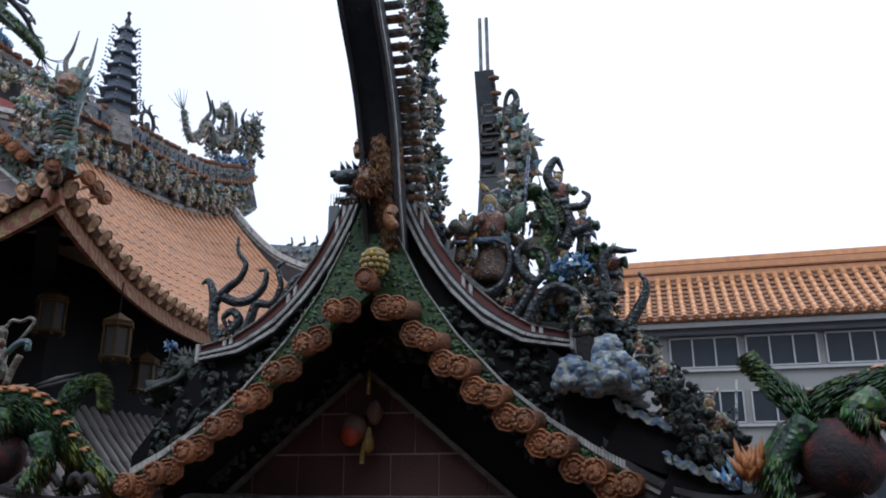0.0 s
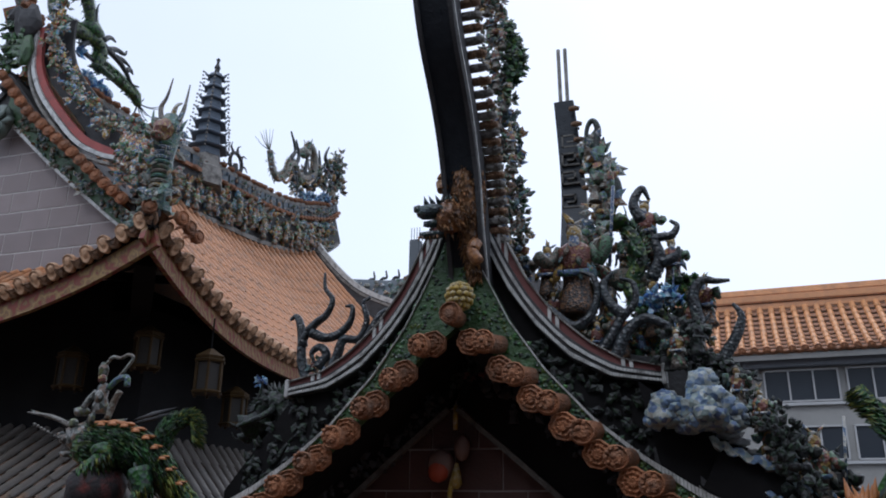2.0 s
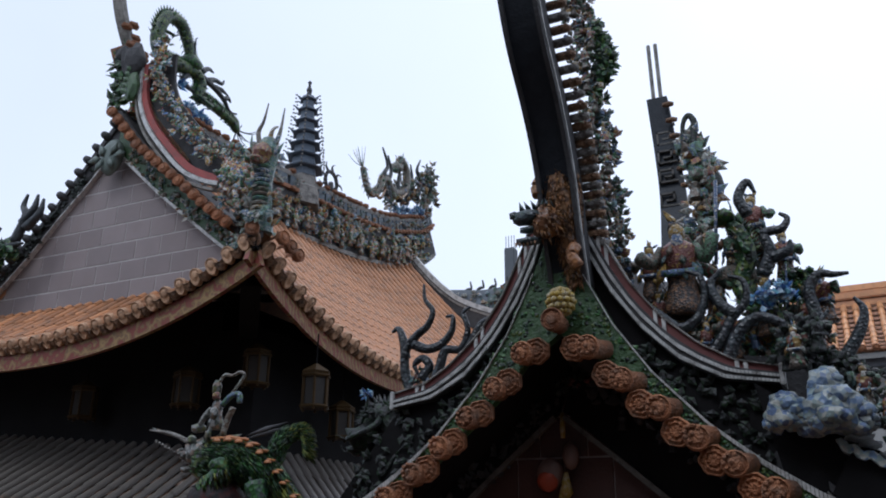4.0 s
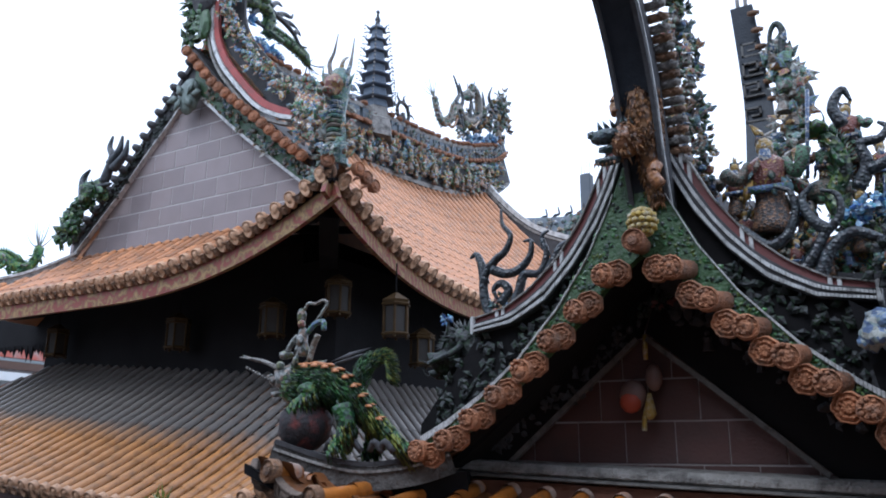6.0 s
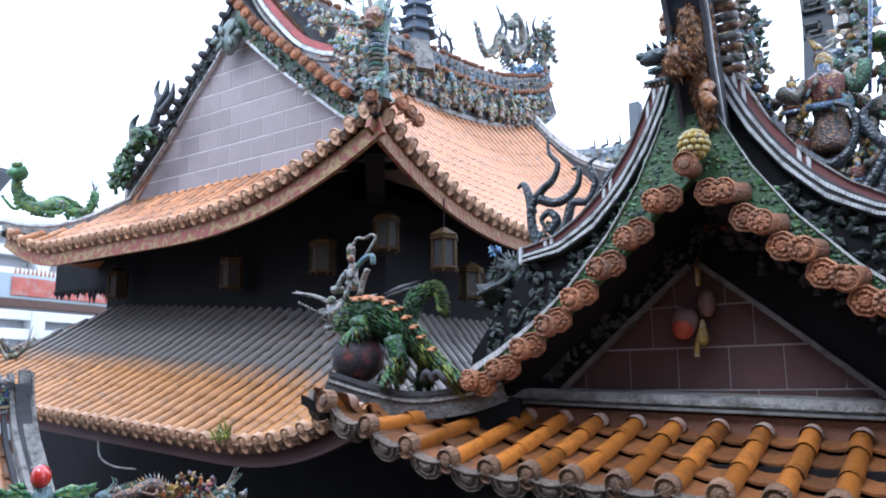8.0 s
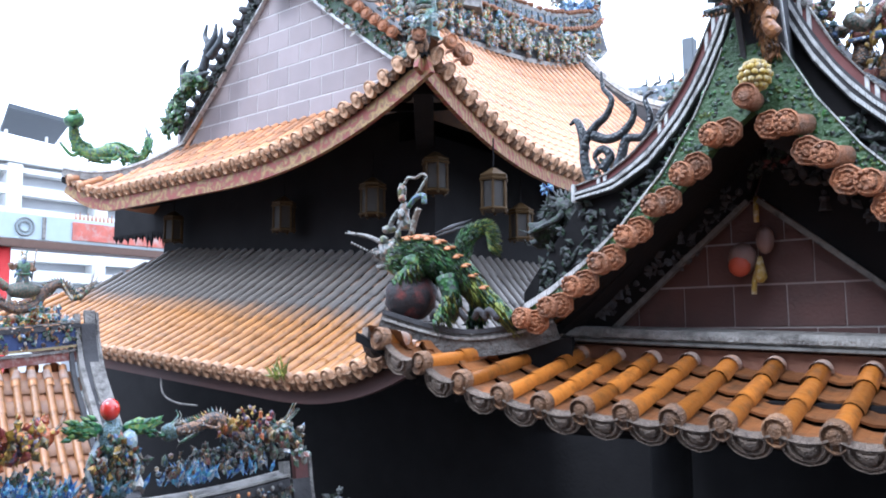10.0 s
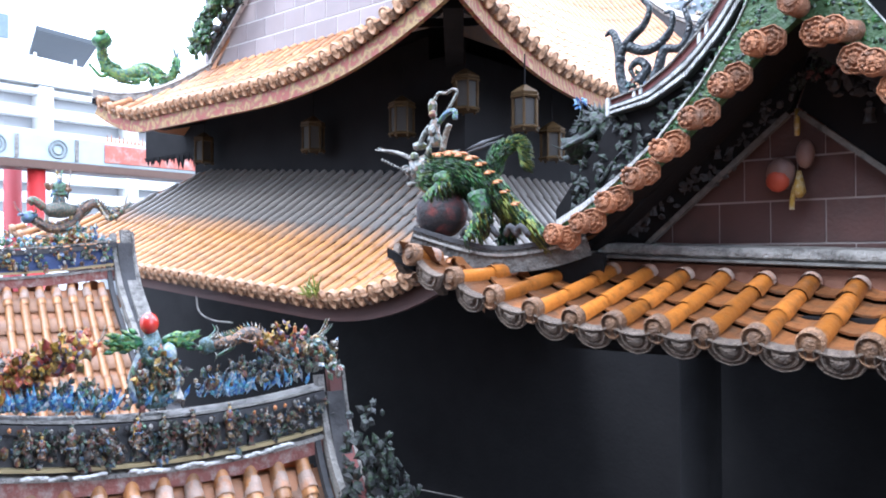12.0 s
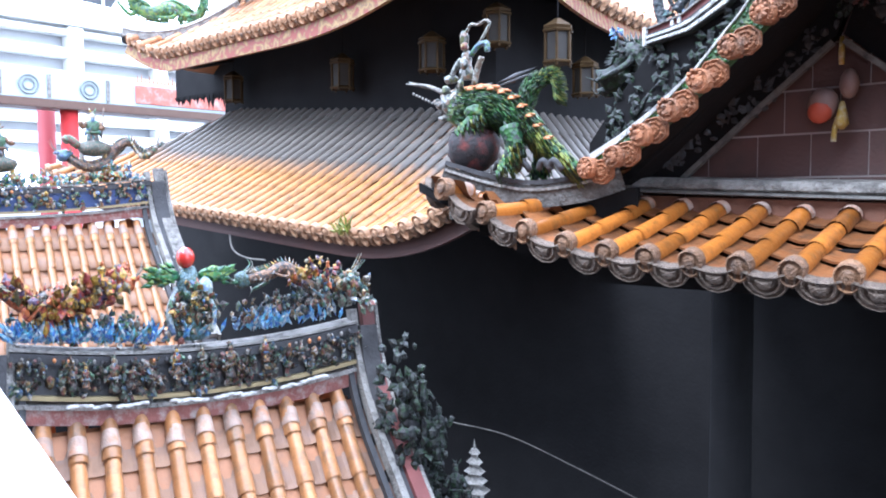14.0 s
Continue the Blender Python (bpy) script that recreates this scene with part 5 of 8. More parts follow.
    for b in (g, o, d, y, w, bb, h):
        bmesh.ops.scale(b, vec=(k, k, k), verts=b.verts)
    return statue(name, [(g, GREENDARK), (o, ORANGE), (d, DARKSTONE), (y, LIME), (w, STONE), (bb, BALLRED), (h, FACE)], label, "statue", "guardian beasts on the hip ridges", at, turn)


beast("guardian_beast", (-3.5, 4.42, 0.0), 4, 1.08, "green shaggy guardian beast on a ball at the roof corner")
beast("guardian_beast", (1.12, 4.15, -0.04), 176, 1.15, "green shaggy guardian beast with orange spine at the roof corner", -1)
bm1, bm2 = bmesh.new(), bmesh.new()
rq = random.Random(33)
for k in range(16):
    leaf(bm1, (0.63 + rq.uniform(-0.04, 0.05), 4.18, 0.03 + rq.uniform(0, 0.05)), (rq.uniform(-0.09, 0.06), rq.uniform(-0.02, 0.02), rq.uniform(0.1, 0.2)), 0.022, (0, -1, 0.1))
    leaf(bm2, (0.56 + rq.uniform(-0.05, 0.03), 4.2, rq.uniform(0.0, 0.06)), (rq.uniform(-0.08, 0.02), 0, rq.uniform(0.06, 0.14)), 0.018, (0, -1, 0.1))
statue("flame_ornament", [(bm1, ORANGE), (bm2, BLUES)], "orange ceramic flames and blue feathers beside the beast's ball", "ornament")
# rider in white on the beast's head
bm1, bm2 = bmesh.new(), bmesh.new()
lathe(bm1, (-3.87, 4.42, 0.7), ((0.06, 0), (0.055, 0.05), (0.035, 0.1), (0.04, 0.16), (0.02, 0.2)), 9)
blob(bm1, (-3.86, 4.38, 0.8), 0.036, 0.9, 0.7, 1.3, 2)
lathe(bm1, (-3.89, 4.42, 0.95), ((0.03, 0), (0.034, 0.05), (0.018, 0.09)), 8)
blob(bm1, (-4.0, 4.4, 0.71), 0.05, 1.2, 0.8, 0.7, 2, 0.3)
tube(bm1, smooth_path([(-3.9, 4.4, 0.84), (-3.95, 4.39, 0.78), (-3.98, 4.39, 0.73)], 4), 0.02)
blob(bm2, (-3.87, 4.4, 0.925), 0.03, 1, 1, 1.1, 2)
tube(bm2, smooth_path([(-3.87, 4.42, 1.03), (-3.83, 4.42, 1.075), (-3.76, 4.42, 1.065), (-3.7, 4.42, 1.085), (-3.66, 4.42, 1.06), (-3.7, 4.42, 1.0), (-3.75, 4.42, 0.94)], 5), 0.011)
tube(bm2, smooth_path([(-3.83, 4.42, 0.86), (-3.76, 4.42, 0.92), (-3.69, 4.42, 0.93), (-3.68, 4.42, 0.87)], 4), 0.02)
tube(bm2, smooth_path([(-3.8, 4.42, 0.66), (-3.77, 4.42, 0.76), (-3.73, 4.42, 0.84)], 4), 0.022)
statue("rider_figurine", [(bm1, FACE), (bm2, MUTED)], "small white-robed porcelain rider on the beast's head", "figurine")
# dark carved bracket group left of the gable
crest("corner_relief", [(-2.85, 4.86, 0.12), (-2.83, 4.86, 0.4), (-2.77, 4.86, 0.65), (-2.60, 4.84, 0.72), (-2.45, 4.84, 0.5)], 90, 0.06, random.Random(12), (0.08, 0.04, 0.08), SOOTSCALE, "sooty carved dragon relief beside the gable")
crest("corner_shard_relief", [(-2.93, 4.84, 0.2), (-2.87, 4.84, 0.5), (-2.83, 4.84, 0.84)], 16, 0.045, random.Random(13), (0.05, 0.02, 0.06), MUTED, "pale porcelain shards on the corner relief")

# ---- great hall ----
HX = -9.6
hall = thing("hall_roof", "two-tiered orange tiled hall roof with upturned corners", "temple roof")
h_low = Slope((-9.75, 5.8, -0.296), EX, EY, 4.6, 2.6, 1.55, 0.2, (0.4, 0.52), (2.0, 2.0), (1.6, 1.6), tilt=-0.08)
h_lowr = Slope((-5.15, 5.8 + 6.0, -0.664), EY, -EX, 6.0, 1.6, 1.7, 0.2, (0.52, 0.0), (2.0, 2.0), (2.6, 0))
h_up = Slope((-9.675, 6.9, 2.33), EX, EY, 3.925, 1.3, 0.92, 0.2, (0.45, 0.85), (1.2, 4.0), (1.3, 1.3))
h_right = Slope((-5.75, 6.9 + 6.2, 2.36), EY, -EX, 6.2, 3.85, 3.75, 0.3, (0.82, 0.3), (4.0, 2.2), (1.3, 1.3), 1.3, heave=1.6)
TILE_GREYTOP = mat("grey_topped_orange_tile", (0.37, 0.17, 0.052), 0.36, 0.3, 9, 0.25, 30, dirt=(0.12, 0.07, 0.03), dirt_amt=0.6, dscale=7, obj_var=0.22, coat=0.2)
# grey upper courses, partly the upper eave's shade put into colour; uneven lower border
n_, l_ = TILE_GREYTOP.node_tree.nodes, TILE_GREYTOP.node_tree.links
g_ = n_.new("ShaderNodeNewGeometry")
sp_ = n_.new("ShaderNodeSeparateXYZ")
l_.new(g_.outputs["Position"], sp_.inputs["Vector"])
nz_ = n_.new("ShaderNodeTexNoise")
nz_.inputs["Scale"].default_value = 2.5
l_.new(g_.outputs["Position"], nz_.inputs["Vector"])
ad_ = n_.new("ShaderNodeMath")
ad_.operation = "MULTIPLY_ADD"
ad_.inputs[1].default_value = 0.35
l_.new(nz_.outputs["Fac"], ad_.inputs[0])
l_.new(sp_.outputs["Y"], ad_.inputs[2])
mr_ = n_.new("ShaderNodeMapRange")
mr_.inputs["From Min"].default_value, mr_.inputs["From Max"].default_value = 6.95, 7.35
l_.new(ad_.outputs["Value"], mr_.inputs["Value"])
mx_ = n_.new("ShaderNodeMix")
mx_.data_type = "RGBA"
mx_.inputs["B"].default_value = (0.132, 0.118, 0.102, 1)
old_ = n_["Principled BSDF"].inputs["Base Color"].links[0].from_socket
l_.new(old_, mx_.inputs["A"])
l_.new(mr_.outputs["Result"], mx_.inputs["Factor"])
l_.new(mx_.outputs["Result"], n_["Principled BSDF"].inputs["Base Color"])
for s in (h_low, h_lowr, h_up, h_right):
    bm = bmesh.new()
    deck(bm, s, 0.1)
    part("roof_deck", bm, WALLDARK, hall)
tile_roof(hall, h_low, 0.204, 0.34, 0.057, (TILE_GREYTOP, PAN, DRIP, TILE_FOOT), 300, drip_h=0.13, drip_w=0.4, tongue=2.3)
tile_roof(hall, h_lowr, 0.204, 0.34, 0.057, (TILE_GREYTOP, PAN, DRIP, TILE_FOOT), 0, drip_h=0.13, drip_w=0.4, tongue=2.3)
tile_roof(hall, h_up, 0.215, 0.3, 0.062, (TILE_PALE, PAN, DRIP, TILE_FOOT), 250, drip_h=0.12, drip_w=0.36, tongue=2.0)
tile_roof(hall, h_right, 0.23, 0.3, 0.066, (TILE_PALE, PAN, DRIP, TILE_FOOT), 0, drip_h=0.12, drip_w=0.36, tongue=2.0)
# left slope, plain, seen only at its edge
s = Slope((-13.6, 6.9 + 6.2, 2.33), -EY, EX, 6.2, 4.0, 3.75, 0.3, (0.45, 0.45), (1.2, 1.2), (1.3, 1.3), 1.3)
bm = bmesh.new()
deck(bm, s, 0.1)
part("roof_deck", bm, TILE_PALE, hall)
# painted eave boards
for s, x0, x1 in ((h_up, -3.92, 3.92), (h_right, -6.2, 6.2)):
    bm = bmesh.new()
    ribbon(bm, [s.at(x0 + (x1 - x0) * k / 40, 0.1) + Vector((0, 0, -0.24)) for k in range(41)], [(-0.03, -0.13), (0.03, -0.13), (0.03, 0.12), (-0.03, 0.12)])
    part("eave_board", bm, BOARD, hall, "red and ochre painted eave board")
bm = bmesh.new()
ribbon(bm, [h_low.at(-4.6 + 9.2 * k / 40, 0.16) + Vector((0, 0, -0.22)) for k in range(41)], [(-0.03, -0.12), (0.03, -0.12), (0.03, 0.1), (-0.03, 0.1)])
part("eave_board", bm, mat("dull_red_board", (0.05, 0.02, 0.016), 0.7, 0.3, 6), hall)
# hall walls take the near-black base that stands for the eave shade
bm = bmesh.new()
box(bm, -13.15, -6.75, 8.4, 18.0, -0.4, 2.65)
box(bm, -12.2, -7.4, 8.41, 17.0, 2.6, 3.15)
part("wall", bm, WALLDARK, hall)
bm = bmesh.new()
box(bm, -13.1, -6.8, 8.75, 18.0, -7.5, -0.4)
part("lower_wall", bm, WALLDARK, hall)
hl = thing("hip_ridge", "stained mortar hip ridge on the lower hall roof", "roof ridge", "hip ridges of the hall")
bm = bmesh.new()
ribbon(bm, [h_low.at(4.58 - 1.58 * k / 10, 2.6 * k / 10) + Vector((0, 0, 0.04)) for k in range(11)], [(-0.09, -0.22), (0.09, -0.22), (0.09, 0.05), (0.05, 0.1), (-0.05, 0.1), (-0.09, 0.05)])
part("ridge_core", bm, MORTAR, hl)
me_hip = barrel_mesh("clay_roll", 0.07, 0.2, TILE_FOOT)
me_hipd = cap_mesh("clay_disc", 0.078, TILE_FOOT)
for dx, dz, rz in ((0.0, 0.0, 35), (-0.14, -0.06, 20), (0.08, -0.1, 70)):
    m = Matrix.Translation(h_low.at(4.56, 0.02) + Vector((dx, -0.03, dz + 0.02))) @ pose(0, 0, 0, 0, 0, rz)
    place("clay_roll", me_hip, hl, m)
    place("clay_disc", me_hipd, hl, m @ pose(0, -0.02, 0))
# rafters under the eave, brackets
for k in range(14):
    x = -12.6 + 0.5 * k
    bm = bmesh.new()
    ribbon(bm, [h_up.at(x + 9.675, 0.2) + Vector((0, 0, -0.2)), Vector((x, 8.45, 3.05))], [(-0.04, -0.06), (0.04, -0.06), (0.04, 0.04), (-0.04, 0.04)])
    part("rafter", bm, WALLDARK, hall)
# dark strips added under the hips, closing the light gap between the decks
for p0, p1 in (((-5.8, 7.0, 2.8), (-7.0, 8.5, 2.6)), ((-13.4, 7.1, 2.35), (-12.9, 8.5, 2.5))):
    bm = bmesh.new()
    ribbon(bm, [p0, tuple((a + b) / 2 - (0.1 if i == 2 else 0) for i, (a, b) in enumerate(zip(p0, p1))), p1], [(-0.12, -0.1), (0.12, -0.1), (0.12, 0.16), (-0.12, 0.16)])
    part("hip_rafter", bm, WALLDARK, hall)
bm = bmesh.new()
rq = random.Random(31)
box(bm, -14.9, -13.15, 8.4, 8.5, 1.85, 2.62)
for k in range(26):
    x = -14.9 + 0.07 * k
    spike(bm, (x, 8.42, 1.9), (rq.uniform(-0.03, 0.03), 0, -rq.uniform(0.08, 0.3) * (1.3 if k > 16 else 0.7)), 0.05)
part("carved_valance", bm, WALLDARK, hall, "dark carved valance under the eave")
# gable field with panels
bm = bmesh.new()
tri = [(-12.45, 3.1), (-6.6, 3.1), (-9.75, 5.85)]
a = [bm.verts.new((x, 8.22, z)) for x, z in tri]
b = [bm.verts.new((x, 8.4, z)) for x, z in tri]
bm.faces.new(a)
bm.faces.new(b[::-1])
for k in range(3):
    bm.faces.new((a[k], b[k], b[(k + 1) % 3], a[(k + 1) % 3]))
gw = part("gable_wall", bm, mat("white_grout", (0.5, 0.47, 0.45), 0.8, 0.3, 10, 0.4, 50), hall, "mauve-grey panelled gable wall")
cache = {}
for row in range(8):
    z0 = 3.26 + row * 0.315
    for col in range(-6, 7):
        x0 = HX + 0.05 + col * 0.5 + (0.25 if row % 2 else 0)
        xl, xr = x0, x0 + 0.488
        lim = 5.85 - 0.93 * min(abs(xl - HX - 0.05), abs(xr - HX - 0.05))
        h = min(0.292, lim + 0.2 - z0)
        if h < 0.05:
            continue
        key = round(h, 2)
        if key not in cache:
            b2 = bmesh.new()
            box(b2, 0, 0.484, -0.004, 0.02, 0, h, 0.002)
            cache[key] = mesh_of("panel", b2, PANELGREY)
        place("panel", cache[key], gw, pose(x0, 8.217, z0))
# verge of the gable: mortar line, green mosaic, rows of clay rolls
VR = [(0.0, 6.4), (0.28, 6.1), (0.77, 5.56), (1.28, 5.13), (1.76, 4.74), (2.22, 4.34), (2.75, 3.92)]
WR_ = [(0.0, 5.67), (0.27, 5.44), (0.98, 4.82), (1.59, 4.33), (2.27, 3.80), (2.75, 3.46)]
VL = [(0.0, 6.45), (0.44, 5.93), (0.85, 5.44), (1.29, 4.95), (1.9, 4.35), (2.4, 3.86), (2.97, 3.37)]
WLL = [(0.0, 5.95), (0.42, 5.5), (0.59, 5.31), (1.15, 4.79), (1.71, 4.21), (2.3, 3.69), (2.75, 3.3)]
me_vroll = barrel_mesh("clay_roll", 0.075, 0.5, CLAY)
me_vdisc = cap_mesh("clay_disc", 0.08, CLAY)
bm = bmesh.new()
blob(bm, (0, 0, 0), 0.085, 1.2, 1.3, 0.8, 2, 0.15)
me_stud = mesh_of("verge_stud", bm, DARKSTONE, True)
for sx in (-1, 1):
    for nm, m, lo, hi, y0 in (("verge_mosaic", GREEN if sx > 0 else DARKSTONE, 0.1, 0.8, 8.07 if sx > 0 else 8.14), ("white_verge_line", WHITE, 0.0, 0.1, 8.05 if sx > 0 else 8.13), ("verge_core", DARKSTONE, 0.8, 1.1, 7.9 if sx > 0 else 8.1)):
        bm = bmesh.new()
        F = []
        for k in range(24):
            x = 2.75 * k / 23
            a0, b0 = lerp(WR_ if sx > 0 else WLL, x), lerp(VR if sx > 0 else VL, x)
            b0 = max(b0, a0 + 0.06)
            z0, z1 = a0 + (b0 - a0) * lo, a0 + (b0 - a0) * hi
            F.append([bm.verts.new((HX + sx * x, y, z)) for y, z in ((y0, z0), (y0, z1), (8.5, z1), (8.5, z0))])
        for p, q in zip(F, F[1:]):
            for k in range(4):
                bm.faces.new((p[k], p[(k + 1) % 4], q[(k + 1) % 4], q[k]))
        bm.faces.new(F[0])
        bm.faces.new(F[-1])
        part(nm, bm, m, hall)
    for k in range(17):
        x = 0.15 + 0.158 * k
        m = pose(HX + sx * x, 7.72 if sx > 0 else 7.95, lerp(VR if sx > 0 else VL, x) - 0.04, 0, 0, 12 if sx > 0 else 0)
        k2 = Matrix.Scale(1.0 if sx > 0 else 0.62, 4)
        if sx < 0:
            place("verge_stud", me_stud, hall, m @ pose(-0.02, 0.15, 0.03, 0, 45, 0))
            continue
        place("clay_roll", me_vroll, hall, m @ k2)
        place("clay_disc", me_vdisc, hall, m @ k2 @ pose(0, -0.02, 0))
    bm = bmesh.new()
    jumble(bm, [(HX + sx * x, 8.06 if sx > 0 else 8.12, lerp(WR_ if sx > 0 else WLL, x) + 0.2) for x in (0.3, 1.0, 1.7, 2.5)], 90, 0.07, random.Random(40 + sx), (0.1, 0.02, 0.1))
    part("verge_relief", bm, MUTED if sx > 0 else SOOTSCALE, hall)
# hanging boss at the gable peak
bm = bmesh.new()
lathe(bm, (-9.62, 8.0, 5.28), ((0.05, 0), (0.18, 0.1), (0.26, 0.3), (0.2, 0.5), (0.1, 0.6)), 10, 1, 0.4)
for k in range(6):
    leaf(bm, (-9.62 + 0.12 * math.cos(k), 7.9, 5.55), (0.3 * math.cos(k * 1.05), 0, 0.3 * math.sin(k * 1.05)), 0.08, (0, -1, 0))
part("gable_boss", bm, mat("grey_green_boss", (0.11, 0.14, 0.12), 0.5, 0.4, 9, 0.6, 30), hall, smooth=True)
# descending ridge of the hall gable
dr = thing("descending_ridge", "white-edged red gable ridge with porcelain reliefs", "roof ridge", "descending ridges of the hall")
D = [(x, 7.85, z) for x, z in ((-9.03, 6.95), (-9.02, 6.65), (-8.95, 6.27), (-8.74, 5.85), (-8.37, 5.4), (-7.92, 4.95), (-7.5, 4.71), (-7.22, 4.61))]
for nm, m, off, w, h in (("white_moulding", WHITE, 0.0, 0.06, 0.03), ("grey_moulding", STONE, -0.1, 0.05, 0.02), ("red_band", mat("red_gable_band", (0.3, 0.06, 0.05), 0.6, 0.3, 7, 0.3, 40, dirt=(0.12, 0.05, 0.045), dirt_amt=0.7, dscale=6), 0.09, 0.03, 0.05), ("ridge_core", DARKSTONE, 0.3, 0.02, 0.3)):
    bm = bmesh.new()
    pth = smooth_path(D, 5)
    ribbon(bm, [p + Vector((0.7 * off, 0.15 if nm == "ridge_core" else 0, 0.75 * off)) for p in pth], [(-w, -h), (w, -h), (w, h), (-w, h)], side=(0, 1, 0))
    part(nm, bm, m, dr)
bm = bmesh.new()
jumble(bm, [(p[0] + 0.34, 7.8, p[2] + 0.34) for p in D], 240, 0.075, random.Random(44), (0.13, 0.06, 0.15))
part("porcelain_relief", bm, BRIGHT, dr)
# flank between the gable ridge and the main ridge, in sooty mortar, with blue tile fields
FLANK = [((-9.05, 7.9, 6.95), (HX + 0.12, 7.9, 7.55)), ((-8.95, 7.9, 6.5), (HX + 0.12, 8.34, 7.2)), ((-8.7, 7.9, 6.05), (HX + 0.12, 8.83, 6.9)), ((-8.3, 7.9, 5.6), (HX + 0.12, 9.49, 6.7)), ((-7.9, 7.9, 5.15), (HX + 0.12, 10.1, 6.55))]
bm = bmesh.new()
rings = []
for lo_, hi_ in FLANK:
    lo_, hi_ = Vector(lo_), Vector(hi_)
    rings.append([bm.verts.new(q) for q in (lo_, hi_, hi_ + Vector((-0.15, 0.05, -0.15)), lo_ + Vector((-0.15, 0.15, -0.15)))])
for p, q in zip(rings, rings[1:]):
    for k in range(4):
        bm.faces.new((p[k], p[(k + 1) % 4], q[(k + 1) % 4], q[k]))
bm.faces.new(rings[0])
bm.faces.new(rings[-1][::-1])
part("flank_wall", bm, MUTED, dr, "sooty porcelain-set flank between the two ridges")
for u, nm, m, cnt, sz in ((0.18, "blue_relief", BLUES, 40, 0.07), (0.3, "yellow_relief", BRIGHT, 30, 0.06), (0.45, "blue_relief", BLUES, 46, 0.06), (0.62, "flower_relief", BRIGHT, 50, 0.07), (0.8, "blue_relief", BLUES, 50, 0.075)):
    k = min(3, int(u * 4))
    f = u * 4 - k
    lo_ = Vector(FLANK[k][0]).lerp(Vector(FLANK[k + 1][0]), f)
    hi_ = Vector(FLANK[k][1]).lerp(Vector(FLANK[k + 1][1]), f)
    bm = bmesh.new()
    jumble(bm, [lo_.lerp(hi_, 0.3), lo_.lerp(hi_, 0.75)], cnt, sz, random.Random(int(100 * u)), (0.12, 0.08, 0.1), (0.5, -0.8, 0.3))
    part(nm, bm, m, dr)
# carved leaf block closing the top of the gable ridge
bm = bmesh.new()
blob(bm, (-9.2, 7.75, 7.1), 0.24, 0.9, 0.6, 1.2, 2, 0.5, 3)
blob(bm, (-9.42, 7.75, 7.3), 0.15, 1.1, 0.6, 0.8, 2, 0.5, 5)
part("carved_block", bm, DARKSTONE, dr, "dark carved scroll block")
bm = bmesh.new()
blob(bm, (-9.12, 7.74, 6.6), 0.17, 0.75, 0.5, 1.6, 2, 0.35, 7)
for k in range(5):
    leaf(bm, (-9.12, 7.66, 6.45 + 0.1 * k), (-0.16 + 0.02 * k, -0.02, 0.1), 0.05, (0, -1, 0))
part("carved_leaf", bm, GREEN, dr, "green carved leaf")
# main ridge of the hall
hr = thing("main_ridge", "long curved hall ridge encrusted with porcelain figures", "roof ridge", "hall ridges")
TOPL = [(7.35, 9.2), (7.55, 8.55), (7.75, 8.0), (8.1, 7.5), (8.8, 7.15), (9.6, 6.95), (10.7, 7.03), (12.8, 7.27), (14.3, 7.42), (15.3, 7.54), (16.7, 7.8), (17.6, 8.08), (18.5, 8.4), (19.2, 8.85)]
RP = smooth_path([(HX, y, z) for y, z in TOPL], 5)
for nm, m, dz, hw, hh in (("coping", STONE, -0.02, 0.1, 0.05), ("tile_course", CLAY, -0.38, 0.2, 0.04), ("relief_core", DARKSTONE, -0.85, 0.13, 0.45), ("base_course", STONE, -1.33, 0.2, 0.05)):
    bm = bmesh.new()
    ribbon(bm, [p + Vector((0, 0, dz)) for p in (RP if dz > -0.1 else RP[11:] if dz > -0.5 else RP[19:])], [(-hw, -hh), (hw, -hh), (hw, hh), (-hw, hh)], side=(1, 0, 0))
    part(nm, bm, m, hr)
TEAL = mat("slate_teal_frieze", (0.06, 0.085, 0.11), 0.5, 0.5, 9, 0.6, 40, dirt=(0.16, 0.17, 0.16), dirt_amt=0.8, dscale=8)
for p, q in zip(RP[18:-1], RP[19:]):
    a = p.lerp(q, 0.1)
    b = p.lerp(q, 0.86)
    bm = bmesh.new()
    ribbon(bm, [a + Vector((0, 0, -0.2)), b + Vector((0, 0, -0.2))], [(-0.1, -0.15), (0.1, -0.15), (0.1, 0.14), (-0.1, 0.14)], side=(1, 0, 0))
    part("frieze_panel", bm, TEAL, hr)
bm = bmesh.new()
ribbon(bm, [p + Vector((0, 0.0, -1.75)) for p in RP[19:-3]], [(-0.3, -0.6), (0.3, -0.6), (0.12, 0.4), (-0.12, 0.4)], side=(1, 0, 0))
part("ridge_foot", bm, DARKSTONE, hr)
bm = bmesh.new()
jumble(bm, [p + Vector((0.18, 0, -0.85)) for p in RP[16:-4]], 430, 0.13, random.Random(50), (0.05, 0.2, 0.36), (1, -0.3, 0.2))
part("porcelain_relief", bm, BRIGHT, hr, kind="stuff")
bm = bmesh.new()
jumble(bm, [p + Vector((0.16, 0, -0.2)) for p in RP[16:-4]], 110, 0.07, random.Random(51), (0.03, 0.2, 0.08), (1, -0.3, 0.2))
part("porcelain_relief", bm, MUTED, hr, kind="stuff")
bm = bmesh.new()
rq = random.Random(52)
for p in RP[11:-2]:
    blob(bm, p + Vector((0.22, 0, -0.40)), 0.07, 1, 1.4, 0.9, 1)
    blob(bm, p + Vector((0.1, rq.uniform(-0.1, 0.1), 0.06)), 0.09, 1, 1.2, 0.7, 1, 0.3)
part("knob_course", bm, CLAY, hr, kind="stuff")
rq = random.Random(53)
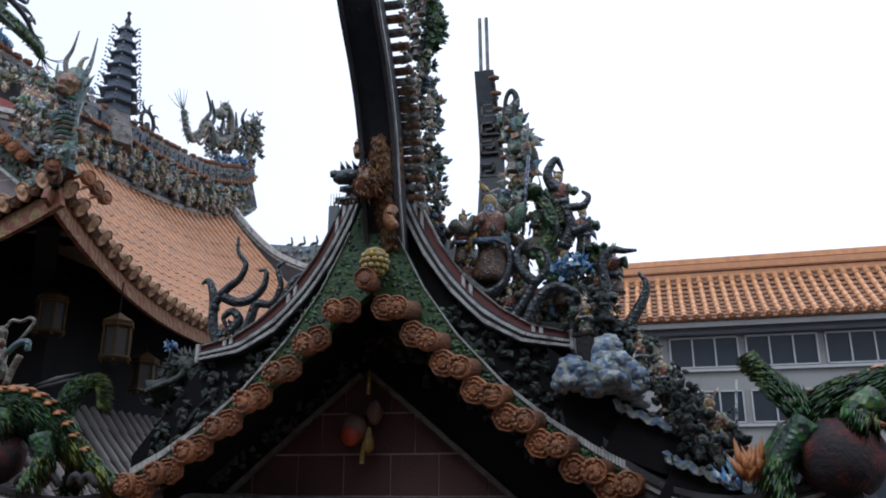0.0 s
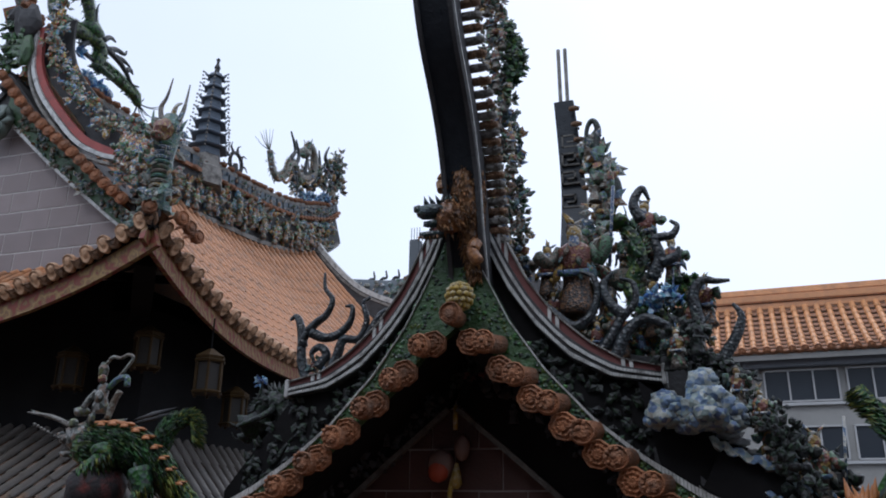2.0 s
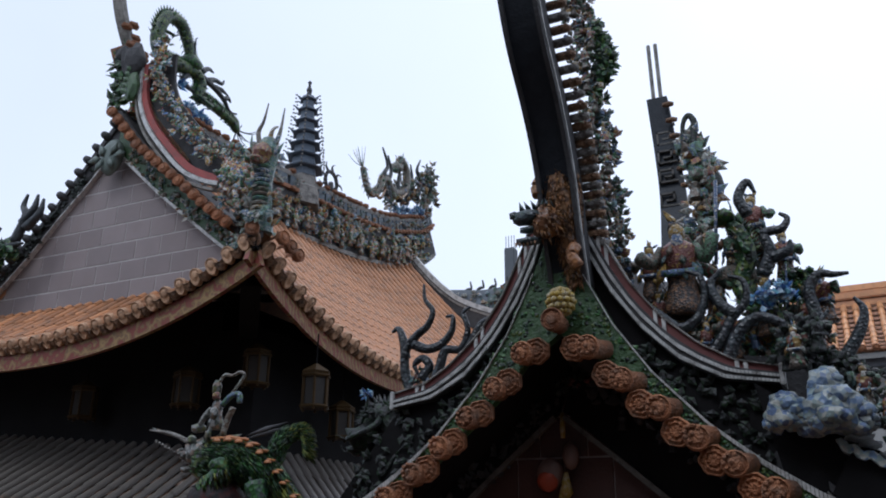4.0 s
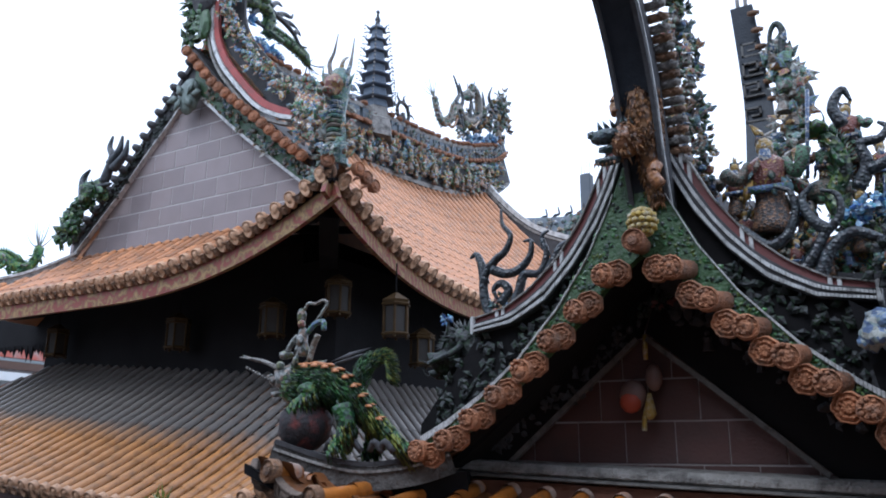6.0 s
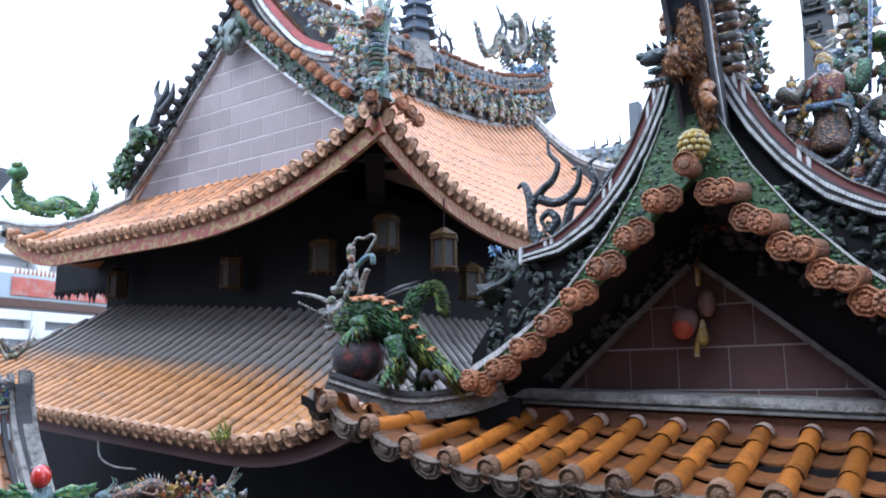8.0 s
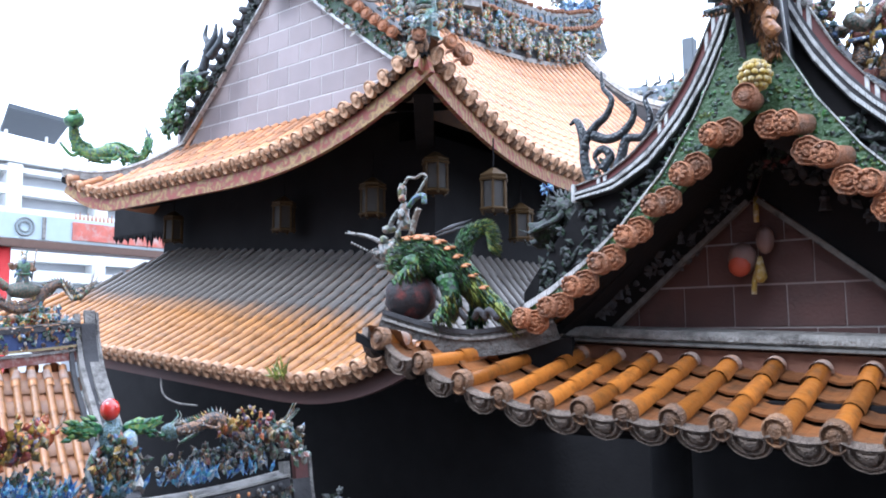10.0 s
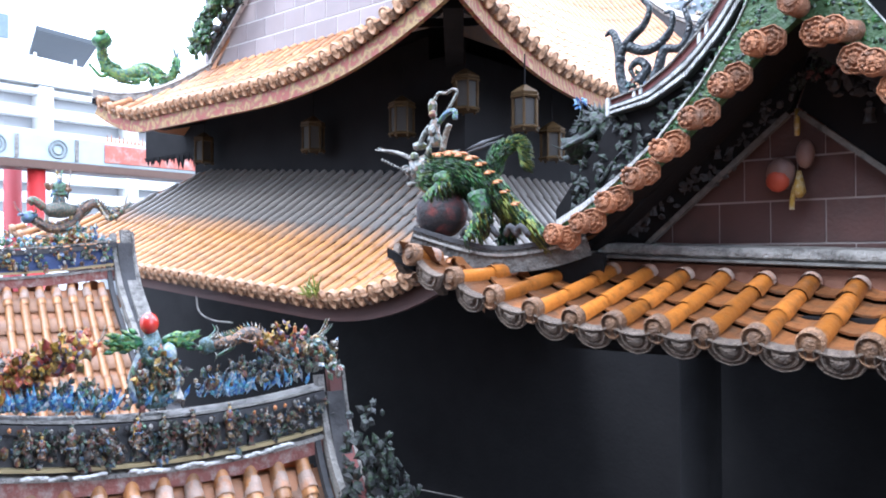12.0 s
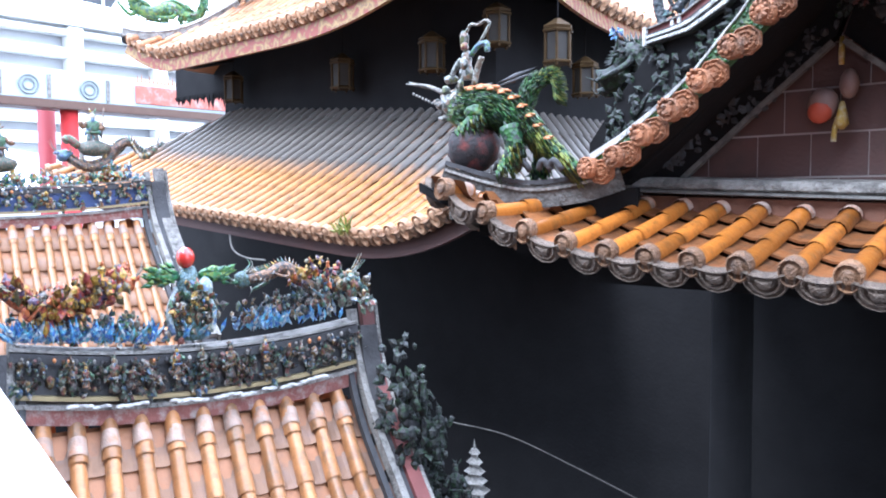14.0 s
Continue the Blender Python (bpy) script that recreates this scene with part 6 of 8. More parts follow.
for k in range(30):
    y = 9.2 + 0.3 * k + rq.uniform(-0.13, 0.13)
    z = lerp(TOPL, y)
    figure((HX + 0.26, y, z - 1.32 + rq.uniform(-0.03, 0.2)), rq.uniform(0.34, 0.58), rq, "porcelain figures on the hall ridge", BRIGHT, 90 + rq.uniform(-30, 30))


def dragon(name, path, r, m, label, group="", legs=4, seed=1, side=(1, 0, 0), trim=None):
    """A ceramic dragon as one plain mesh: tapering body, crest, clawed legs, horned head."""
    rq = random.Random(seed)
    g, w = bmesh.new(), bmesh.new()
    P = smooth_path(path, 8)
    n = len(P)
    tube(g, P, r, lambda f: 0.45 + 0.75 * math.sin(math.pi * min(1, 0.15 + f * 0.95)) ** 0.8, 9)
    side = Vector(side).normalized()
    for i in range(1, n - 1, 1):
        t = (P[i + 1] - P[i - 1]).normalized()
        up = side.cross(t).normalized()
        if up.z < 0:
            up = -up
        spike(g, P[i] + up * r * 0.8, up * r * 1.3 + t * r * -0.6, r * 0.35)
        blob(g, P[i], r * 0.9, 1, 1, 1, 1)
        for q in range(3):
            v = Vector((rq.gauss(0, 1), rq.gauss(0, 1), rq.gauss(0, 1))).normalized()
            leaf(w if q == 2 else g, P[i] + v * r * 0.7, v * r * 0.9 - t * r * 0.9, r * 0.3, v)
    h = P[0]
    t = (P[0] - P[2]).normalized()
    blob(g, h + t * r, r * 1.6, 1.1, 1.1, 0.9, 2, 0.7, seed)
    blob(g, h + t * r * 2.6 - Vector((0, 0, r * 0.1)), r * 0.95, 1.2, 1.2, 0.6, 1, 0.3, seed)
    blob(g, h + t * r * 2.2 - Vector((0, 0, r * 0.9)), r * 0.5, 1.3, 1.3, 0.4, 1)
    for s in (-1, 1):
        tube(w, smooth_path([h + t * r + side * s * r * 0.6 + Vector((0, 0, r)), h - t * r * 0.8 + side * s * r + Vector((0, 0, 2.3 * r)), h - t * r * 0.4 + side * s * r * 1.3 + Vector((0, 0, 3.4 * r))], 4), r * 0.22, lambda f: 1.1 - 0.8 * f, 5)
        tube(w, smooth_path([h + t * r * 2.6 + side * s * r * 0.5, h + t * r * 4.0 + side * s * r + Vector((0, 0, 0.8 * r)), h + t * r * 4.6 + side * s * r * 1.4 + Vector((0, 0, 2.0 * r))], 4), r * 0.12, lambda f: 1.1 - 0.8 * f, 4)
    for k in range(22):
        spike(w, h - t * r * 0.3 + Vector((0, 0, rq.uniform(-1, 1) * r)), -t * r * 1.8 + Vector((rq.uniform(-1, 1), rq.uniform(-1, 1), rq.uniform(-0.4, 1.4))) * r, r * 0.25)
    for k in range(legs):
        i = int(n * (0.22 + 0.55 * k / max(1, legs - 1)))
        s = 1 if k % 2 else -1
        a = P[i]
        kn = a + side * s * r * 1.5 + Vector((0, 0, -r * 1.5))
        ft = kn + (P[max(0, i - 4)] - a).normalized() * r * 3.4 + Vector((0, 0, r * (1.2 if k % 2 else -0.8)))
        tube(g, smooth_path([a, kn, ft], 4), r * 0.42, lambda f: 1.2 - 0.6 * f, 6)
        for c in range(4):
            spike(w, ft, Vector((rq.uniform(-1, 1), rq.uniform(-1, 1), rq.uniform(-0.6, 0.6))).normalized() * r * 1.4, r * 0.16)
    e = P[-1]
    te = (P[-1] - P[-3]).normalized()
    for k in range(8):
        d = (te + Vector((rq.uniform(-0.7, 0.7), rq.uniform(-0.7, 0.7), rq.uniform(-0.5, 0.8)))).normalized()
        tube(w, smooth_path([e, e + d * r * 2.5, e + d * r * 4.5 + Vector((0, 0, r))], 3), r * 0.14, lambda f: 1.1 - 0.8 * f, 4)
    return statue(name, [(g, m), (w, trim or MUTED)], label, "statue", group)


dragon("ridge_dragon", [(HX, 9.32, 8.2), (HX, 9.22, 8.45), (HX, 9.0, 8.72), (HX, 8.65, 8.65), (HX, 8.5, 8.2), (HX, 8.66, 7.86), (HX, 9.05, 7.9), (HX, 9.45, 7.98), (HX, 9.66, 7.83), (HX, 9.62, 7.55), (HX, 9.85, 7.58), (HX, 10.2, 7.56), (HX, 10.56, 7.52), (HX, 10.75, 7.42)], 0.105, GREENDARK, "green ceramic dragon arching on the hall ridge end", "ridge dragons", seed=3, trim=DARKSCALE)
dragon("ridge_dragon", [(HX, 17.3, 9.55), (HX, 17.5, 9.75), (HX, 17.75, 9.55), (HX, 17.75, 9.1), (HX, 17.4, 8.75), (HX, 16.95, 8.65), (HX, 16.7, 8.85), (HX, 16.45, 8.75), (HX, 16.3, 8.4), (HX, 15.95, 8.15), (HX, 15.65, 8.3), (HX, 15.45, 8.7)], 0.1, MUTED, "green ceramic dragon at the far end of the ridge", "ridge dragons", seed=5)
crest("ridge_end_flame", [(HX, 18.9, 8.7), (HX, 19.2, 9.4), (HX, 19.2, 10.0)], 60, 0.16, random.Random(61), (0.1, 0.22, 0.25), MUTED, "weathered porcelain flames at the ridge end", (1, 0, 0))
crest("ridge_end_wave", [(HX, 17.2, 8.2), (HX, 18.0, 8.5), (HX, 18.6, 8.7)], 60, 0.12, random.Random(62), (0.12, 0.2, 0.1), BLUES, "blue porcelain waves under the ridge dragon", (1, 0, 0))
crest("ridge_end_wave", [(HX, 8.6, 7.4), (HX, 9.2, 7.2), (HX, 9.9, 7.1)], 70, 0.12, random.Random(63), (0.14, 0.2, 0.12), BLUES, "blue and white porcelain waves under the ridge dragon", (1, 0, 0))
crest("ridge_end_relief", [(HX, 8.15, 7.35), (HX + 0.05, 8.3, 6.9), (HX + 0.1, 8.5, 6.5), (HX + 0.15, 8.5, 6.2)], 120, 0.12, random.Random(64), (0.16, 0.14, 0.14), MIXED, "mixed porcelain reliefs under the hall ridge end")
crest("ridge_end_leaf", [(HX - 0.05, 7.85, 7.5), (HX - 0.05, 7.9, 7.0), (HX, 7.9, 6.5)], 50, 0.12, random.Random(65), (0.09, 0.05, 0.14), GREENDARK, "green porcelain leaves at the hall ridge end")
crest("far_dragon_relief", [(HX, 16.6, 8.3), (HX, 17.4, 8.7), (HX, 18.2, 9.2), (HX, 18.8, 9.6), (HX, 19.1, 10.1)], 130, 0.12, random.Random(66), (0.1, 0.3, 0.3), MIXED, "mixed porcelain figures and flames round the far dragon", (1, 0, 0))
scrolls("dragon_claw", [[(HX, 9.7, 8.0), (HX, 10.05, 7.95), (HX, 10.3, 7.85), (HX, 10.5, 7.7), (HX, 10.7, 7.75)], [(HX, 9.65, 8.1), (HX, 9.8, 8.25), (HX, 9.95, 8.25)], [(HX, 9.8, 8.0), (HX, 10.0, 8.12), (HX, 10.2, 8.15), (HX, 10.25, 8.25)], [(HX, 10.0, 7.97), (HX, 10.2, 8.02), (HX, 10.4, 8.0)], [(HX, 9.3, 7.85), (HX, 9.2, 7.65), (HX, 9.45, 7.6), (HX, 9.6, 7.65)], [(HX, 10.3, 7.85), (HX, 10.4, 7.95), (HX, 10.5, 7.9)]], 0.05, "dark curling claws and spines of the ridge dragon")
scrolls("flame_ornament", [[(HX, 18.8, 9.0), (HX, 19.2, 9.4), (HX, 19.1, 9.8), (HX, 19.3, 10.4)], [(HX, 18.4, 9.0), (HX, 18.6, 9.6), (HX, 18.4, 9.9), (HX, 18.6, 10.3)], [(HX, 17.8, 8.6), (HX, 17.9, 9.3), (HX, 18.1, 9.5), (HX, 18.0, 9.9)], [(HX, 16.7, 8.4), (HX, 16.5, 8.9), (HX, 16.7, 9.3), (HX, 16.4, 9.7)], [(HX, 16.9, 8.3), (HX, 16.75, 8.8), (HX, 16.9, 9.2), (HX, 16.7, 9.6)], [(HX, 17.4, 8.5), (HX, 17.3, 9.0), (HX, 17.4, 9.5)]], 0.07, "dark flame scrolls at the far ridge end")
dragon("corner_dragon", [(-2.86, 4.78, 0.7), (-2.78, 4.78, 0.8), (-2.68, 4.8, 0.72), (-2.66, 4.8, 0.54), (-2.76, 4.8, 0.4), (-2.88, 4.8, 0.28), (-2.92, 4.8, 0.12)], 0.062, SOOTSCALE, "sooty green ceramic dragon coiled beside the gable", "gable dragons", seed=22, side=(0, 1, 0), trim=SOOTSCALE)
crest("blossom_ornament", [(-2.88, 4.76, 0.88), (-2.84, 4.76, 0.95)], 7, 0.03, random.Random(14), (0.03, 0.02, 0.03), BLUES, "blue porcelain blossom above the corner dragon")
dragon("gable_dragon", [(-0.42, 5.05, 1.9), (-0.36, 5.05, 1.82), (-0.33, 5.05, 1.66), (-0.4, 5.05, 1.5), (-0.34, 5.0, 1.36), (-0.22, 5.0, 1.28), (-0.16, 5.0, 1.12), (-0.22, 5.0, 1.0)], 0.045, GREENDARK, "dark green ceramic dragon winding among the warriors", "gable dragons", seed=21, side=(0, 1, 0))
# pagoda finial on the ridge
pg = thing("pagoda_ornament", "grey-blue seven-tiered miniature pagoda on the ridge", "pagoda", at=(HX, 13.0, 7.05))
for k in range(7):
    r = 0.40 - 0.036 * k
    z = 0.3 + 0.29 * k
    bm = bmesh.new()
    lathe(bm, (0, 0, z), ((r * 0.78, 0), (r * 0.76, 0.16)), 6)
    body = part("tier", bm, mat("slate_blue_glaze", (0.09, 0.115, 0.15), 0.5, 0.4, 9, 0.5, 30) if k == 0 else body.data.materials[0], pg)
    bm = bmesh.new()
    lathe(bm, (0, 0, z + 0.15), ((r * 1.12, 0.03), (r * 1.15, 0.05), (r * 0.9, 0.08), (r * 0.7, 0.14)), 6)
    for j in range(6):
        a = math.pi * j / 3
        spike(bm, (r * 1.05 * math.cos(a), r * 1.05 * math.sin(a), z + 0.18), (0.12 * math.cos(a), 0.12 * math.sin(a), 0.09), 0.035)
    part("tier_roof", bm, body.data.materials[0], body)
    bm = bmesh.new()
    for j in range(6):
        a = math.pi * j / 3
        for q in range(3):
            blob(bm, ((r * 1.05 + 0.11) * math.cos(a), (r * 1.05 + 0.11) * math.sin(a), z + 0.24 - 0.09 * q), 0.024, 1, 1, 1, 1)
    part("eave_bead", bm, STONE, body, kind="stuff")
bm = bmesh.new()
lathe(bm, (0, 0, 0), ((0.44, -0.4), (0.40, 0.0), (0.34, 0.05), (0.3, 0.3)), 6)
part("base", bm, STONE, pg)
bm = bmesh.new()
lathe(bm, (0, 0, 2.3), ((0.1, 0), (0.05, 0.12), (0.07, 0.2), (0.03, 0.3), (0.03, 0.36), (0.05, 0.4), (0.02, 0.44)), 8)
part("finial", bm, DARKSTONE, pg)
# flaming sun wheel
bm = bmesh.new()
ring = [(HX, 14.09 + 0.24 * math.cos(a), 7.72 + 0.24 * math.sin(a)) for a in [2 * math.pi * k / 20 for k in range(21)]]
tube(bm, ring, 0.045, n=6)
for k in range(9):
    a = 2 * math.pi * k / 9
    c, s2 = math.cos(a), math.sin(a)
    tube(bm, smooth_path([(HX, 14.09 + 0.24 * c, 7.72 + 0.24 * s2), (HX, 14.09 + 0.38 * c - 0.05 * s2, 7.72 + 0.38 * s2 + 0.05 * c), (HX, 14.09 + 0.5 * c + 0.05 * s2, 7.72 + 0.5 * s2 - 0.03 * c)], 3), 0.035, lambda f: 1.1 - 0.9 * f, 5)
lathe(bm, (HX, 14.09, 7.2), ((0.14, 0), (0.1, 0.3), (0.06, 0.5)), 6)
tagged(add_mesh("sun_wheel_ornament", bm, DARKSTONE, smooth=True), "dark flaming ring ornament on the hall ridge", "ornament")
# hip ridge and its tall beast at the front corner
hp = thing("hip_ridge", "curved hall hip ridge with clay rolls and reliefs", "roof ridge", "hip ridges of the hall")
P = [tuple(h_up.at(3.9 - 1.28 * f, 1.3 * f) + Vector((0, 0, 0.06))) for f in (0, 0.25, 0.5, 0.75)] + [(-6.6, 8.0, 3.75), (-6.95, 8.05, 4.1)]
bm = bmesh.new()
ribbon(bm, smooth_path(P, 5), [(-0.08, -0.1), (0.08, -0.1), (0.08, 0.1), (-0.08, 0.1)])
part("ridge_core", bm, DARKSTONE, hp)
bm = bmesh.new()
jumble(bm, [(a, b - 0.05, c + 0.12) for a, b, c in P], 120, 0.09, random.Random(70), (0.16, 0.12, 0.14))
part("porcelain_relief", bm, MUTED, hp)
me_tip = barrel_mesh("clay_roll", 0.075, 0.16, CLAY)
for x, y, z, rz in ((-5.5, 6.56, 3.2, 40), (-5.3, 6.86, 3.16, 76), (-5.36, 7.1, 3.14, 80), (-5.42, 7.34, 3.12, 82)):
    m = pose(x, y, z, 0, 0, rz)
    place("clay_roll", me_tip, hp, m)
    place("clay_disc", me_vdisc, hp, m @ pose(0, -0.02, 0))
bm = bmesh.new()
rq = random.Random(71)
lathe(bm, (-5.3, 6.4, 3.1), ((0.2, 0), (0.15, 0.3), (0.12, 0.6), (0.17, 0.85), (0.2, 1.0), (0.1, 1.15)), 10, 1, 0.8)
for k in range(11):
    lathe(bm, (-5.3, 6.34, 3.3 + 0.055 * k), ((0.15, 0), (0.17, 0.02), (0.13, 0.045)), 10, 0.8, 0.8)
for k in range(70):
    a = rq.uniform(0, 6.28)
    leaf(bm, (-5.3 + 0.14 * math.cos(a), 6.4 + 0.12 * math.sin(a), 3.1 + rq.uniform(0, 1.1)), (0.18 * math.cos(a), 0.16 * math.sin(a), rq.uniform(-0.2, 0.15)), 0.05, (0, -1, 0.2))
blob(bm, (-5.3, 6.28, 4.02), 0.15, 1, 1.1, 1, 2, 0.4)
blob(bm, (-5.3, 6.16, 3.92), 0.09, 1, 1.2, 0.6, 2, 0.3)
for c in ([(-5.4, 6.4, 4.1), (-5.5, 6.4, 4.35), (-5.42, 6.4, 4.5), (-5.36, 6.4, 4.72)], [(-5.2, 6.4, 4.1), (-5.1, 6.4, 4.3), (-5.05, 6.4, 4.6)], [(-5.45, 6.4, 4.1), (-5.6, 6.4, 4.2), (-5.62, 6.4, 4.35)], [(-5.3, 6.4, 4.15), (-5.24, 6.4, 4.35), (-5.14, 6.4, 4.38)]):
    tube(bm, smooth_path(c, 5), 0.045, lambda f: 1.1 - 0.9 * f, 6)
corner_beast = tagged(add_mesh("corner_beast", bm, MUTED), "grey horned ceramic beast rearing at the hall corner", "statue")
corner_beast.matrix_basis = pose(-5.53, 6.74, -0.04) @ Matrix.Diagonal((0.8, 0.8, 1.05, 1)) @ pose(5.3, -6.4, 0)
crest("corner_flower_relief", [(-6.9, 7.8, 4.5), (-6.5, 7.5, 4.35), (-6.1, 7.2, 4.1), (-5.8, 6.9, 3.8)], 190, 0.1, random.Random(72), (0.16, 0.15, 0.3), BRIGHT, "bright porcelain flowers and figures at the hall corner")
for k in range(7):
    figure((-6.9 + 0.19 * k, 7.6 - 0.13 * k, 4.35 - 0.12 * k), 0.5, rq, "figures at the hall corner", BRIGHT, rq.uniform(-30, 30))
# left-hand verge trees and corner dragon
crest("verge_rock_tree", [(-12.05, 7.75, 3.5), (-11.85, 7.75, 3.8), (-11.6, 7.75, 4.1), (-11.25, 7.75, 4.2)], 110, 0.12, random.Random(73), (0.14, 0.1, 0.14), GREENDARK, "dark green porcelain rock and tree group on the verge")
scrolls("branch_ornament", [[(-11.18, 7.75, 4.32), (-11.03, 7.75, 4.72), (-11.13, 7.75, 4.92), (-11.08, 7.75, 5.12)], [(-11.08, 7.75, 4.62), (-10.88, 7.75, 4.82), (-10.83, 7.75, 5.07)], [(-10.98, 7.75, 4.52), (-10.73, 7.75, 4.72), (-10.68, 7.75, 4.97)], [(-11.68, 7.75, 4.12), (-11.73, 7.75, 4.47), (-11.58, 7.75, 4.62)], [(-11.38, 7.75, 4.22), (-11.18, 7.75, 4.27), (-10.98, 7.75, 4.27)]], 0.07, "dark branching ornament on the gable verge")
dragon("corner_dragon", [(-13.6, 6.84, 3.62), (-13.68, 6.9, 3.45), (-13.66, 7.02, 3.25), (-13.55, 7.2, 3.16), (-13.45, 7.4, 3.24), (-13.33, 7.55, 3.26), (-13.2, 7.7, 3.14), (-13.1, 7.82, 3.14), (-13.05, 7.92, 3.3), (-13.1, 7.98, 3.5)], 0.1, GREENS, "green ceramic dragon on the hall's eave corner", "corner dragons", seed=8, side=(0, 1, 0))
crest("dragon_scale_relief", [(-13.66, 6.95, 3.3), (-13.5, 7.25, 3.12), (-13.3, 7.55, 3.15), (-13.1, 7.85, 3.05)], 60, 0.07, random.Random(76), (0.06, 0.06, 0.1), GREENS, "green and yellow porcelain claws and waves under the corner dragon")
hp2 = thing("hip_ridge", "white-edged curved hip ridge at the far eave corner", "roof ridge", "hip ridges of the hall")
bm = bmesh.new()
ribbon(bm, [h_up.at(-3.9 + 1.28 * k / 12, 1.3 * k / 12) + Vector((0, 0, 0.03)) for k in range(13)], [(-0.05, -0.06), (0.05, -0.06), (0.05, 0.08), (-0.05, 0.08)])
part("ridge_core", bm, STONE, hp2)
bm = bmesh.new()
ribbon(bm, [h_up.at(-3.9 + 1.28 * k / 12, 1.3 * k / 12) + Vector((0, 0, 0.12)) for k in range(13)], [(-0.07, -0.02), (0.07, -0.02), (0.07, 0.02), (-0.07, 0.02)])
part("white_edge", bm, WHITE, hp2)
# far gable verge of the right slope
fv = thing("descending_ridge", "white-edged far gable ridge with clay rolls", "roof ridge", "descending ridges of the hall")
FD = [(x, 17.9, z) for x, z in ((-9.62, 7.9), (-9.45, 7.2), (-8.96, 6.56), (-8.4, 6.0), (-7.87, 5.62), (-7.0, 5.25), (-6.3, 5.12))]
for nm, m, off, w, h in (("white_moulding", WHITE, 0.0, 0.1, 0.06), ("ridge_core", DARKSTONE, -0.3, 0.08, 0.25), ("grey_moulding", STONE, -0.12, 0.1, 0.03)):
    bm = bmesh.new()
    ribbon(bm, [p + Vector((0.5 * off, 0, 0.85 * off)) for p in smooth_path(FD, 5)], [(-w, -h), (w, -h), (w, h), (-w, h)], side=(0, 1, 0))
    part(nm, bm, m, fv)
# lanterns under the eaves
for k, (x, y, z) in enumerate(((-5.58, 8.1, 1.42), (-6.5, 8.1, 1.76), (-7.62, 8.1, 1.56), (-9.48, 8.1, 1.5), (-12.4, 8.1, 1.56), (-6.2, 9.7, 1.25))):
    if k == 0:
        lan = thing("palace_lantern", "hexagonal gilt-framed hanging palace lantern under the eaves", "lantern", "hall lanterns", (x, y, z))
        bm = bmesh.new()
        lathe(bm, (0, 0, 0.05), ((0.15, 0), (0.15, 0.36)), 6)
        part("panel", bm, PAPER, lan)
        for j in range(6):
            a = math.pi * j / 3
            bm = bmesh.new()
            tube(bm, [(0.16 * math.cos(a), 0.16 * math.sin(a), 0.0), (0.16 * math.cos(a), 0.16 * math.sin(a), 0.44)], 0.018, n=6)
            part("frame_post", bm, LATTICE, lan)
        for z0 in (0.03, 0.4):
            bm = bmesh.new()
            lathe(bm, (0, 0, z0), ((0.19, 0), (0.2, 0.02), (0.17, 0.04)), 6)
            part("frame_ring", bm, LATTICE, lan)
        bm = bmesh.new()
        lathe(bm, (0, 0, 0.44), ((0.18, 0), (0.19, 0.03), (0.09, 0.09), (0.03, 0.13)), 6)
        part("canopy", bm, LATTICE, lan)
        bm = bmesh.new()
        tube(bm, [(0, 0, 0.58), (0, 0, 0.95)], 0.01, n=5)
        part("cord", bm, WALLDARK, lan)
    else:
        copy_thing(lan, pose(x, y, z, 0, 0, 20 * k))

BEFORE = set(bpy.data.objects)
# ---- neighbouring side roofs with ridges running away from the gallery ----


TILE_WORN = mat("worn_orange_tile", (0.36, 0.165, 0.06), 0.42, 0.35, 11, 0.35, 30, dirt=(0.13, 0.08, 0.045), dirt_amt=0.8, dscale=8, obj_var=0.3, coat=0.1)


def side_roof(nm, x, y0, y1, ztop, hgt, k, label, single, sag):
    ro = thing(nm, label, "temple roof", "side roofs")
    mid, half = (y0 + y1) / 2, (y1 - y0) / 2
    curve = [(x, mid + half * a, ztop + sag * (a * a - 1)) for a in (-1, -0.66, -0.33, 0, 0.33, 0.66, 1)]
    s = Slope((x + 1.6 * k, mid, ztop - sag - hgt - 1.45 * k), EY, -EX, half * 0.97, 1.55 * k, 1.4 * k, 0.2)
    bm = bmesh.new()
    deck(bm, s, 0.08)
    part("roof_deck", bm, PAN_PALE, ro)
    tile_roof(ro, s, 0.24 if single else 0.168, 0.27, 0.066 if single else 0.045, (TILE_WORN, PAN_MAUVE, CLAY, CLAY), single, lumps=True)
    s2 = Slope((x - 1.6 * k, mid, ztop - sag - hgt - 1.45 * k), -EY, EX, half * 0.97, 1.55 * k, 1.4 * k, 0.2)
    bm = bmesh.new()
    deck(bm, s2, 0.08)
    part("roof_deck", bm, PAN_PALE, ro)
    tile_roof(ro, s2, 0.232, 0.27, 0.066, (TILE_PALE, PAN_PALE, CLAY, CLAY), 0)
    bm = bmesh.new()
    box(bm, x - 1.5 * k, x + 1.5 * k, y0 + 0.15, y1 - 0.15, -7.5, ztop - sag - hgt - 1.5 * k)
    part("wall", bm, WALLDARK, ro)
    return ro, curve


FS = 1.14
f_roof, f_curve = side_roof("side_roof", -4.6 * FS, 1.45 * FS, 3.9 * FS, -0.93 * FS, 0.38, 1.0, "orange tiled side roof with porcelain ridge", 250, 0.10)
g_roof, g_curve = side_roof("side_roof", -9.5, 1.2, 4.9, 0.12, 0.36, 1.0, "orange tiled rear side roof with blue frieze ridge", 0, 0.12)


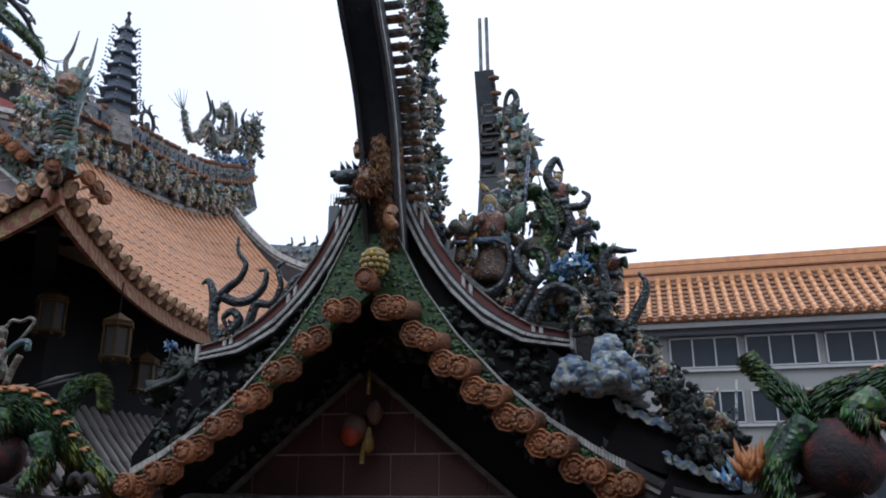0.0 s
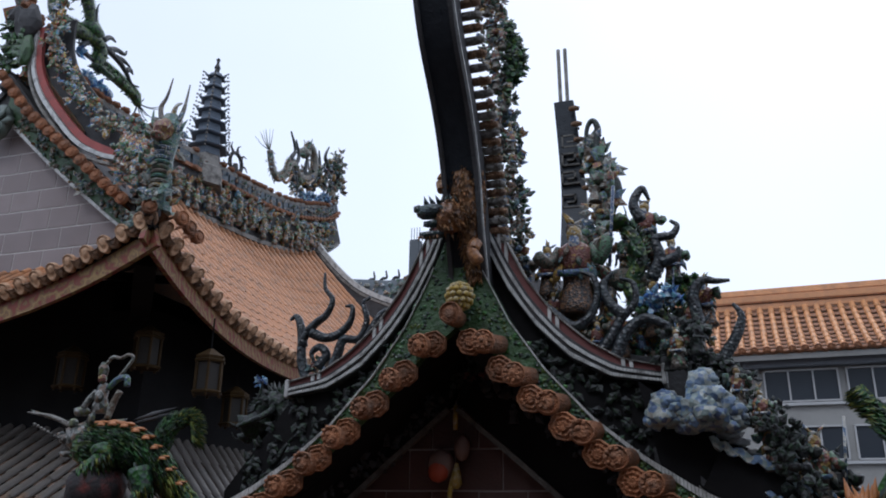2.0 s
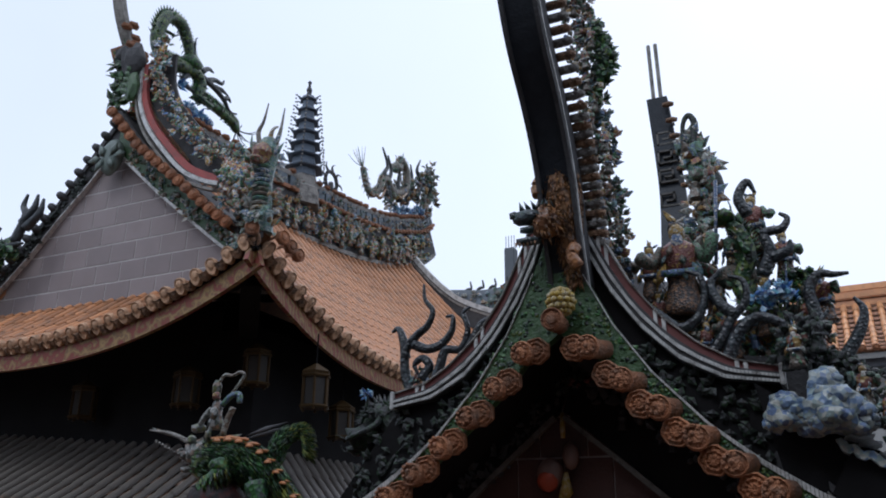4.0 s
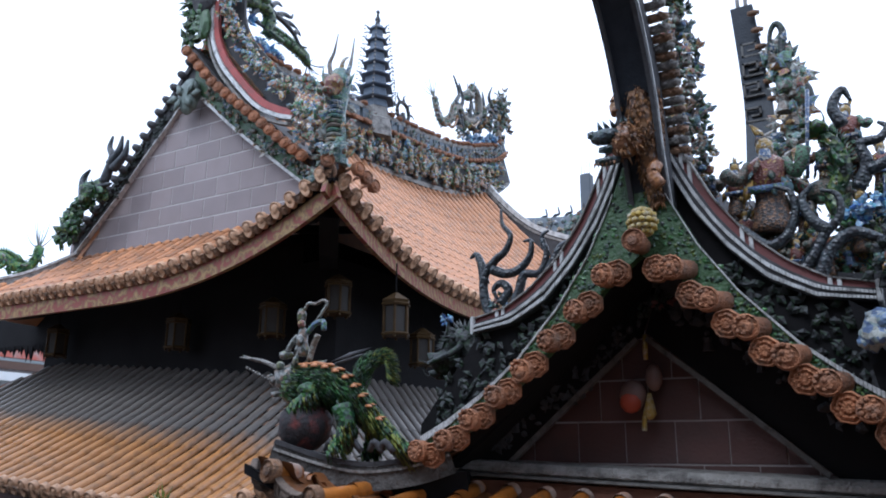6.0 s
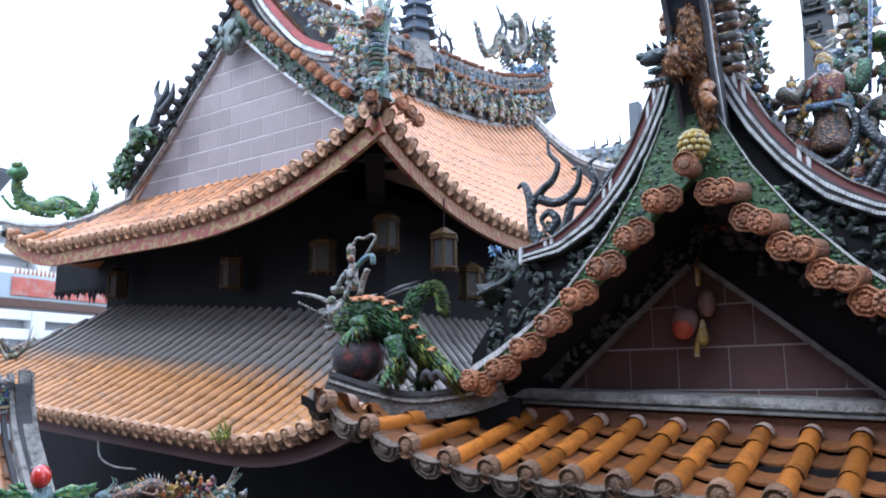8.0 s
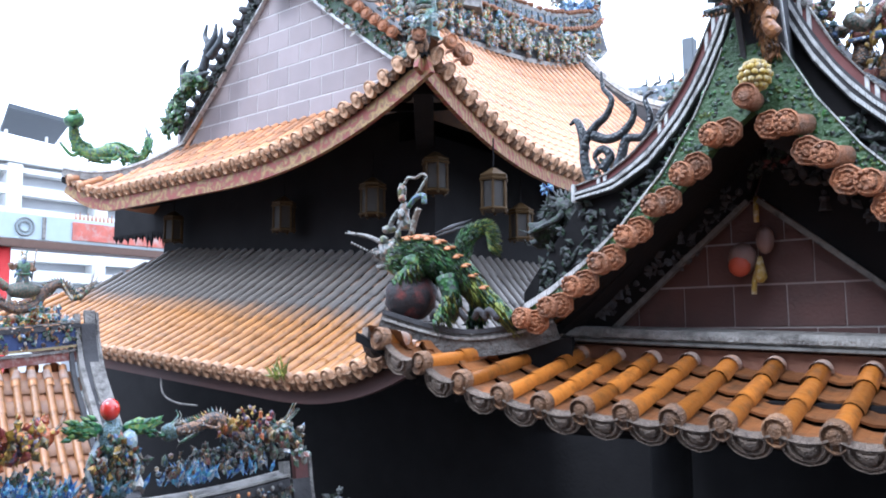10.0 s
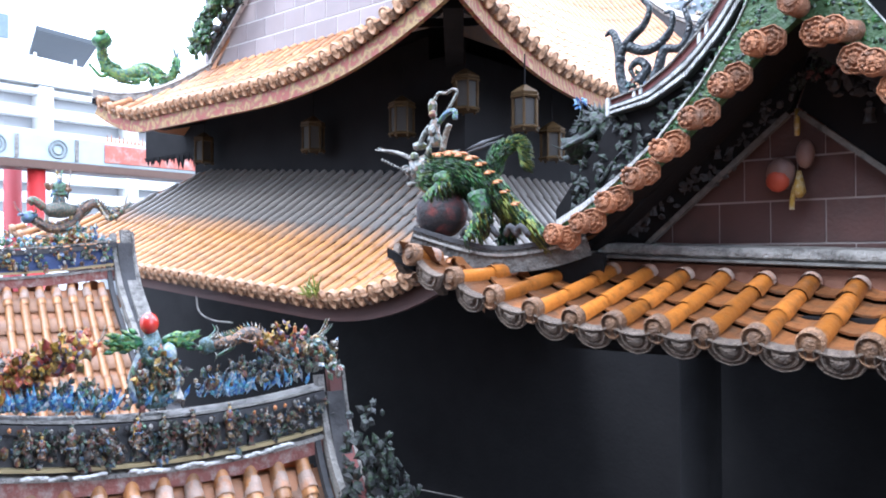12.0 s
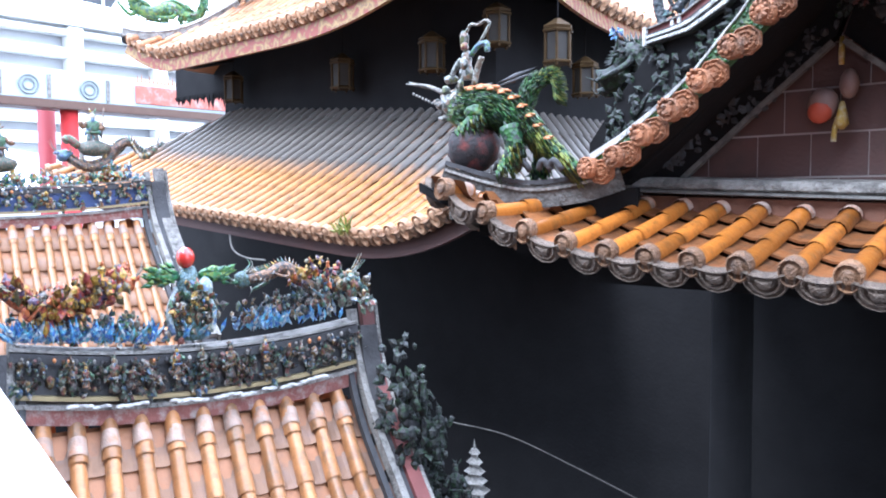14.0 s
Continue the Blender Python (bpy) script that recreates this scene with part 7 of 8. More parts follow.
FOOT = mat("flaking_red_stucco", (0.20, 0.075, 0.06), 0.8, 0.4, 9, 0.8, 40, dirt=(0.34, 0.29, 0.26), dirt_amt=0.9, dscale=12)
DUSKY = mosaic("dusky_porcelain", [(0.05, 0.08, 0.045), (0.05, 0.08, 0.13), (0.26, 0.25, 0.22), (0.14, 0.09, 0.035), (0.10, 0.04, 0.035), (0.05, 0.07, 0.05), (0.035, 0.03, 0.03), (0.07, 0.05, 0.04), (0.04, 0.05, 0.05)], shard=0.3, cells=60.0)


def ridge_wall(parent_label, curve, hgt, frieze, m_relief, n, seed, grp):
    rd = thing("roof_ridge", parent_label, "roof ridge", grp)
    C = smooth_path(curve, 5)
    for nm, m, dz, hw, hh in (("coping", STONE, 0.0, 0.1, 0.009), ("edge_course", DARKSTONE, -0.05, 0.1, 0.03), ("frieze", frieze, -hgt * 0.45, 0.07, hgt * 0.36), ("ochre_course", mat("ochre_course", (0.3, 0.24, 0.12), 0.6), -hgt * 0.78, 0.11, 0.014), ("lower_coping", STONE, -hgt * 0.93, 0.12, 0.014), ("foot", FOOT, -hgt * 1.08, 0.1, 0.06)):
        bm = bmesh.new()
        ribbon(bm, [p + Vector((0, 0, dz)) for p in C], [(-hw, -hh), (hw, -hh), (hw, hh), (-hw, hh)], side=(1, 0, 0))
        part(nm, bm, m, rd)
    bm = bmesh.new()
    jumble(bm, [p + Vector((0.1, 0, -hgt * 0.45)) for p in C], n, 0.05, random.Random(seed), (0.03, 0.06, hgt * 0.28), (1, 0, 0.2))
    part("porcelain_relief", bm, m_relief, rd, kind="stuff")
    for p in C[1:-1]:
        bm = bmesh.new()
        blob(bm, p + Vector((0.13, RNG.uniform(-0.03, 0.03), -0.05)), RNG.uniform(0.012, 0.022), 1, 1, 1.2, 1)
        part("bead", bm, RNG.choice((STONE, STONE, ORANGE, DARKSTONE)), rd, smooth=True)
    return rd


f_ridge = ridge_wall("curved porcelain ridge with white copings and dark reliefs", f_curve, 0.38, DARKSTONE, DUSKY, 300, 80, "side roof ridges")
g_ridge = ridge_wall("curved porcelain ridge with blue painted frieze", g_curve, 0.36, BLUEBAND, MIXED, 210, 81, "side roof ridges")
# little white roof rail of the front ridge relief
bm = bmesh.new()
rq = random.Random(82)
for p in smooth_path(f_curve, 8)[6:-6]:
    if rq.random() < 0.25:
        continue
    blob(bm, p + Vector((0.16, 0, -0.33 + rq.uniform(-0.012, 0.012))), rq.uniform(0.016, 0.024), 0.8, 2.4, 0.75, 1, 0.4, rq.random())
part("white_cloud_edging", bm, WHITE, f_ridge, kind="stuff")
FXR = -4.6 * FS
# sloping verge ridges
for (nm_y, x0, z0, sgn, lab, m2) in ((3.93 * FS, FXR, -0.9 * FS, 1, "curved verge ridge with red band and yellow mouldings", REDBAND), (4.92, -9.5, 0.15, 1, "grey curved verge ridge of the rear side roof", STONE), (1.42 * FS, FXR, -0.9 * FS, -1, "curved verge ridge with red band", REDBAND)):
    vr = thing("verge_ridge", lab, "roof ridge", "verge ridges")
    V = [(x0, nm_y, z0 + 0.02), (x0 + 0.06, nm_y + 0.02 * sgn, z0 - 0.3), (x0 + 0.26, nm_y + 0.04 * sgn, z0 - 0.68), (x0 + 0.65, nm_y + 0.08 * sgn, z0 - 1.1), (x0 + 1.1, nm_y + 0.1 * sgn, z0 - 1.5), (x0 + 1.6, nm_y + 0.12 * sgn, z0 - 1.85)]
    for nm, m, oy, w, h, dz in (("ridge_core", DARKSTONE, 0.06, 0.08, 0.12, -0.1), ("pale_moulding", STONE, -0.05, 0.03, 0.05, 0.03), ("red_band", m2, 0.09, 0.06, 0.035, 0.075), ("pale_moulding", STONE, 0.17, 0.015, 0.05, 0.05), ("blue_edge", DARKSTONE, -0.13, 0.025, 0.03, -0.06)):
        bm = bmesh.new()
        ribbon(bm, [p + Vector((0, oy * sgn, dz)) for p in smooth_path(V, 6)], [(-w, -h), (w, -h), (w, h), (-w, h)], side=(0, 1, 0))
        part(nm, bm, m, vr)
    for k in (9, 17):
        p = smooth_path(V, 6)[k]
        bm = bmesh.new()
        box(bm, p.x - 0.012, p.x + 0.012, p.y + (0.02 if sgn > 0 else -0.1), p.y + (0.1 if sgn > 0 else -0.02), p.z + 0.04, p.z + 0.085, 0.003)
        part("white_tie", bm, WHITE, vr)
# ornaments on the front ridge
rq = random.Random(83)
waves = [(FXR, y * FS, lerp([(1.4, -0.86), (2.4, -0.94), (3.9, -0.86)], y) * FS) for y in (1.45, 1.8, 2.2, 2.6, 3.0, 3.5, 3.85)]
bm = bmesh.new()
for k in range(700):
    y = rq.uniform(1.45, 3.8)
    if y > 2.35 and not 3.05 < y < 3.3 and rq.random() < 0.88:
        continue
    z = lerp([(1.4, -0.9), (2.4, -0.97), (3.9, -0.9)], y)
    d = Vector((rq.uniform(-0.3, 0.6), rq.uniform(-0.6, 0.6), rq.uniform(0.3, 1.1))).normalized() * rq.uniform(0.08, 0.2)
    leaf(bm, (FXR + rq.uniform(-0.08, 0.1), y * FS, z * FS), d, 0.02, (1, 0, 0))
tagged(add_mesh("wave_crest", bm, BLUES), "blue porcelain wave crest along the front ridge", "ornament")
dragon("ridge_dragon", [(FXR, 2.15 * FS, -0.62 * FS), (FXR, 2.0 * FS, -0.68 * FS), (FXR, 1.85 * FS, -0.72 * FS), (FXR, 1.7 * FS, -0.66 * FS), (FXR, 1.55 * FS, -0.72 * FS), (FXR, 1.38 * FS, -0.6 * FS)], 0.045, mosaic("yellow_red_scales", [(0.38, 0.10, 0.04), (0.40, 0.26, 0.04), (0.26, 0.05, 0.03), (0.08, 0.07, 0.06), (0.34, 0.12, 0.05)]), "yellow and red ceramic dragon on the front ridge", "front ridge dragons", seed=11)
dragon("ridge_dragon", [(FXR, 3.05 * FS, -0.62 * FS), (FXR, 3.2 * FS, -0.6 * FS), (FXR, 3.35 * FS, -0.56 * FS), (FXR, 3.5 * FS, -0.66 * FS), (FXR, 3.65 * FS, -0.7 * FS), (FXR, 3.85 * FS, -0.62 * FS)], 0.04, MIXED, "brown and green ceramic dragon on the front ridge", "front ridge dragons", seed=12)
FIERY = mosaic("yellow_red_shards", [(0.30, 0.19, 0.03), (0.28, 0.085, 0.03), (0.18, 0.035, 0.03), (0.06, 0.04, 0.07), (0.24, 0.15, 0.035), (0.07, 0.06, 0.03)], shard=0.2)
crest("phoenix_ornament", [(FXR + 0.04, 1.5 * FS, -0.66 * FS), (FXR + 0.04, 1.7 * FS, -0.74 * FS), (FXR + 0.04, 1.9 * FS, -0.66 * FS), (FXR + 0.04, 2.1 * FS, -0.6 * FS)], 120, 0.065, rq, (0.07, 0.1, 0.08), FIERY, "yellow and red porcelain phoenix plumage on the front ridge", (1, 0, 0.2))
crest("fish_dragon_fin", [(FXR + 0.03, 3.35 * FS, -0.6 * FS), (FXR + 0.03, 3.55 * FS, -0.58 * FS), (FXR + 0.03, 3.72 * FS, -0.62 * FS)], 26, 0.05, rq, (0.04, 0.07, 0.07), FIERY, "yellow and brown porcelain fins of the ridge dragon", (1, 0, 0.2))
crest("wave_flower_relief", [(FXR, 1.5 * FS, -0.84 * FS), (FXR, 2.0 * FS, -0.86 * FS), (FXR, 2.3 * FS, -0.9 * FS)], 90, 0.05, rq, (0.07, 0.1, 0.09), MIXED, "mixed porcelain flowers under the front ridge dragon", (1, 0, 0.2))
crest("wave_flower_relief", [(FXR, 2.95 * FS, -0.84 * FS), (FXR, 3.3 * FS, -0.8 * FS), (FXR, 3.7 * FS, -0.76 * FS)], 90, 0.045, rq, (0.07, 0.1, 0.08), DUSKY, "mixed porcelain flowers under the front ridge dragon", (1, 0, 0.2))
crest("figure_cloud_relief", [(FXR + 0.05, 2.5 * FS, -0.85 * FS), (FXR + 0.05, 2.65 * FS, -0.72 * FS), (FXR + 0.05, 2.8 * FS, -0.85 * FS)], 70, 0.05, rq, (0.06, 0.1, 0.1), MIXED, "mixed porcelain clouds round the ball bearer", (1, 0, 0.2))
crest("ridge_end_relief", [(FXR, 3.6 * FS, -0.75 * FS), (FXR, 3.85 * FS, -0.7 * FS), (FXR + 0.1, 4.0 * FS, -0.75 * FS)], 70, 0.06, rq, (0.08, 0.06, 0.12), MUTED, "dark porcelain flowers at the front ridge end", (1, 0, 0.2))
bm1, bm2, bm3, bm4 = (bmesh.new() for _ in range(4))
lathe(bm1, (FXR, 2.62 * FS, -1.1), ((0.13, 0), (0.1, 0.12), (0.085, 0.25), (0.11, 0.38), (0.05, 0.5)), 10, 0.7, 1)
jumble(bm1, [(FXR + 0.06, 2.52 * FS, -1.0), (FXR + 0.06, 2.62 * FS, -0.8), (FXR + 0.06, 2.72 * FS, -0.95)], 60, 0.045, rq, (0.04, 0.06, 0.1), (1, 0, 0.2))
blob(bm2, (FXR, 2.6 * FS, -0.54), 0.075, sub=3)
for sy in (-1, 1):
    blob(bm3, (FXR, 2.62 * FS + sy * 0.2, -0.66), 0.1, 0.6, 1.3, 0.6, 2, 0.4)
    for k in range(30):
        leaf(bm3, (FXR + 0.04, 2.62 * FS + sy * rq.uniform(0.1, 0.3), -0.66 + rq.uniform(-0.05, 0.05)), (0.02, sy * 0.1, rq.uniform(-0.03, 0.06)), 0.02, (1, 0, 0))
    tube(bm4, smooth_path([(FXR, 2.62 * FS + sy * 0.1, -0.75), (FXR + 0.08, 2.62 * FS + sy * 0.18, -0.9), (FXR + 0.08, 2.62 * FS + sy * 0.15, -1.05)], 4), 0.026)
blob(bm4, (FXR + 0.06, 2.72 * FS, -0.75), 0.07, 1, 1, 1.2, 2, 0.2)
statue("ball_bearer", [(bm1, MIXED), (bm2, REDGLAZE), (bm3, GREENS), (bm4, CLOUDS)], "winged porcelain figure bearing a red ball on the ridge", "statue")
for k in range(9):
    figure((FXR + 0.13, (1.75 + 0.2 * k + rq.uniform(-0.08, 0.08)) * FS, -1.36 + rq.uniform(-0.06, 0.08)), rq.uniform(0.14, 0.26), rq, "figures in the front ridge relief", MIXED if k % 3 == 1 else DUSKY, 90 + rq.uniform(-25, 25))
# dark figures on the verge beside the front roof
crest("verge_relief", [(-4.75, 4.65, -1.35), (-4.7, 4.7, -1.8), (-4.6, 4.8, -2.2), (-4.5, 4.9, -2.7)], 150, 0.07, rq, (0.12, 0.2, 0.2), SOOTSCALE, "dark weathered porcelain figures on the verge end", (1, -0.3, 0.2))
for k in range(7):
    figure((-4.72 + 0.06 * k, 4.66 + 0.05 * k + rq.uniform(0, 0.3), -1.75 - 0.2 * k), 0.32, rq, "figures on the verge end", SOOTSCALE, 60 + rq.uniform(-25, 25))
for (px, py, pz, pk) in ((-4.75, 4.75, -2.2, 0.36), (-4.55, 5.25, -2.3, 0.26)):
    bm = bmesh.new()
    lathe(bm, (px, py, pz), ((0.3 * pk, -0.6), (0.3 * pk, 0.0), (0.28 * pk, 0.0)), 6)
    for k in range(5):
        r = pk * (0.45 - 0.07 * k)
        lathe(bm, (px, py, pz + 0.26 * pk * k), ((r * 0.7, 0), (r * 0.7, 0.12 * pk), (r * 1.15, 0.14 * pk), (r * 0.6, 0.26 * pk)), 6)
    spike(bm, (px, py, pz + 1.3 * pk), (0, 0, 0.3 * pk), 0.05 * pk)
    tagged(add_mesh("verge_pagoda", bm, DARKSTONE if pk > 0.3 else STONE), "small tiered grey pagoda ornament on the verge", "pagoda", "verge pagodas")
# ornaments on the rear ridge
rq = random.Random(90)
crest("ridge_flower_relief", [(-9.5, 1.6, 0.1), (-9.5, 2.6, 0.05), (-9.5, 3.6, 0.06), (-9.5, 4.7, 0.16)], 170, 0.07, rq, (0.08, 0.12, 0.07), BRIGHT, "bright porcelain flowers along the rear ridge", (1, 0, 0.3))
figure((-9.5, 4.28, 0.3), 0.62, rq, "figures on the rear ridge", MIXED, 80, mount=True, flag=True)
figure((-9.5, 3.3, 0.1), 0.6, rq, "figures on the rear ridge", MIXED, 90, mount=True)
figure((-9.5, 2.5, 0.1), 0.7, rq, "figures on the rear ridge", MIXED, 90, mount=True)
dragon("ridge_dragon", [(-9.5, 4.0, 0.35), (-9.5, 4.2, 0.25), (-9.5, 4.4, 0.3), (-9.5, 4.55, 0.5), (-9.5, 4.7, 0.55), (-9.5, 4.85, 0.4), (-9.5, 5.0, 0.5)], 0.048, MIXED, "green ceramic dragon on the rear ridge", "rear ridge dragons", seed=14)

bm = bmesh.new()
blob(bm, (-9.5, 3.05, 0.42), 0.2, 0.9, 1, 1, 3, 0.1)
for k in range(5):
    a = 0.6 * k
    tube(bm, [(-9.5 + 0.2 * math.cos(q) * math.cos(a), 3.05 + 0.21 * math.cos(q) * math.sin(a), 0.42 + 0.21 * math.sin(q)) for q in [0.35 * j for j in range(19)]], 0.012, n=4)
lathe(bm, (-9.5, 3.05, 0.05), ((0.1, 0), (0.07, 0.2)), 8)
tagged(add_mesh("globe_ornament", bm, STONE, smooth=True), "grey banded globe ornament on the rear ridge", "ornament")
# both side roofs stand askew to the hall
TURN_F = Matrix.Translation((-5.08, 2.97, 0)) @ Matrix.Rotation(radians(-20), 4, "Z") @ Matrix.Diagonal((1, 0.82, 1, 1)) @ Matrix.Translation((5.24, -3.05, 0))
TURN_G = Matrix.Translation((-9.4, 4.9, 0)) @ Matrix.Rotation(radians(-14), 4, "Z") @ Matrix.Translation((9.5, -4.9, 0))
for ob in [o for o in bpy.data.objects if o not in BEFORE and not o.parent]:
    probe = ob if ob.type == "MESH" else next(c for c in ob.children if c.type == "MESH")
    x = (probe.matrix_basis @ probe.data.vertices[0].co).x
    ob.matrix_basis = (TURN_F if x > -7.6 else TURN_G) @ ob.matrix_basis

# ---- painted gateway and parking block beyond ----
gate = thing("temple_gateway", "painted beam gateway on red columns beyond the roofs", "gateway")
for y in (10.12, 9.98):
    bm = bmesh.new()
    lathe(bm, (-24 if y > 10.1 else -25.3, y, -7.5), ((0.32, 0), (0.26, 0.4), (0.25, 10.1)), 14)
    part("column", bm, mat("red_lacquer" if y > 10.1 else "dark_red_lacquer", (0.42, 0.02, 0.02) if y > 10.1 else (0.2, 0.012, 0.018), 0.65, 0.2, 2), gate, smooth=True)
bm = bmesh.new()
box(bm, -24.3, -23.7, 2.0, 15.5, 2.75, 3.5, 0.02)
beam = part("painted_beam", bm, mat("pale_blue_painted_beam", (0.42, 0.50, 0.52), 0.6, 0.2, 1.5, 0.2, 10), gate)
bm = bmesh.new()
box(bm, -24.4, -23.6, 2.0, 15.8, 2.5, 2.74, 0.02)
part("lower_beam", bm, mat("brown_beam", (0.12, 0.07, 0.05), 0.6), gate)
bm = bmesh.new()
box(bm, -23.69, -23.66, 12.0, 15.2, 2.85, 3.4, 0.01)
part("red_panel", bm, mat("faded_red_panel", (0.5, 0.14, 0.10), 0.6, 0.35, 4, dirt=(0.45, 0.42, 0.38), dirt_amt=0.8, dscale=3), beam)
for y in (3.6, 4.8, 6.2, 7.6, 8.9, 10.6):
    bm = bmesh.new()
    for r0 in (0.26, 0.15):
        ring = [(-23.68, y + r0 * math.cos(2 * math.pi * k / 20), 3.12 + r0 * math.sin(2 * math.pi * k / 20)) for k in range(21)]
        tube(bm, ring, 0.03, n=5)
    part("roundel", bm, mat("grey_roundel", (0.2, 0.22, 0.22), 0.6), beam)
    bm = bmesh.new()
    box(bm, -23.69, -23.66, y + 0.5, y + 0.6, 2.8, 3.45)
    part("divider", bm, STONE, beam)
bm = bmesh.new()
for k in range(26):
    spike(bm, (-23.9, 12.2 + 0.13 * k, 3.5), (0, 0, 0.12 + 0.2 * RNG.random()), 0.05)
part("cresting", bm, CLAY, gate)
park = thing("parking_block", "pale concrete parking block with open storeys", "building")
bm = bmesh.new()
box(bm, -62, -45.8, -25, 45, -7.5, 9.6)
# core is a darker copy of the concrete, for shade inside the open storeys
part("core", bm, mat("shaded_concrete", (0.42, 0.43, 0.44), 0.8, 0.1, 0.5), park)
for z, h in ((1.5, 0.9), (3.0, 0.6), (4.1, 0.55), (5.25, 0.55), (6.45, 0.55), (7.7, 0.55), (8.95, 0.3), (9.5, 0.45)):
    bm = bmesh.new()
    box(bm, -45.7, -44.9, -25, 45, z, z + h, 0.03)
    part("parapet", bm, CONCRETE, park)
for y in range(-21, 45, 5):
    bm = bmesh.new()
    box(bm, -45.75, -44.8, y, y + 0.8, -7.5, 9.4, 0.03)
    part("pier", bm, CONCRETE, park)
bm = bmesh.new()
box(bm, -58, -50, 8, 20.7, 9.5, 17.5, 0.05)
part("stair_head", bm, CONCRETE, park)
bm = bmesh.new()
box(bm, -50.02, -49.9, 17.6, 19.4, 13.0, 14.4, 0.02)
part("window", bm, mat("dark_glass", (0.12, 0.16, 0.2), 0.15), park)
bm = bmesh.new()
v = [bm.verts.new(p) for p in ((-48.5, 20.0, 11.9), (-48.5, 23.2, 11.7), (-44.0, 21.9, 12.0), (-44.0, 18.5, 12.2))]
f = bm.faces.new(v)
r = bmesh.ops.extrude_face_region(bm, geom=[f])
bmesh.ops.translate(bm, vec=(0, 0, 0.25), verts=[e for e in r["geom"] if isinstance(e, bmesh.types.BMVert)])
part("canopy", bm, mat("grey_metal_canopy", (0.05, 0.058, 0.066), 0.6), park)
for y in (19.0, 21.2):
    bm = bmesh.new()
    tube(bm, [(-45.3, y, 9.5), (-45.3, y, 11.3)], 0.09, n=6)
    part("canopy_post", bm, CONCRETE, park)
tent = thing("white_awning", "white fabric awning stretched beyond the gateway", "awning")
bm = bmesh.new()
ribbon(bm, [(-36, 2, 1.2), (-36, 12, 1.8), (-36, 22, 0.4)], [(-5, -1.4), (5, -1.6), (5, -1.5), (0.5, 0.3), (-5, -1.3)])
part("sheet", bm, mat("white_fabric", (0.78, 0.79, 0.8), 0.7, 0.06, 1), tent)
bm = bmesh.new()
box(bm, -45, -44, 2, 22, -7.5, 1.4)
part("backing_wall", bm, CONCRETE, tent)

# ---- tiled office wing beyond the porch ----
wing = thing("office_wing", "grey office wing with orange tiled roof and sliding windows", "building")
WR = Matrix.Rotation(radians(-3), 4, "Z")
WALLG = mat("grey_plaster", (0.29, 0.285, 0.27), 0.8, 0.12, 0.6, 0.3, 10, dirt=(0.20, 0.195, 0.185), dirt_amt=0.6, dscale=1.2)
GLASS = mat("dark_window_glass", (0.03, 0.036, 0.045), 0.35, 0.3, 1, 0)
GLASS.node_tree.nodes["Principled BSDF"].inputs["Specular IOR Level"].default_value = 0.25
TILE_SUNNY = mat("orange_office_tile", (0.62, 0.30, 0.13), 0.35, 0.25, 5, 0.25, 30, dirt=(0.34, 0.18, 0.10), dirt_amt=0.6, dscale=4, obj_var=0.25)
PAN_OFFICE = mat("brown_office_gutter", (0.27, 0.125, 0.06), 0.5, 0.3, 6, 0.2, 30)
FRAME = mat("white_window_frame", (0.42, 0.42, 0.42), 0.5, 0.1, 3)
wing.matrix_basis = Matrix.Translation((1.0, 22, 0)) @ WR
bm = bmesh.new()
box(bm, -1.5, 16, 0.3, 6, -7.5, 4.25)
wl0 = part("wall", bm, WALLG, wing)
s = Slope((7.0, -0.35, 4.4), EX, EY, 8.6, 2.4, 1.7, 0.25)
bm = bmesh.new()
deck(bm, s, 0.15, 0.13)
part("roof_deck", bm, WALLG, wing)
tile_roof(wing, s, 0.3, 0.3, 0.08, (TILE_SUNNY, PAN_OFFICE, CLAY, CLAY), 0, drip_h=0.1)
for k in range(3):
    bm = bmesh.new()
    box(bm, -1.7, 16, 2.0 - 0.08 * (k % 2), 2.6, 6.05 + 0.22 * k, 6.25 + 0.22 * k, 0.03)
    part("ridge_course", bm, TILE_SUNNY, wing)
bm = bmesh.new()
box(bm, -1.5, 16, 0.0, 0.28, 4.02, 4.3, 0.02)
part("cornice", bm, mat("slate_grey_cornice", (0.16, 0.17, 0.19), 0.7, 0.15, 2), wing)
for row, (z0, z1) in enumerate(((3.15, 3.98), (1.7, 2.55), (-0.2, 0.9))):
    for k in range(8):
        x0 = 0.55 + 1.95 * k
        bm = bmesh.new()
        for a, b, c, d in ((x0, x0 + 1.78, z0, z0 + 0.04), (x0, x0 + 1.78, z1 - 0.04, z1), (x0, x0 + 0.04, z0, z1), (x0 + 1.74, x0 + 1.78, z0, z1), (x0 + 0.58, x0 + 0.62, z0, z1), (x0 + 1.16, x0 + 1.2, z0, z1)):
            box(bm, a, b, 0.22, 0.31, c, d)
        w = part("window", bm, FRAME, wing)
        for j in range(3):
            bm = bmesh.new()
            box(bm, x0 + 0.04 + 0.58 * j, x0 + 0.58 + 0.58 * j, 0.27, 0.295, z0 + 0.04, z1 - 0.04)
            part("pane", bm, GLASS, w)
    bm = bmesh.new()
    box(bm, -1.5, 16, 0.2, 0.3, z0 - 0.1, z0 - 0.02, 0.01)
    part("sill", bm, FRAME, wing)
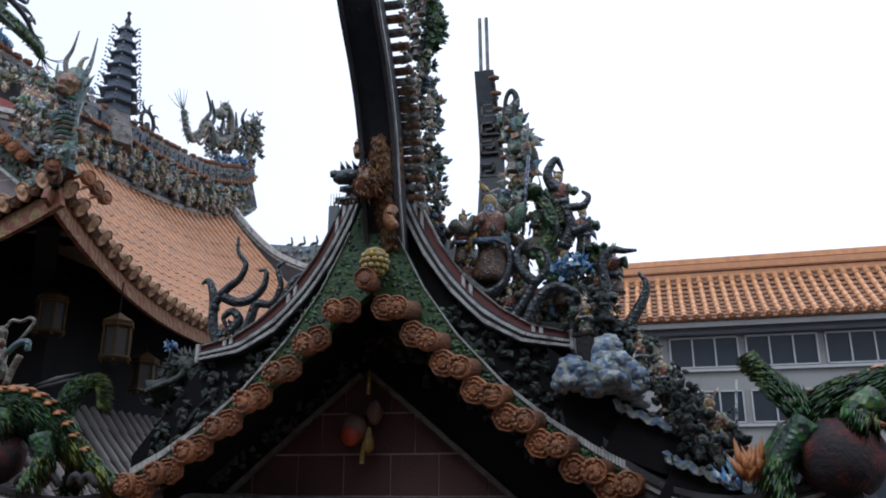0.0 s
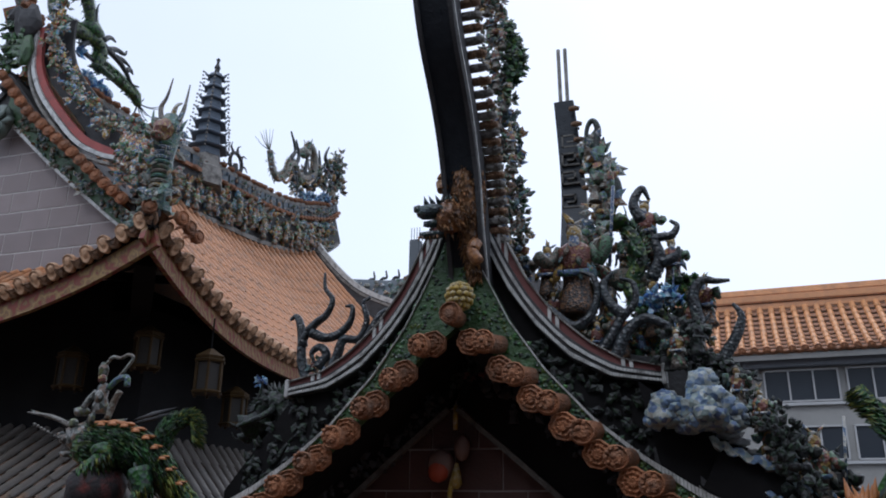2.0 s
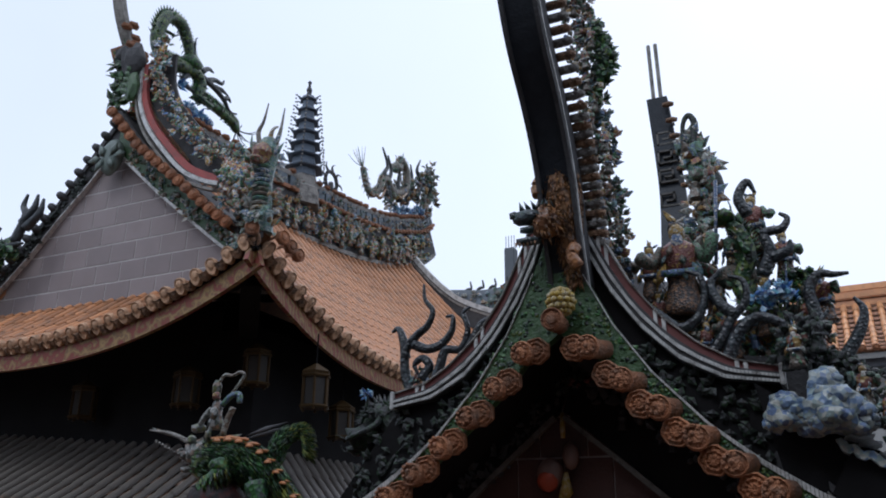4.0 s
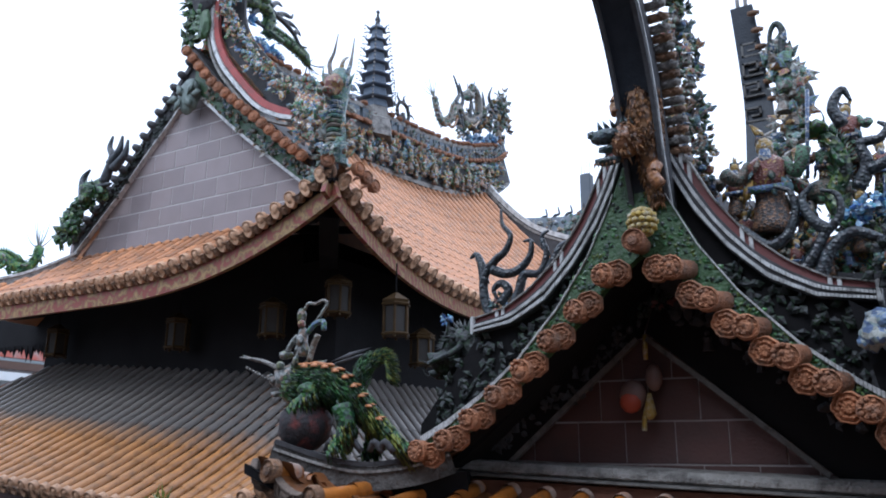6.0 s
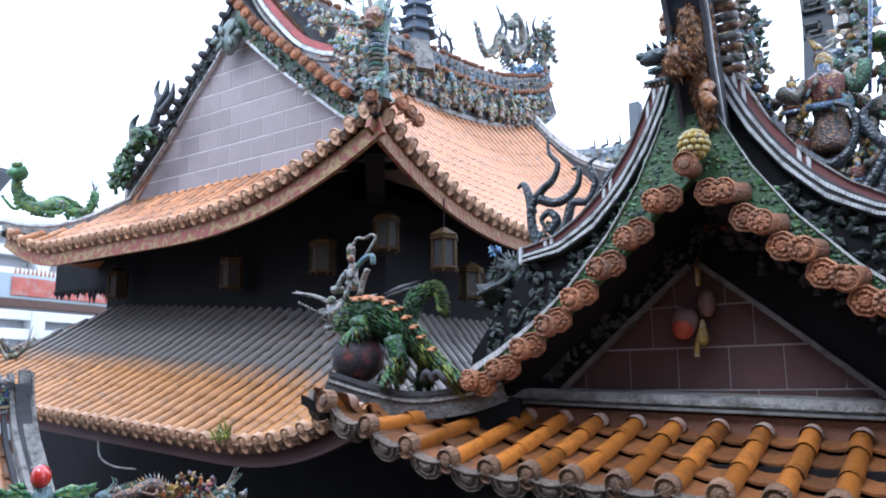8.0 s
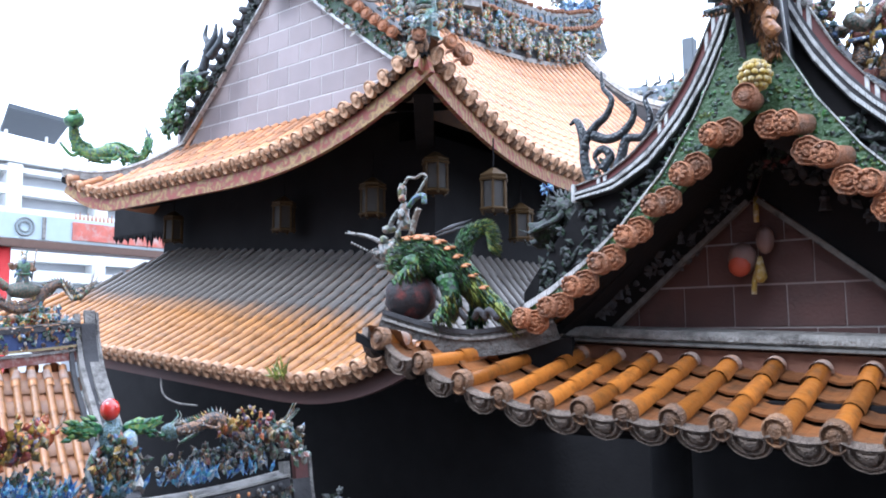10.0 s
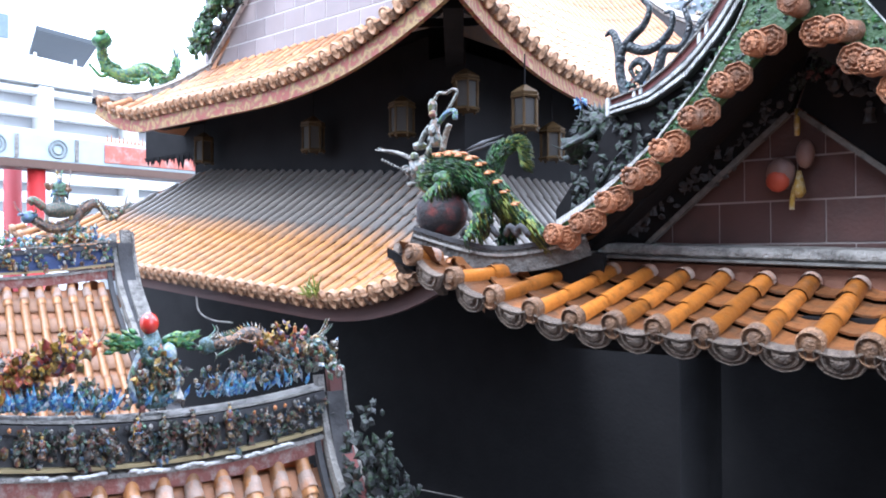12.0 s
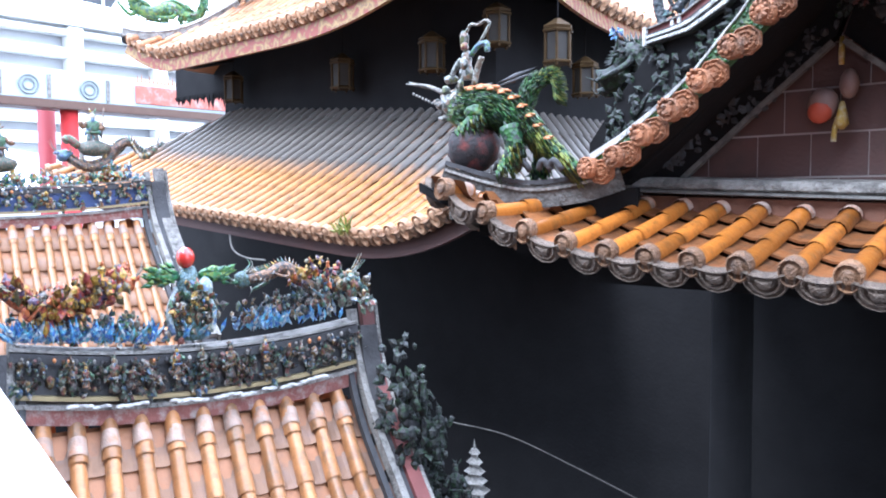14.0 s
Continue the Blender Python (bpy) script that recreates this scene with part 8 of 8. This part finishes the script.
# unfinished concrete stub and a distant scrolled ridge
stub = thing("concrete_stub", "bare grey concrete column stub with rods on a distant roof", "column")
bm = bmesh.new()
box(bm, -14.6, -14.02, 38.6, 39.2, -7.5, 14.95, 0.04)
part("shaft", bm, mat("bare_concrete", (0.1, 0.11, 0.12), 0.85, 0.15, 1), stub)
for k in range(4):
    bm = bmesh.new()
    tube(bm, [(-14.55 + 0.16 * k, 38.8, 14.9), (-14.55 + 0.16 * k, 38.8, 15.7)], 0.02, n=5)
    part("rod", bm, DARKSTONE, stub)
far = thing("distant_ridge", "hazy grey ridge with scroll ornaments on a distant roof", "roof ridge")
bm = bmesh.new()
ribbon(bm, smooth_path([(-11.4, 24, 7.4), (-10.6, 24, 7.3), (-9.7, 24, 7.2), (-8.9, 24, 7.25), (-8.0, 24, 7.45)], 5), [(-0.3, -0.6), (0.3, -0.6), (0.3, 0.2), (-0.3, 0.2)], side=(0, 1, 0))
part("ridge_core", bm, mat("grey_ridge", (0.16, 0.18, 0.2), 0.7, 0.4, 3, 0.6, 12), far)
for k in range(5):
    x = -10.6 + 0.45 * k
    bm = bmesh.new()
    tube(bm, smooth_path([(x, 24, 7.6), (x + 0.1, 24, 7.95), (x + 0.28, 24, 8.0), (x + 0.25, 24, 8.25)], 4), 0.07, lambda f: 1.1 - 0.7 * f, 5)
    part("scroll", bm, DARKSTONE, far)
bm = bmesh.new()
box(bm, -11.2, -8.0, 23.8, 26.0, -7.5, 6.7)
part("wall", bm, DARKSTONE, far)
bm = bmesh.new()
jumble(bm, [(-11.0, 23.7, 7.5), (-9.6, 23.7, 7.4), (-8.2, 23.7, 7.7)], 120, 0.13, random.Random(97), (0.2, 0.1, 0.28))
part("relief", bm, MUTED, far)

# weeds in the gutters and loose cables
bm = bmesh.new()
rq = random.Random(95)
for k in range(34):
    leaf(bm, (-6.75 + rq.uniform(-0.1, 0.1), 5.74, -0.5 + rq.uniform(-0.05, 0.05)), (rq.uniform(-0.14, 0.14), rq.uniform(-0.08, 0.02), rq.uniform(0.0, 0.24)), 0.018, (0, -1, 0.2))
tagged(add_mesh("gutter_weed", bm, mosaic("yellow_green_leaf", [(0.16, 0.2, 0.03), (0.10, 0.15, 0.03), (0.24, 0.22, 0.05)])), "yellow-green weed growing from the eave gutter", "plant")
bm = bmesh.new()
tube(bm, smooth_path([(-9.3, 5.95, -0.55), (-9.15, 5.9, -0.78), (-8.85, 5.9, -0.88), (-8.5, 5.95, -0.9)], 6), 0.012, n=5)
tagged(add_mesh("cable", bm, STONE), "grey loose cable hanging below the eave", "cable")
bm = bmesh.new()
tube(bm, smooth_path([(-4.75, 5.2, -2.1), (-4.4, 5.6, -2.25), (-3.9, 6.0, -2.55), (-3.3, 6.4, -2.9)], 6), 0.007, n=5)
tagged(add_mesh("cable", bm, MORTAR), "pale cable strung under the porch eave", "cable")
